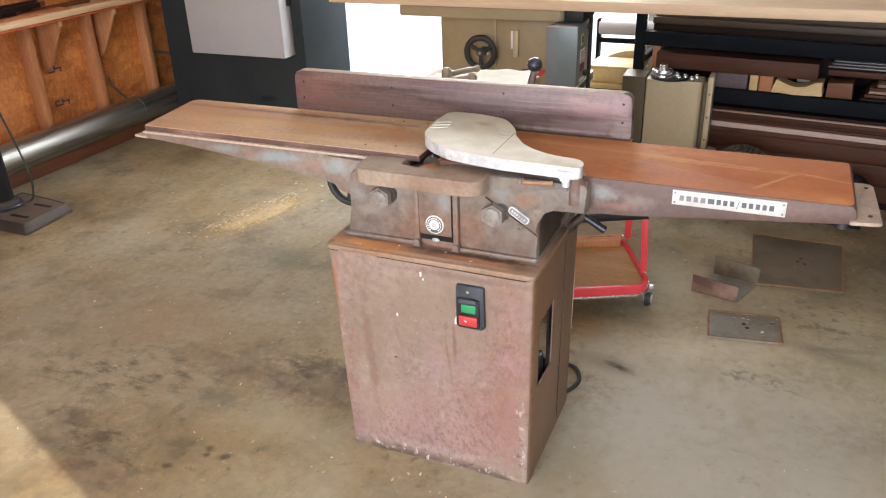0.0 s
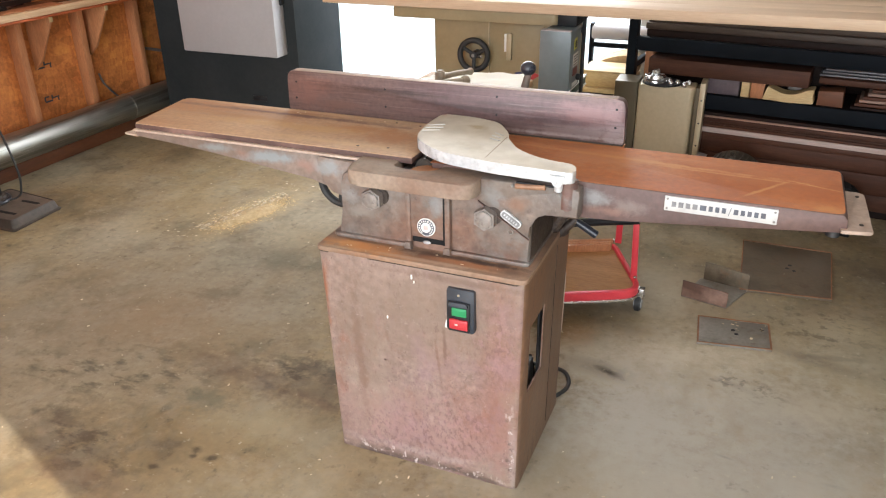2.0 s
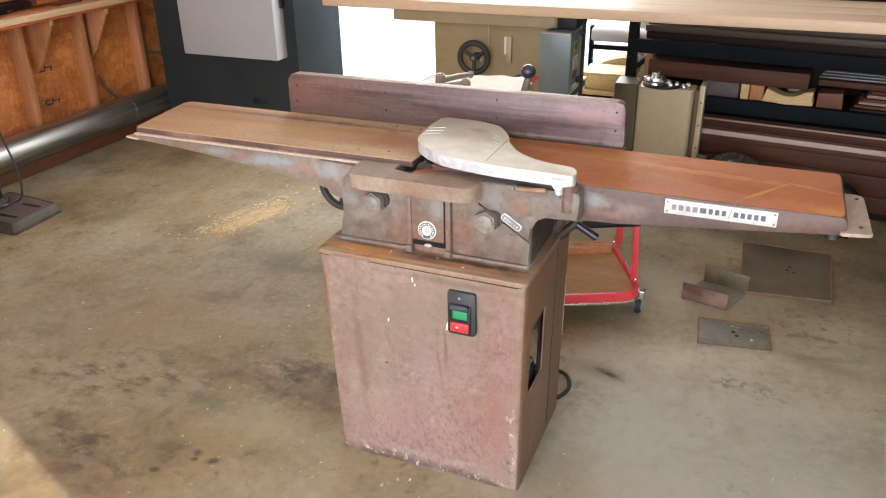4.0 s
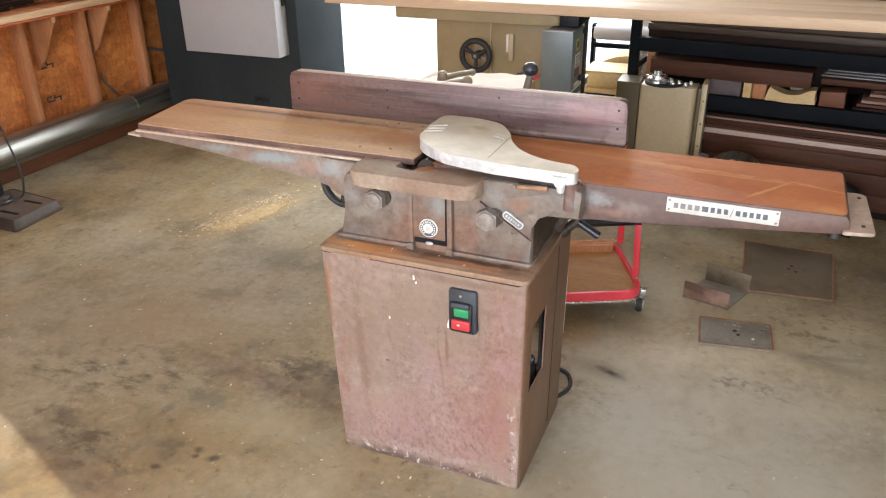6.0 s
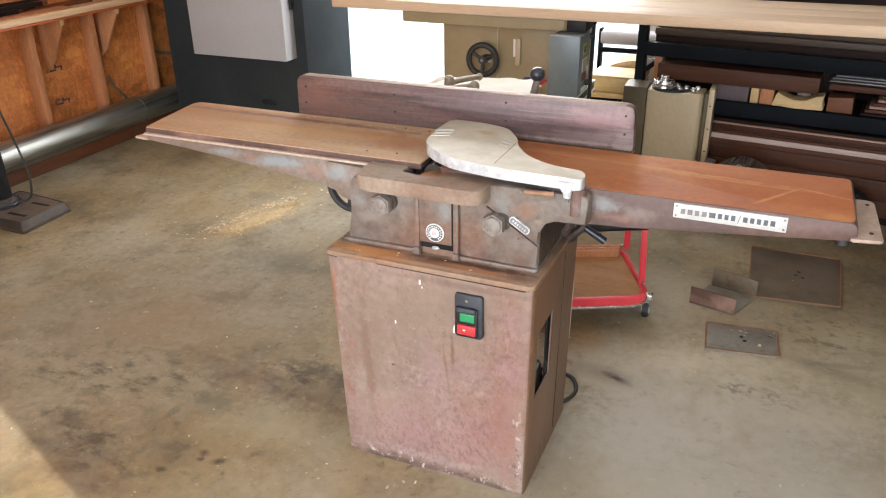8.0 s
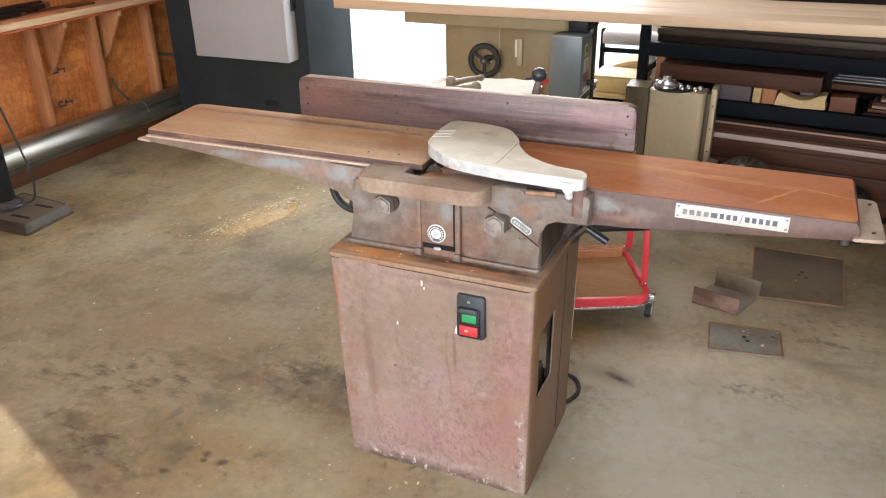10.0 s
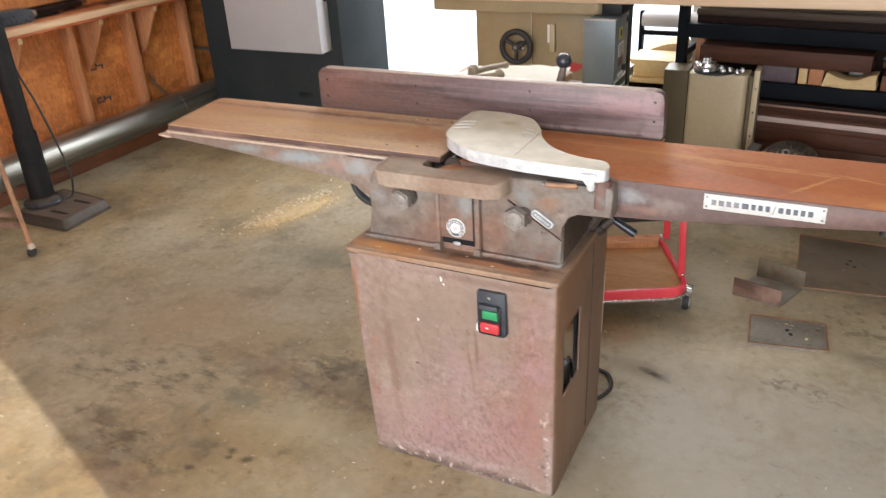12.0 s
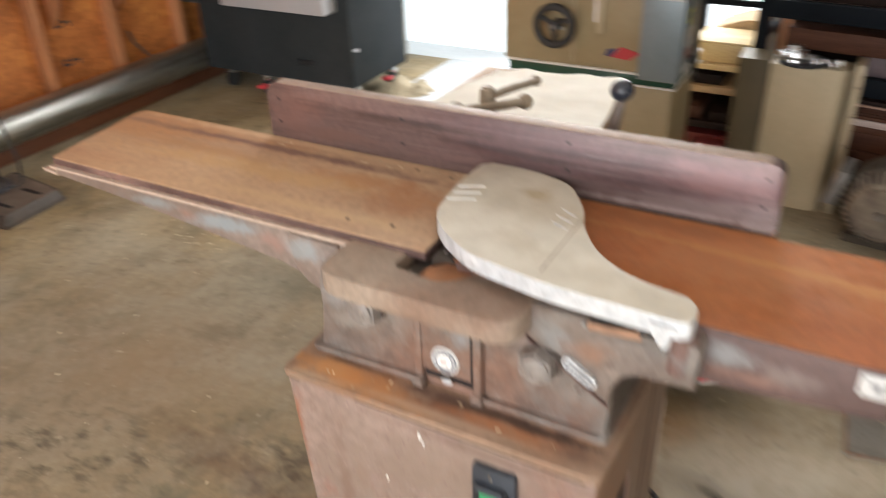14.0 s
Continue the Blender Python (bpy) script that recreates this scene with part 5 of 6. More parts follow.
# guard
gd = rounded([(-0.066, -0.03, 0.03), (-0.080, 0.07, 0.04), (-0.075, 0.160, 0.012), (0.005, 0.162, 0.03), (0.085, 0.138, 0.03), (0.133, 0.064, 0.025), (0.146, 0.022, 0.02), (0.184, -0.036, 0.03),
              (0.226, -0.068, 0.03), (0.269, -0.086, 0.03), (0.325, -0.094, 0.012), (0.340, -0.115, 0.01), (0.341, -0.150, 0.014), (0.155, -0.141, 0.03), (0.033, -0.117, 0.03), (-0.031, -0.073, 0.03)])
gua = part("cutter_guard", slab(gd, 0.8455, 0.8715, "z", 0.0042, 3), M_ALUDUST, joint, "pale cast aluminium cutter guard with a dusty top")
for pts in (((-0.073, 0.059), (-0.035, 0.076)), ((-0.070, 0.037), (-0.031, 0.053)), ((-0.069, 0.014), (-0.029, 0.031)),
            ((0.103, 0.056), (0.127, 0.042)), ((0.103, 0.034), (0.130, 0.021)), ((0.105, 0.012), (0.130, 0.001))):
    part("grip_rib", tube([(pts[0][0], pts[0][1], 0.8712), (pts[1][0], pts[1][1], 0.8712)], 0.0024, 8), M_ALUDUST, gua)
part("groove", box(0.1375, 0.1400, -0.118, 0.035, 0.871, 0.8719), M_TANBROWN, gua, "dusty groove")
part("pivot_lug", slab(rounded([(0.290, 0.863, 0.003), (0.3235, 0.863, 0.003), (0.3205, 0.852, 0.003), (0.3155, 0.838, 0.003), (0.3015, 0.838, 0.003), (0.295, 0.852, 0.003)]), -0.153, -0.140, "y", 0.002), M_ALU, gua, "worn lug at the pivot end")
part("pivot_boss", cyl((0.308, -0.136, 0.847), (0.308, -0.136, 0.822), 0.0105, 0.008, n=16, bev=0.002), M_ALU, gua)
part("pivot_wing", ball((0.308, -0.146, 0.848), 0.0125, (1.2, 0.5, 0.7), 16), M_ALU, gua)
part("pivot_screw", cyl((0.308, -0.134, 0.819), (0.308, -0.134, 0.812), 0.004, n=10), M_STEELGREY, gua)
part("guard_post", cyl((0.326, -0.116, 0.778), (0.326, -0.116, 0.8455), 0.0195, n=20, bev=0.003), M_APRON, joint, "cast pivot post")
spring = part("spring_pin", cyl((0.213, -0.134, 0.8215), (0.280, -0.134, 0.8265), 0.0062, n=12, bev=0.001), M_PINRUST, joint, "rusty brown spring pin")
part("pin_end", ball((0.207, -0.134, 0.8210), 0.0042), M_STEELGREY, spring)
part("spring_arm", box(0.215, 0.30, -0.136, -0.130, 0.8285, 0.832), M_BLACK, joint, "black spring arm")

# wheels and handles under the bed
hw = part("handwheel", ring((-0.322, 0.05, 0.69), 0.060, 0.0105, "y", 36, 10), M_RUBBER, joint, "black handwheel under the outfeed table")
for a in (0.4, 2.5, 4.6):
    part("spoke", cyl((-0.322, 0.05, 0.69), (-0.322 + 0.057 * math.cos(a), 0.05, 0.69 + 0.057 * math.sin(a)), 0.007, n=8), M_RUBBER, hw)
part("hub", cyl((-0.322, 0.03, 0.69), (-0.322, 0.075, 0.69), 0.016, n=16), M_STEELGREY, hw)
part("shaft", cyl((-0.322, 0.07, 0.69), (-0.20, 0.09, 0.70), 0.009, n=10), M_STEELGREY, hw)
part("link_arm", tube([(0.196, 0.075, 0.552), (0.232, 0.078, 0.610), (0.268, 0.08, 0.678)], 0.0165, 10), M_GREASE, joint, "greasy black link arm beside the stand")
rod = part("clamp_rod", cyl((0.215, 0.085, 0.575), (0.300, 0.10, 0.662), 0.0115, n=14, bev=0.002, into=cyl((0.262, 0.093, 0.623), (0.275, 0.0955, 0.6365), 0.0155, n=14, bev=0.002)), M_GREASE, joint, "greasy dark clamp rod")
part("grip", cyl((0.292, 0.098, 0.660), (0.352, 0.10, 0.626), 0.0085, 0.0105, n=14, bev=0.002), M_BLUEBLACK, rod, "black grip")

cord = thing("power_cord", "black power cord looped on the floor behind the jointer stand", "cord")
part("cord", tube(curve([(0.18, 0.16, 0.20), (0.20, 0.20, 0.05), (0.222, 0.243, 0.009), (0.250, 0.285, 0.008), (0.258, 0.332, 0.008), (0.236, 0.385, 0.008), (0.195, 0.402, 0.008), (0.13, 0.40, 0.008), (0.0, 0.36, 0.008)]), 0.0062, 10), M_RUBBER, cord)

# ---- the saw and the bench behind the jointer ----
saw = thing("table_saw", "tan enamelled table saw with black handwheel and green band", "table saw")
body = part("cabinet_body", box(-0.715, -0.12, 1.61, 1.95, 0.565, 0.857, 0.006), M_TAN, saw)
part("base_cabinet", box(-0.67, -0.115, 1.63, 1.93, 0.0, 0.522, 0.008), M_TAN, saw)
part("green_band", box(-0.695, -0.105, 1.605, 1.955, 0.527, 0.560, 0.002), M_GREEN, saw, "dark green band")
part("trim_strip", box(-0.699, -0.101, 1.600, 1.959, 0.560, 0.5665, 0.002), M_WHITE, saw, "white trim strip")
part("trim_strip", box(-0.699, -0.101, 1.600, 1.959, 0.5205, 0.527, 0.002), M_WHITE, saw, "white trim strip")
part("saw_table", slab(rounded([(-0.863, 1.505, 0.01), (-0.135, 1.505, 0.03), (-0.135, 2.0, 0.03), (-0.863, 2.0, 0.01)]), 0.858, 0.9015, "z", 0.005), M_TAN, saw, "thick tan saw table")
part("door", box(-0.455, -0.12, 1.6035, 1.612, 0.58, 0.845, 0.003), M_TAN, body)
part("door_seam", box(-0.4615, -0.4555, 1.6025, 1.612, 0.58, 0.845), M_TANLIGHT, body)
latch = part("latch", box(-0.376, -0.352, 1.590, 1.604, 0.686, 0.800, 0.004), M_TANLIGHT, body, "pale latch handle")
part("tag", box(-0.388, -0.3765, 1.6, 1.604, 0.72, 0.795, 0.001), M_WHITE, body, "small faded tag")
wheel = part("handwheel", ring((-0.512, 1.562, 0.705), 0.063, 0.0125, "y", 40, 12), M_RUBBER, saw, "black three-spoke handwheel")
part("hub", cyl((-0.512, 1.61, 0.705), (-0.512, 1.552, 0.705), 0.017, n=18, bev=0.002), M_RUBBER, wheel)
for a in (0.5, 2.6, 4.7):
    part("spoke", cyl((-0.512, 1.566, 0.705), (-0.512 + 0.062 * math.cos(a), 1.562, 0.705 + 0.062 * math.sin(a)), 0.0085, n=10), M_RUBBER, wheel)
part("crank_pin", cyl((-0.490, 1.556, 0.703), (-0.470, 1.535, 0.707), 0.006, n=10), M_CHROME, wheel, "bright crank pin")
part("hub_cap", cyl((-0.512, 1.553, 0.705), (-0.512, 1.548, 0.705), 0.007, n=12), M_STEELGREY, wheel)
part("sticker", slab([(-0.322, 0.612), (-0.262, 0.606), (-0.225, 0.632), (-0.29, 0.648)], 1.600, 1.6045, "y"), M_REDBTN, body, "red sticker")
part("sticker", slab([(-0.345, 0.614), (-0.322, 0.612), (-0.30, 0.642), (-0.335, 0.636)], 1.600, 1.6045, "y"), M_NAVY, body, "navy sticker")
ctl = part("control_box", box(-0.177, -0.057, 1.424, 1.60, 0.612, 0.853, 0.010, 3), M_BLUEGREY, saw, "blue-grey enamelled control box")
part("lid_flange", box(-0.180, -0.054, 1.414, 1.426, 0.610, 0.856, 0.004), M_BLUEGREY, ctl)
part("lid_lip", box(-0.176, -0.058, 1.4135, 1.44, 0.8535, 0.858, 0.001), M_LIGHTGREY, ctl, "pale worn upper lip")
for y0, y1, z0, z1, mat in ((1.485, 1.528, 0.772, 0.815, M_YELLOW), (1.478, 1.555, 0.705, 0.755, M_WHITE), (1.482, 1.55, 0.668, 0.697, M_REDDARK), (1.478, 1.562, 0.624, 0.640, M_WHITE)):
    part("sticker", box(-0.0575, -0.0555, y0, y1, z0, z1), mat, ctl, "small warning sticker")
part("sticker_mark", box(-0.0557, -0.0547, 1.495, 1.518, 0.780, 0.806), M_INK, ctl)
for i in range(4):
    part("text_bar", box(-0.0557, -0.0547, 1.485, 1.548, 0.710 + i * 0.011, 0.714 + i * 0.011), M_INK, ctl)
part("knob", cyl((-0.056, 1.545, 0.652), (-0.040, 1.545, 0.652), 0.013, n=14, bev=0.002), M_RUBBER, ctl)
part("knob", cyl((-0.056, 1.59, 0.832), (-0.040, 1.59, 0.832), 0.012, n=14, bev=0.002), M_RUBBER, ctl)
part("bracket", box(-0.15, -0.06, 1.52, 1.72, 0.856, 0.9095, 0.004), M_BLACK, ctl, "black bracket")
part("bracket", box(-0.068, -0.060, 1.655, 1.70, 0.55, 0.9095, 0.002), M_BLACK, ctl, "black bracket strip")

bench = thing("workbench", "long pale wooden workbench slab resting across the table saw", "workbench")
for i in range(3):
    part("top_plank", box(-1.177, 2.2, 1.45 + i * 0.165, 1.612 + i * 0.165, 0.910, 0.950, 0.004), M_SLAB, bench)
for y in (1.50, 1.88):
    part("leg", box(2.10, 2.16, y - 0.03, y + 0.03, 0.0, 0.910, 0.004), M_DARKSTEEL, bench)

side = thing("side_table", "small wooden side table behind the jointer fence", "table")
part("tabletop", box(-0.345, 0.0, 0.385, 0.715, 0.815, 0.838, 0.004), M_PLY, side)
for x in (-0.31, -0.03):
    for y in (0.42, 0.68):
        part("leg", box(x - 0.018, x + 0.018, y - 0.018, y + 0.018, 0, 0.815, 0.002), M_PLY, side)


def cloth():
    bm = bmesh.new()
    n, m = 26, 18
    rows = []
    for a in range(n):
        row = []
        for c in range(m):
            u, v = a / (n - 1), c / (m - 1)
            x, y = -0.338 + 0.375 * u + 0.045 * (2 * u - 1) * (-v if u < 0.5 else -0.9 * v), 0.395 + (0.275 + 0.035 * u) * v + 0.008 * math.sin(9 * u)
            z = 0.852 + 0.008 * (noise.noise((x * 9, y * 9, 0.3)) + 0.6 * noise.noise((x * 24, y * 24, 2.0)))
            row.append(bm.verts.new((x, y, max(z, 0.8412))))
        rows.append(row)
    for a in range(n - 1):
        for c in range(m - 1):
            bm.faces.new((rows[a][c], rows[a + 1][c], rows[a + 1][c + 1], rows[a][c + 1]))
    return bm


cl = part("paper_sheet", cloth(), M_PAPER)
tagged(cl, "crumpled cream paper sheet spread on the side table", "paper sheet")

# ---- the dark cabinet by the wall ----
cab = thing("machine_cabinet", "charcoal steel machine cabinet with a light grey front box on casters", "cabinet")
cb = part("body", box(-2.755, -1.785, 2.16, 2.66, 0.115, 1.9, 0.008), M_CABINET, cab)
fb = part("front_box", box(-2.487, -1.850, 2.055, 2.162, 0.493, 1.75, 0.006), M_LIGHTGREY, cab, "light grey enamelled front box")
part("handle", box(-1.8505, -1.838, 2.12, 2.155, 0.765, 0.95, 0.004), M_BLACK, fb, "black pull handle")
part("vent", box(-2.12, -2.02, 2.154, 2.162, 0.205, 0.235, 0.003), M_BLACK, cb, "black recessed vent")
part("maker_tag", box(-1.7855, -1.783, 2.178, 2.222, 0.297, 0.309), M_LIGHTGREY, cb, "small white tag")
for x, y in ((-2.66, 2.24), (-1.84, 2.24), (-2.66, 2.59), (-1.84, 2.59), (-2.38, 2.21)):
    ca = part("caster", cyl((x - 0.018, y, 0.042), (x + 0.018, y, 0.042), 0.042, n=20, bev=0.004), M_RUBBER, cab)
    part("fork", box(x - 0.025, x + 0.025, y - 0.022, y + 0.022, 0.075, 0.116, 0.004), M_CHROME, ca, "bright caster fork")
    if x < -2.5 or y == 2.24:
        continue
    part("brake_pedal", box(x - 0.02, x + 0.02, y - 0.075, y - 0.03, 0.045, 0.066, 0.005), M_RED, ca, "red brake pedal")


def mound(cx, cy, rx, ry, h, turn, seed, nx=44, ny=26, edge=0.0015):
    """A low uneven heap."""
    bm = bmesh.new()
    rows, ca, sa = [], math.cos(radians(turn)), math.sin(radians(turn))
    for a in range(nx + 1):
        row = []
        for c in range(ny + 1):
            u, v = 2 * a / nx - 1, 2 * c / ny - 1
            r = math.hypot(u, v)
            if max(abs(u), abs(v)) > 0:
                u, v = u * max(abs(u), abs(v)) / r, v * max(abs(u), abs(v)) / r
            r = math.hypot(u, v)
            k = 1 + 0.22 * noise.noise((u * 2 + seed, v * 2, seed)) + 0.12 * noise.noise((u * 7, v * 7 + seed, 1))
            x, y = u * rx * k, v * ry * k
            z = h * max(0, 1 - r * r) ** 1.2 * (0.7 + 0.5 * noise.noise((x * 14, y * 14, seed))) + 0.004 * noise.noise((x * 50, y * 50, seed)) * (1 - r)
            row.append(bm.verts.new((cx + ca * x - sa * y, cy + sa * x + ca * y, max(z, 0) + edge * (1 - r) - 0.0005)))
        rows.append(row)
    for a in range(nx):
        for c in range(ny):
            bm.faces.new((rows[a][c], rows[a + 1][c], rows[a + 1][c + 1], rows[a][c + 1]))
    return bm


def flakes(rng, places, size):
    """Loose curled chips lying on the floor."""
    bm = bmesh.new()
    for x, y, z in places:
        s = size * rng.uniform(0.5, 1.5)
        a = rng.uniform(0, 6.28)
        c, d = math.cos(a) * s, math.sin(a) * s
        w = rng.uniform(0.3, 0.7)
        lift = rng.uniform(0.1, 0.5) * s
        vs = [bm.verts.new((x + p, y + q, z + h)) for p, q, h in ((-c + d * w, -d - c * w, 0.001), (c + d * w, d - c * w, lift), (c - d * w, d + c * w, lift * 1.3), (-c - d * w, -d + c * w, 0.001))]
        bm.faces.new(vs)
    return bm


PX, PY, PA = -1.444, 1.109, 74.53
dust = part("sawdust_pile", mound(PX, PY, 0.23, 0.072, 0.013, PA, 3), M_SAWDUST)
tagged(dust, "long low heap of golden sawdust on the concrete floor", "sawdust", kind="stuff")
dust2 = part("sawdust_pile", mound(-1.72, 2.52, 0.17, 0.13, 0.10, 20, 9), M_DIMDUST)
tagged(dust2, "heap of greyish tan sawdust beside the dark cabinet", "sawdust", kind="stuff")
rng = random.Random(5)
PILE = pose(PX, PY, 0, 0, 0, PA)
spots = []
for i in range(330):
    t, s = rng.uniform(-0.25, 0.26), rng.gauss(0.042, 0.022)
    spots.append(PILE @ Vector((t, s, 0.004 + 0.006 * rng.random())))
for i in range(90):
    spots.append(PILE @ Vector((rng.uniform(-0.38, 0.42), rng.gauss(0.06, 0.09), 0.0)))
grains = []
for i in range(4200):
    t, s = rng.triangular(-0.26, 0.27, 0.02), rng.gauss(0.0, 0.042)
    grains.append(PILE @ Vector((t, s, 0.006 * rng.random() * max(0, 1 - abs(s) * 20))))
fine = part("sawdust_grains", flakes(rng, grains, 0.0027), M_GRAIN)
tagged(fine, "fine golden sawdust grains spread round the heap", "sawdust", kind="stuff")
chips = part("wood_chips", flakes(rng, spots, 0.0042), M_CHIP)
tagged(chips, "pale curled wood chips over the sawdust heap", "wood chips", kind="stuff")
spots = [(rng.uniform(-2.2, 1.3), rng.uniform(-0.7, 2.2), 0.0) for i in range(170)] + [(rng.gauss(-0.15, 0.22), rng.gauss(-0.2, 0.05), 0.0) for i in range(14)]
spots = [p for p in spots if not (-0.27 < p[0] < 0.27 and -0.19 < p[1] < 0.24)]
loose = part("wood_chips", flakes(rng, spots, 0.0031), M_CHIP)
tagged(loose, "loose white wood chips scattered over the floor", "wood chips", kind="stuff")
big = part("wood_chips", flakes(rng, [(-1.86, 1.23, 0), (-0.09, -0.26, 0), (-0.03, -0.215, 0), (-0.06, -0.225, 0), (0.16, 0.63, 0), (0.695, 0.872, 0.010), (0.712, 0.868, 0.010), (0.79, 0.862, 0.010), (0.76, 0.80, 0.010), (0.85, 1.33, 0.010)], 0.0045), M_CHIP)
tagged(big, "larger pale shavings on the floor by the stand", "wood chips", kind="stuff")
crumbs = [(rng.uniform(-0.24, 0.24), rng.uniform(-0.195, -0.145), 0.631) for i in range(9)] + [(rng.uniform(-0.5, 0.0), rng.uniform(0.13, 0.164), 0.8386) for i in range(40)]
crumbs += [(rng.uniform(-0.85, -0.2), -0.094 + rng.uniform(-0.003, 0.003), 0.8245) for i in range(12)]
cr = part("wood_chips", flakes(rng, crumbs, 0.0026), M_CHIP)
tagged(cr, "tiny wood crumbs lying on the jointer", "wood chips", kind="stuff")

# ---- storage rack ----
rack = thing("storage_rack", "black steel storage rack loaded with boards and offcuts", "rack")
on_rack = []
for x, y in ((0.045, 2.12), (1.268, 2.12), (0.045, 2.62), (1.268, 2.62), (2.5, 2.12), (2.5, 2.62)):
    part("post", box(x, x + (0.041 if x < 1 else 0.075), y, y + 0.05, 0, 1.9, 0.003), M_DARKSTEEL, rack)
for z, h in ((0.424, 0.065), (0.659, 0.062), (1.0, 0.06)):
    part("beam", box(0.087, 1.268, 2.115, 2.15, z, z + h, 0.003), M_DARKSTEEL, rack)
    part("beam", box(1.343, 2.5, 2.115, 2.15, z, z + h, 0.003), M_DARKSTEEL, rack)
    part("beam", box(0.087, 2.5, 2.625, 2.66, z, z + h, 0.003), M_DARKSTEEL, rack)
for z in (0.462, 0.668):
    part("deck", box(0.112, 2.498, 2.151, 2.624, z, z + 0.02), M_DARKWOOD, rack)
part("side_brace", box(0.05, 0.075, 2.17, 2.62, 0.56, 0.59, 0.002), M_DARKSTEEL, rack)
on_rack.append(rack)

random.seed(11)
def board(x0, x1, y0, y1, z0, z1, mat, label="long dark board lying on the steel rack"):
    ob = tagged(part("board", box(x0, x1, y0, y1, z0, z1, 0.003), mat), label, "board", "boards on the rack")
    on_rack.append(ob)
    return ob


# on the floor under the rack
zz = 0.0
for h, mat, y0 in ((0.04, M_DARKWOOD, 2.19), (0.075, M_REDWOOD, 2.165), (0.095, M_REDWOOD, 2.16), (0.068, M_REDWOOD, 2.168), (0.024, M_REDWOOD, 2.166), (0.025, M_WHITESTRIP, 2.162), (0.014, M_REDWOOD, 2.163),
                  (0.012, M_REDWOOD, 2.164), (0.02, M_REDWOOD, 2.161), (0.010, M_PALESTRIP, 2.159), (0.016, M_DARKWOOD, 2.161)):
    x1 = 1.255 if mat is M_WHITESTRIP else 2.2 + random.uniform(-0.5, 0.2)
    board(0.16 + random.uniform(-0.02, 0.08), x1, y0, y0 + 0.3 + random.uniform(-0.05, 0.1), zz, zz + h - 0.001, mat, "pale whitewashed strip on the stack under the rack" if mat is M_WHITESTRIP else "long red-brown board stacked on the floor under the rack")
    zz += h
# on the lower deck
LIFT = 0.012
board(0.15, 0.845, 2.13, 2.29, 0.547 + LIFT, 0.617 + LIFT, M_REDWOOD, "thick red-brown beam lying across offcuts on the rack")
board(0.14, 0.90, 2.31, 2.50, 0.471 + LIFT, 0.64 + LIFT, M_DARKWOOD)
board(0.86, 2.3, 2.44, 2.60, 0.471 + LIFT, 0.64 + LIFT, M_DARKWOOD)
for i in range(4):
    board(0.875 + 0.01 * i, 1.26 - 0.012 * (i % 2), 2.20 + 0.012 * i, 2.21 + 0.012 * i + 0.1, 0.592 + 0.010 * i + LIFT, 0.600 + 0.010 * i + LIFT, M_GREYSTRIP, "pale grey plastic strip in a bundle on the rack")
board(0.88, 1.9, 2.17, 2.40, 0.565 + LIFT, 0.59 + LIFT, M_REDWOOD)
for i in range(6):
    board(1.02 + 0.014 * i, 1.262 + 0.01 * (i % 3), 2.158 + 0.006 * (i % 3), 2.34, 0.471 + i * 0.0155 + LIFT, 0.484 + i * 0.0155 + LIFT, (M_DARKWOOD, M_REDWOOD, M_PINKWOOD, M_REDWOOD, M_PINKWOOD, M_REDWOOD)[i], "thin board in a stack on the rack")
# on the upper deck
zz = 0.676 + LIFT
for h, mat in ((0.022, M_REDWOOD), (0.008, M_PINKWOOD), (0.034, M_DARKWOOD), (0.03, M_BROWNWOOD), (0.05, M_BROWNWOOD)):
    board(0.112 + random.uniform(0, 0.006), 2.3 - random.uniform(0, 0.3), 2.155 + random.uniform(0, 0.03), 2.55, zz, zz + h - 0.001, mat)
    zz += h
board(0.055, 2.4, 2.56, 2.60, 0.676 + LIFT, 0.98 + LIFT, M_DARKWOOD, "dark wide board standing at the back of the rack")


def offcut(outline, y0, y1, mat, label):
    ob = tagged(part("offcut", slab([(p[0], p[1] + 0.052 + LIFT) for p in outline], y0, y1, "y", 0.003), mat), label, "offcut", "offcuts on the rack")
    on_rack.append(ob)
    return ob


offcut([(0.40, 0.419), (0.56, 0.419), (0.56, 0.494), (0.40, 0.494)], 2.16, 2.26, M_SLATEWOOD, "slate-grey block of wood on the rack")
offcut([(0.57, 0.419), (0.605, 0.419), (0.605, 0.488), (0.57, 0.493)], 2.153, 2.24, M_PALEWOOD, "pale end-grain offcut on the rack")
offcut([(0.61, 0.419), (0.665, 0.419), (0.668, 0.489), (0.61, 0.493)], 2.16, 2.25, M_STUD, "orange pine offcut on the rack")
bone = [(0.668, 0.430, 0.006), (0.684, 0.492, 0.012), (0.71, 0.478, 0.03), (0.76, 0.461, 0.03), (0.81, 0.468, 0.03), (0.84, 0.488, 0.02), (0.874, 0.494, 0.008), (0.868, 0.465, 0.012), (0.878, 0.432, 0.008), (0.84, 0.431, 0.02), (0.76, 0.427, 0.03), (0.70, 0.432, 0.02)]
offcut(rounded(bone), 2.12, 2.20, M_PALEWOOD, "pale waisted block of bare wood on the rack")
offcut([(0.887, 0.419), (0.99, 0.419), (0.985, 0.492), (0.887, 0.485)], 2.15, 2.25, M_BLOCK, "orange-brown block on the rack")
offcut([(0.112, 0.419), (0.149, 0.419), (0.149, 0.588), (0.112, 0.588)], 2.20, 2.30, M_STUD, "orange pine block wedged beside the rack post")
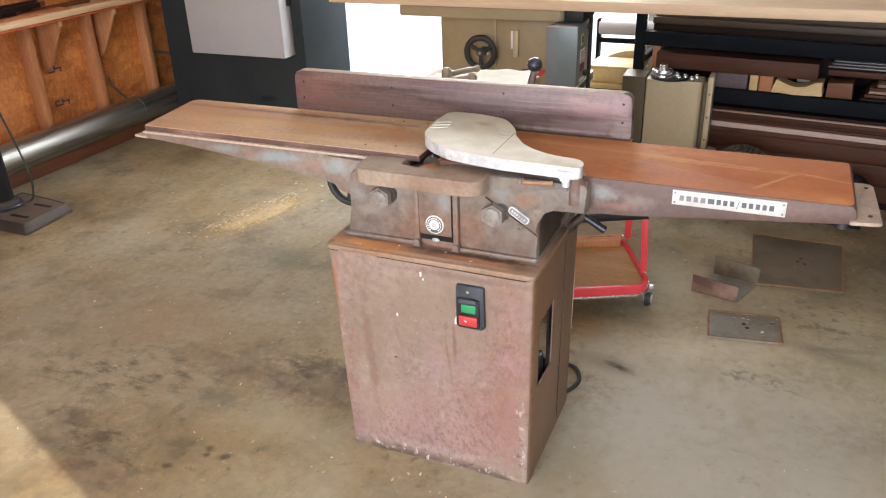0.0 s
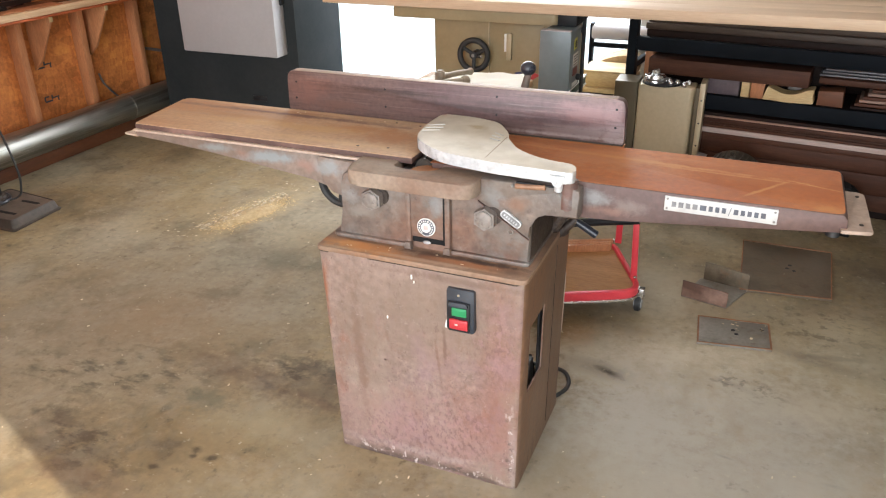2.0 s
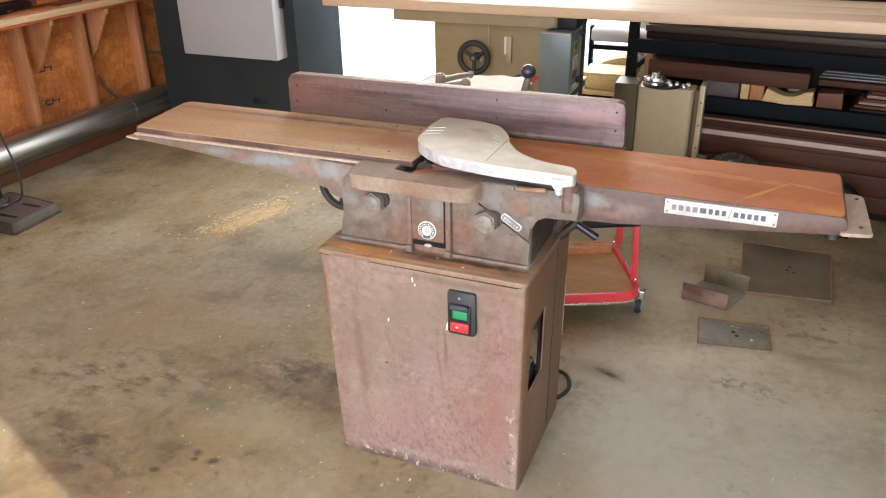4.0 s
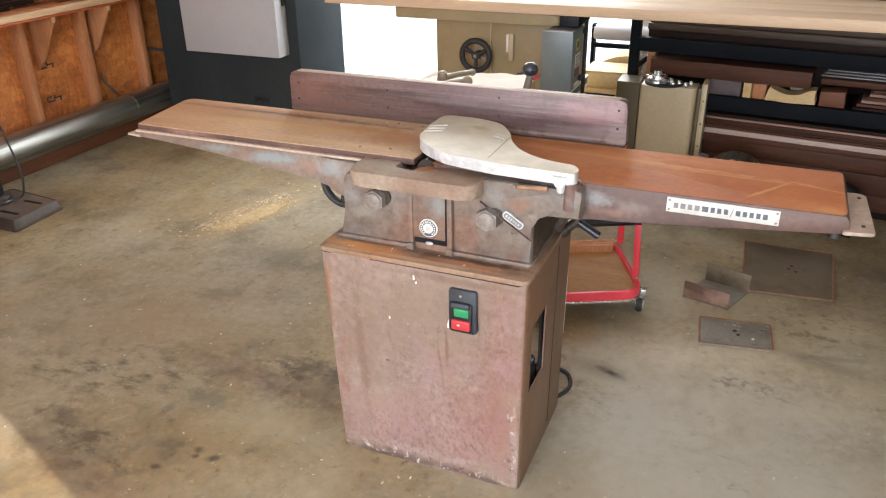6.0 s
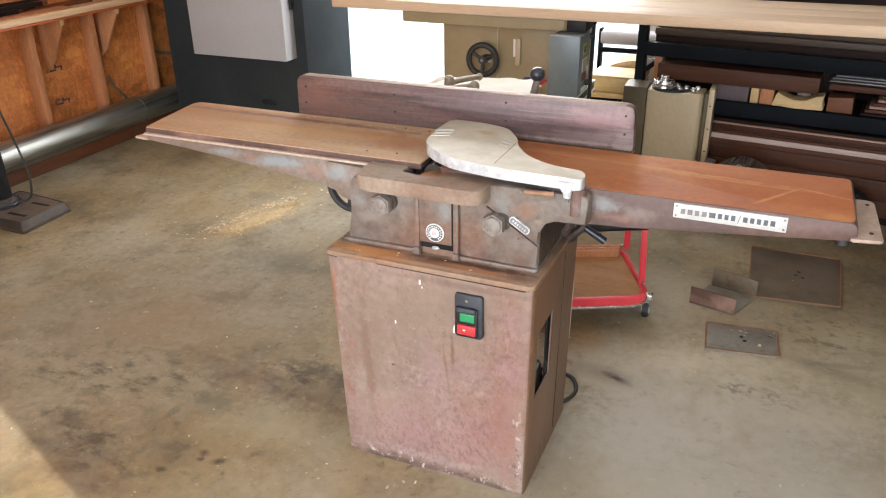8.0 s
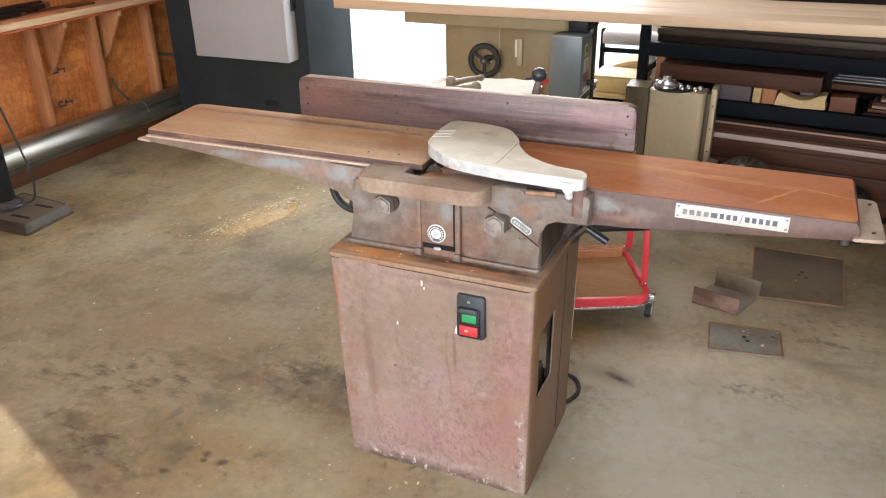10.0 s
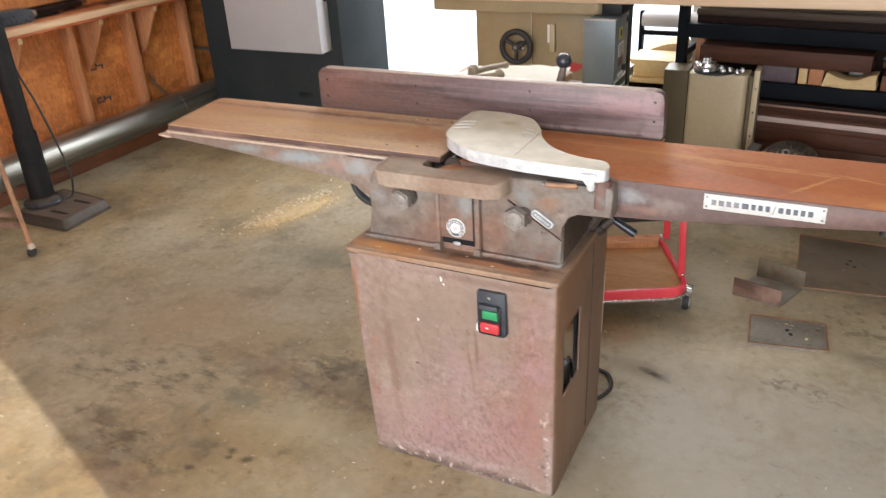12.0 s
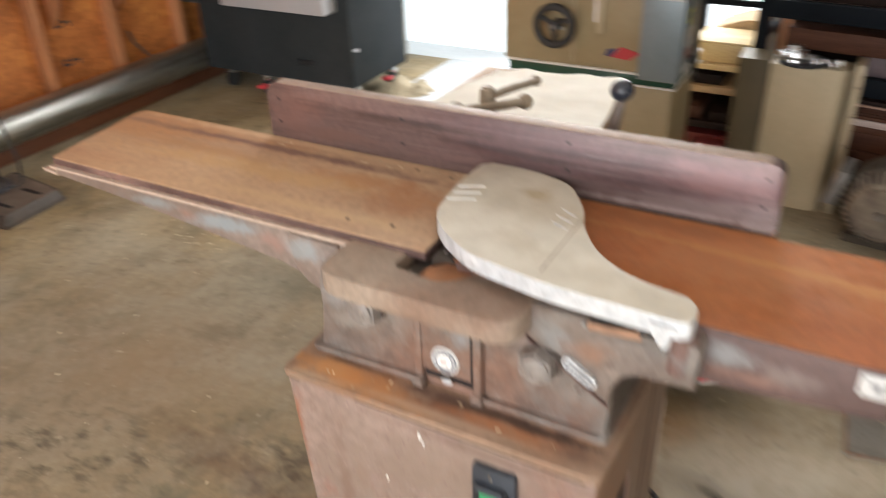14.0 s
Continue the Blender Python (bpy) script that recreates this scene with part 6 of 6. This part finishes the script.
offcut(rounded([(0.755, 0.466, 0.01), (0.815, 0.466, 0.01), (0.81, 0.488, 0.015), (0.765, 0.488, 0.015)]), 2.205, 2.26, M_STEELGREY, "small grey metal piece on the rack")
# the whole rack stands slightly askew to the bench
swing = Matrix.Translation((0.045, 2.12, 0)) @ pose(0, 0, 0, 0, 0, -6.5) @ Matrix.Translation((-0.045, -2.12, 0))
for ob in on_rack:
    ob.matrix_basis = swing @ ob.matrix_basis

# crate of wood between saw and rack
crate = thing("wood_crate", "wooden crate with dark shelves of offcuts beside the rack", "crate")
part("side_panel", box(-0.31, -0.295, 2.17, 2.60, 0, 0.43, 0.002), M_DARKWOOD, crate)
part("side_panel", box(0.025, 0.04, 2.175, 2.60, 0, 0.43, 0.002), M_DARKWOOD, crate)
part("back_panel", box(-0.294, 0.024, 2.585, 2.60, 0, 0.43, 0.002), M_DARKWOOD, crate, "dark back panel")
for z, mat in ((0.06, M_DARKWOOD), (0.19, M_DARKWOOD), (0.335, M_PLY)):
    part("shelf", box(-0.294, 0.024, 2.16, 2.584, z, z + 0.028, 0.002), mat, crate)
part("top", box(-0.312, 0.042, 2.15, 2.602, 0.431, 0.452, 0.002), M_PALEWOOD, crate)
arch = [(-0.19, 0.453), (0.045, 0.453), (0.05, 0.53), (0.035, 0.562), (0.0, 0.568), (-0.05, 0.562), (-0.11, 0.543), (-0.16, 0.515), (-0.19, 0.485)]
sack = part("sack", slab(rounded([(x, z, 0.02) for x, z in arch]), 2.40, 2.58, "y", 0.03, 4), M_SACK)
tagged(sack, "rounded tan sack lying on the wooden crate", "sack")
pb_ = thing("wooden_box", "pale bare wooden box on top of the crate", "box")
part("box_body", box(-0.172, 0.043, 2.18, 2.38, 0.453, 0.522, 0.004), M_PALEWOOD, pb_)
part("box_lid", box(-0.175, 0.046, 2.176, 2.384, 0.5225, 0.534, 0.003), M_PALEWOOD, pb_)
for x0, x1, z0, h, mat in ((-0.25, -0.05, 0.364, 0.04, M_DARKWOOD), (-0.27, -0.12, 0.219, 0.05, M_REDWOOD), (-0.09, 0.01, 0.219, 0.035, M_DARKWOOD), (-0.26, 0.0, 0.089, 0.07, M_REDDARK)):
    tagged(part("offcut", box(x0, x1, 2.18, 2.5, z0, z0 + h, 0.003), mat), "short offcut of wood on a crate shelf", "offcut", "offcuts in the crate")
bin_ = thing("floor_bin", "dark open bin on the floor between saw and pedestal", "bin")
part("bin_body", box(-0.10, 0.01, 1.80, 2.12, 0.0, 0.16, 0.006), M_DARKWOOD, bin_)
part("rim", box(-0.104, 0.014, 1.796, 2.124, 0.16, 0.172, 0.003), M_REDDARK, bin_, "dark red rim")
rail = thing("roller_rail", "grey roller and black rail on posts in the doorway", "rail")
part("rail", box(-0.285, 0.03, 2.88, 2.905, 0.50, 0.525, 0.003), M_DARKSTEEL, rail)
part("roller", cyl((-0.285, 2.90, 0.585), (0.03, 2.90, 0.585), 0.042, n=20), M_LIGHTGREY, rail, "light grey roller")
for x in (-0.30, 0.03):
    part("post", box(x, x + 0.02, 2.875, 2.93, 0, 0.63, 0.003), M_DARKSTEEL, rail)

# ---- tan steel stand with the chrome mechanism ----
tow = thing("steel_pedestal", "tan sheet steel pedestal with bright metal fittings on top", "pedestal")
pb = part("front_panel", slab(rounded([(0.133, 1.985, 0.012), (0.382, 1.985, 0.03), (0.382, 2.10, 0.005), (0.133, 2.10, 0.005)]), 0.0, 0.532, "z", 0.003), M_TANLIGHT, tow)
part("side_panel", slab([(1.99, 0), (2.108, 0), (2.108, 0.545), (1.99, 0.54)], 0.025, 0.131, "x", 0.003), M_TANDARK, tow, "darker tan side panel")
part("edge_strip", box(0.403, 0.427, 1.99, 2.10, 0.0, 0.556, 0.002), M_TANLIGHT, tow, "pale edge strip with holes")
for i in range(5):
    part("strip_hole", cyl((0.415, 1.9885, 0.06 + i * 0.105), (0.415, 1.992, 0.06 + i * 0.105), 0.004, n=8), M_BLACK, tow)
for i in range(16):
    part("rack_tooth", box(0.018, 0.034, 2.03, 2.10, 0.10 + i * 0.019, 0.112 + i * 0.019, 0.001), M_TANLIGHT, tow)
part("edge_channel", box(0.384, 0.402, 2.005, 2.09, 0.0, 0.53, 0.002), M_TANDARK, tow, "dark channel beside the edge strip")
top_z = 0.5325
part("black_ring", cyl((0.232, 2.045, top_z), (0.232, 2.045, top_z + 0.008), 0.088, n=32, bev=0.002), M_BLACK, tow, "black ring plate")
mech = part("chrome_dial", cyl((0.20, 2.04, top_z + 0.008), (0.20, 2.04, top_z + 0.038), 0.052, 0.044, n=24, bev=0.003), M_CHROME, tow, "bright chrome dial")
part("dial_rim", ring((0.20, 2.04, top_z + 0.022), 0.050, 0.004, "z", 28, 8), M_STEELGREY, mech, "grey knurled rim")
part("dial_cap", cyl((0.20, 2.04, top_z + 0.038), (0.20, 2.04, top_z + 0.059), 0.02, n=16, bev=0.003), M_CHROME, mech)
part("clamp_block", box(0.152, 0.182, 2.0, 2.03, top_z + 0.008, top_z + 0.043, 0.004), M_CHROME, mech)
part("clamp_screw", cyl((0.215, 2.0, top_z + 0.012), (0.248, 1.985, top_z + 0.030), 0.007, n=12, bev=0.001), M_STEELGREY, mech)
for x, y in ((0.272, 2.01), (0.299, 2.03), (0.257, 2.06), (0.332, 2.0), (0.349, 2.04)):
    part("bolt", ball((x, y, top_z + 0.008), 0.013, (1, 1, 1.3), 12), M_CHROME, tow, "bright round bolt head")

# ---- motors on the floor ----
def motor(x, y, r, length, mat, label, fins=18):
    th = thing("electric_motor", label, "motor", (x, y, 0), -8, "motors on the floor")
    shell = part("shell", cyl((0, 0, r + 0.025), (0, length, r + 0.025), r, n=36, bev=0.006), mat, th)
    z = r + 0.025
    part("end_bell", cyl((0, -0.045, z), (0, 0.0, z), r * 0.60, r * 0.95, n=36, bev=0.003), M_DARKIRON, th)
    for i in range(34):
        a = 2 * math.pi * i / 34
        c, s = math.cos(a), math.sin(a)
        part("vent_rib", cyl((c * r * 0.62, -0.045, z + s * r * 0.62), (c * r * 0.95, 0.0, z + s * r * 0.95), 0.0050, n=6), M_MOTORFACE if r > 0.12 else mat, th)
    part("hub", cyl((0, -0.058, z), (0, -0.04, z), r * (0.66 if r > 0.1 else 0.5), r * (0.80 if r > 0.1 else 0.66), n=28, bev=0.008), M_MOTORFACE if r > 0.12 else mat, th)
    part("shaft_end", cyl((0, -0.085, z), (0, -0.055, z), 0.011, n=14, bev=0.002), M_STEELGREY, th)
    part("end_screw", ring((0, -0.012, z + r * 0.93), 0.012, 0.0042, "y", 16, 6), M_BOLT if r > 0.12 else mat, th)
    for i in range(fins):
        a = math.pi * (i + 0.5) / fins
        c, s = math.cos(a), math.sin(a)
        part("fin", cyl((c * r * 1.0, 0.02, r + 0.025 + s * r * 1.0), (c * r, length - 0.02, r + 0.025 + s * r), 0.0045, n=6), mat, th)
    part("lifting_eye", ring((0, length * 0.35, 2 * r + 0.034), 0.010, 0.0035, "y", 16, 6), mat, th)
    part("foot", box(-r * 0.8, r * 0.8, 0.02, length - 0.02, 0, 0.03, 0.003), mat, th)
    return th


m1 = motor(0.582, 1.77, 0.137, 0.13, M_MOTORGREY, "grey-brown finned electric motor lying on the floor before the rack")
part("terminal_box", slab([(-0.19, 0.15), (-0.148, 0.15), (-0.118, 0.272), (-0.156, 0.278)], -0.04, 0.10, "y", 0.006), M_STEELGREY, m1, "grey terminal box")
motor(0.787, 1.80, 0.105, 0.09, M_SOOTED, "black electric motor lying on the floor before the rack", 12)
m3 = motor(1.012, 1.79, 0.102, 0.08, M_SOOTED, "small black electric motor with a pale pulley on the floor", 10)
part("pulley", cyl((0, -0.078, 0.127), (0, -0.056, 0.127), 0.060, n=28, bev=0.005), M_BOLT, m3, "pale steel pulley")

# ---- red cart ----
cart = thing("shop_cart", "low red tubular steel cart with a plywood deck on casters", "cart")
def band(points, width, z0, z1):
    """A closed flat bar that runs round an outline."""
    bm = bmesh.new()
    pts = [Vector(p) for p in points]
    rings = []
    for i, p in enumerate(pts):
        d = (pts[(i + 1) % len(pts)] - pts[i - 1]).normalized()
        n = Vector((-d.y, d.x)) * width / 2
        e = width * 0.22
        k = 1 - 2 * e / width
        rings.append([bm.verts.new((*(p + n * s), z)) for s, z in ((-k, z0), (-1, z0 + e), (-1, z1 - e), (-k, z1), (k, z1), (1, z1 - e), (1, z0 + e), (k, z0))])
    for a, b in zip(rings, rings[1:] + rings[:1]):
        for q in range(8):
            bm.faces.new((a[q], a[(q + 1) % 8], b[(q + 1) % 8], b[q]))
    return bm


corners = [(-0.083, 0.578, 0.03), (0.385, 0.805, 0.075), (0.222, 1.148, 0.05), (-0.246, 0.921, 0.03)]
loop = rounded(corners, 6)
part("frame", band(loop, 0.020, 0.088, 0.121), M_RED, cart, "glossy red flat bar frame")
part("under_lip", band(loop, 0.026, 0.082, 0.0878), M_CHROME, cart, "thin bright lower edge")
deck = rounded([(0.0695 + (x - 0.0695) * 0.965, 0.863 + (y - 0.863) * 0.955, r * 0.9) for x, y, r in corners])
part("deck", slab(deck, 0.095, 0.110, "z"), M_PLYDARK, cart, "brown plywood deck")
for k in range(3):
    part("rear_strip", slab([(-0.12, 0.932 + 0.017 * k), (0.222, 1.085 + 0.017 * k), (0.222, 1.100 + 0.017 * k), (-0.12, 0.947 + 0.017 * k)], 0.110, 0.138 + 0.003 * k, "z", 0.002), M_STUD, cart, "orange wooden strip")
part("post", slab([(0.337, 0.121), (0.359, 0.121), (0.349, 0.345), (0.328, 0.345)], 0.868, 0.880, "y", 0.003), M_RED, cart)
part("post", box(0.228, 0.252, 1.142, 1.154, 0.121, 0.36, 0.003), M_RED, cart)
for x, y in ((0.353, 0.866), (0.224, 1.140)):
    part("bolt", ball((x, y, 0.132), 0.006, (1, 1, 1), 10), M_CHROME, cart)
part("handle_bar", tube(curve([(0.0, 0.862, 0.268), (0.09, 0.866, 0.295), (0.22, 0.872, 0.322), (0.348, 0.876, 0.345)]), 0.0145, 12), M_BLACK, cart, "black padded bar")
part("rear_bar", tube([(0.24, 1.15, 0.362), (0.08, 1.15, 0.30)], 0.012, 10), M_BLACK, cart, "black bar")
for x, y in ((0.372, 0.872), (-0.06, 0.63), (-0.205, 0.905), (0.205, 1.10)):
    ca = part("caster", cyl((x - 0.011, y, 0.031), (x + 0.011, y, 0.031), 0.031, n=20, bev=0.004), M_RUBBER, cart)
    part("hub", cyl((x - 0.0135, y, 0.031), (x + 0.0135, y, 0.031), 0.0195, n=18), M_LIGHTGREY, ca)
    part("fork", box(x - 0.018, x + 0.018, y - 0.012, y + 0.018, 0.05, 0.09, 0.003), M_CHROME, ca, "bright caster fork")

# ---- loose steel on the floor ----
def plate_thing(corners, h, label, holes, sheet):
    th = thing("steel_plate", label, "steel plate", group="plates on the floor")
    part("sheet", slab(corners, 0.0, h, "z", 0.001), sheet, th)
    mid = sum((Vector(c) for c in corners), Vector((0, 0))) / 4
    inner = [mid + (Vector(c) - mid) * (1 - 0.007 / (Vector(c) - mid).length) for c in corners]
    for i in range(4):
        j = (i + 1) % 4
        part("rusted_rim", slab([corners[i], corners[j], inner[j], inner[i]], h, h + 0.002, "z"), M_PLATERIM, th, "brown rusted rim")
    for x, y in holes:
        part("hole", cyl((x, y, h - 0.001), (x, y, h + 0.0008), 0.007, n=12), M_BLACK, th)
    return th


plate_thing([(0.700, 1.147), (1.016, 1.184), (1.026, 1.602), (0.684, 1.605)], 0.008, "large square rusty brown steel plate lying on the floor", [(0.86, 1.39), (0.885, 1.375), (0.87, 1.42)], M_RUSTPLATE)
plate_thing([(0.594, 0.719), (0.828, 0.756), (0.812, 0.923), (0.578, 0.897)], 0.008, "small rusty grey steel plate lying on the floor", [(0.70, 0.838), (0.712, 0.815), (0.79, 0.87)], M_GREYPLATE)
rng = random.Random(31)
crumbs = [(0.70 + rng.gauss(0, 0.03), 0.84 + rng.gauss(0, 0.03), 0.0085) for i in range(4)] + [(0.795 + rng.gauss(0, 0.006), 0.88 + rng.gauss(0, 0.015), 0.0105) for i in range(3)]
tagged(part("wood_chips", flakes(rng, crumbs, 0.0035), M_CHIP), "pale wood chips lying on a rusty steel plate", "wood chips", kind="stuff")
brk = thing("steel_bracket", "rusty bent steel angle bracket lying on the floor", "bracket", (0.504, 1.031, 0), -13.3)
part("front_flange", slab([(0.0, 0.0), (0.165, 0.0), (0.165, 0.062), (0.0, 0.066)], 0.0, 0.006, "y", 0.001), M_FLANGE, brk, "red-brown rusted flange")
part("web", slab([(0.0, 0.0), (0.165, 0.0), (0.19, 0.17), (0.015, 0.17)], 0.0, 0.006, "z", 0.001), M_GREYPLATE, brk)
part("rear_flange", slab([(0.025, 0.0), (0.19, 0.0), (0.19, 0.07), (0.025, 0.078)], 0.168, 0.174, "y", 0.001), M_RUSTPLATE, brk)

# ---- drill press, stock stand and green machine at the sides ----
dp = thing("drill_press", "dark drill press with a cast base plate and a steel column", "drill press")
def flared(outline, steps):
    """A low casting whose sides step inwards as they rise: shares of the plan and heights."""
    bm = bmesh.new()
    cx, cy = sum(p[0] for p in outline) / len(outline), sum(p[1] for p in outline) / len(outline)
    loops = [[bm.verts.new((cx + (p[0] - cx) * k, cy + (p[1] - cy) * k, z)) for p in outline] for k, z in steps]
    for lo, hi in zip(loops, loops[1:]):
        for i in range(len(outline)):
            j = (i + 1) % len(outline)
            bm.faces.new((lo[i], lo[j], hi[j], hi[i]))
    bm.faces.new(loops[-1])
    bm.faces.new(list(reversed(loops[0])))
    bmesh.ops.recalc_face_normals(bm, faces=bm.faces)
    return bm


foot = rounded([(-2.655, 0.560, 0.03), (-2.308, 0.560, 0.016), (-2.326, 0.850, 0.016), (-2.70, 0.890, 0.03)])
part("base_plate", flared(foot, ((1.0, 0.0), (1.0, 0.006), (0.955, 0.010), (0.90, 0.043), (0.885, 0.047), (0.86, 0.047), (0.845, 0.0445))), M_IRONBASE, dp, "dark cast iron base with slots and sloped sides")
part("panel", flared(foot, ((0.842, 0.0445), (0.835, 0.0462))), M_BASETOP, dp, "brown dusty top panel")
for y in (0.632, 0.764):
    part("slot", slab(rounded([(-2.485, y, 0.006), (-2.375, y, 0.006), (-2.375, y + 0.018, 0.006), (-2.485, y + 0.018, 0.006)]), 0.0458, 0.0470, "z"), M_SOOTED, dp)
part("collar", cyl((-2.60, 0.70, 0.0455), (-2.60, 0.70, 0.085), 0.088, 0.066, n=28, bev=0.006), M_DARKIRON, dp)
part("collar_ring", ring((-2.60, 0.70, 0.060), 0.083, 0.009, "z", 32, 8), M_BLUEBLACK, dp, "raised black ring round the column foot")
part("sleeve", cyl((-2.60, 0.70, 0.085), (-2.60, 0.70, 0.40), 0.055, 0.052, n=28, bev=0.004), M_SOOTED, dp, "black column sleeve")
part("column", cyl((-2.60, 0.70, 0.395), (-2.60, 0.70, 1.45), 0.044, n=28), M_SOOTED, dp)
part("cable", tube(curve([(-2.63, 0.755, 0.95), (-2.625, 0.762, 0.70), (-2.55, 0.772, 0.50), (-2.475, 0.78, 0.23), (-2.468, 0.775, 0.12), (-2.50, 0.765, 0.062), (-2.56, 0.68, 0.062), (-2.60, 0.60, 0.062)]), 0.005, 8), M_RUBBER, dp, "black hanging cable")

st = thing("stock_stand", "rusty angle-iron stand on casters at the wall side", "stand")
part("leg", tube([(-2.243, 0.334, 0.055), (-2.285, 0.34, 0.40), (-2.32, 0.33, 0.62)], 0.011, 6), M_PLATERIM, st)
part("leg", tube([(-2.72, 0.30, 0.06), (-2.62, 0.31, 0.62)], 0.016, 6), M_FLANGE, st)
part("leg", tube([(-2.262, -0.05, 0.06), (-2.40, -0.03, 0.62)], 0.016, 6), M_FLANGE, st)
part("leg", tube([(-2.72, -0.05, 0.06), (-2.62, -0.03, 0.62)], 0.016, 6), M_FLANGE, st)
part("cross_bar", tube([(-2.255, 0.34, 0.135), (-2.70, 0.30, 0.095)], 0.013, 6), M_FLANGE, st)
part("cross_bar", tube([(-2.26, 0.34, 0.185), (-2.68, 0.30, 0.150)], 0.013, 6), M_FLANGE, st)
part("top", box(-2.66, -2.30, -0.06, 0.36, 0.615, 0.64, 0.004), M_STEELGREY, st)
for x, y in ((-2.240, 0.330), (-2.72, 0.30), (-2.262, -0.05), (-2.72, -0.05)):
    ca = part("caster", cyl((x - 0.009, y, 0.021), (x + 0.009, y, 0.021), 0.021, n=18, bev=0.004), M_RUBBER, st, "dark worn caster")
    part("fork", cyl((x, y + 0.004, 0.036), (x, y + 0.004, 0.060), 0.017, 0.011, n=14, bev=0.003), M_EDGE, ca, "pale caster fork")

grn = thing("green_machine_base", "dark green enamelled steel machine base with a trailing cord", "machine base")
part("body", box(1.245, 1.80, 0.56, 1.12, 0.0, 0.46, 0.02, 3), M_GREEN, grn)
part("plinth", box(1.235, 1.81, 0.55, 1.13, 0.0, 0.05, 0.004), M_GREEN, grn)
part("cord", tube(curve([(1.245, 1.06, 0.42), (1.20, 1.09, 0.25), (1.19, 1.09, 0.12), (1.195, 1.07, 0.01), (1.21, 1.15, 0.01), (1.28, 1.25, 0.01)]), 0.006, 8), M_RUBBER, grn, "black cord")
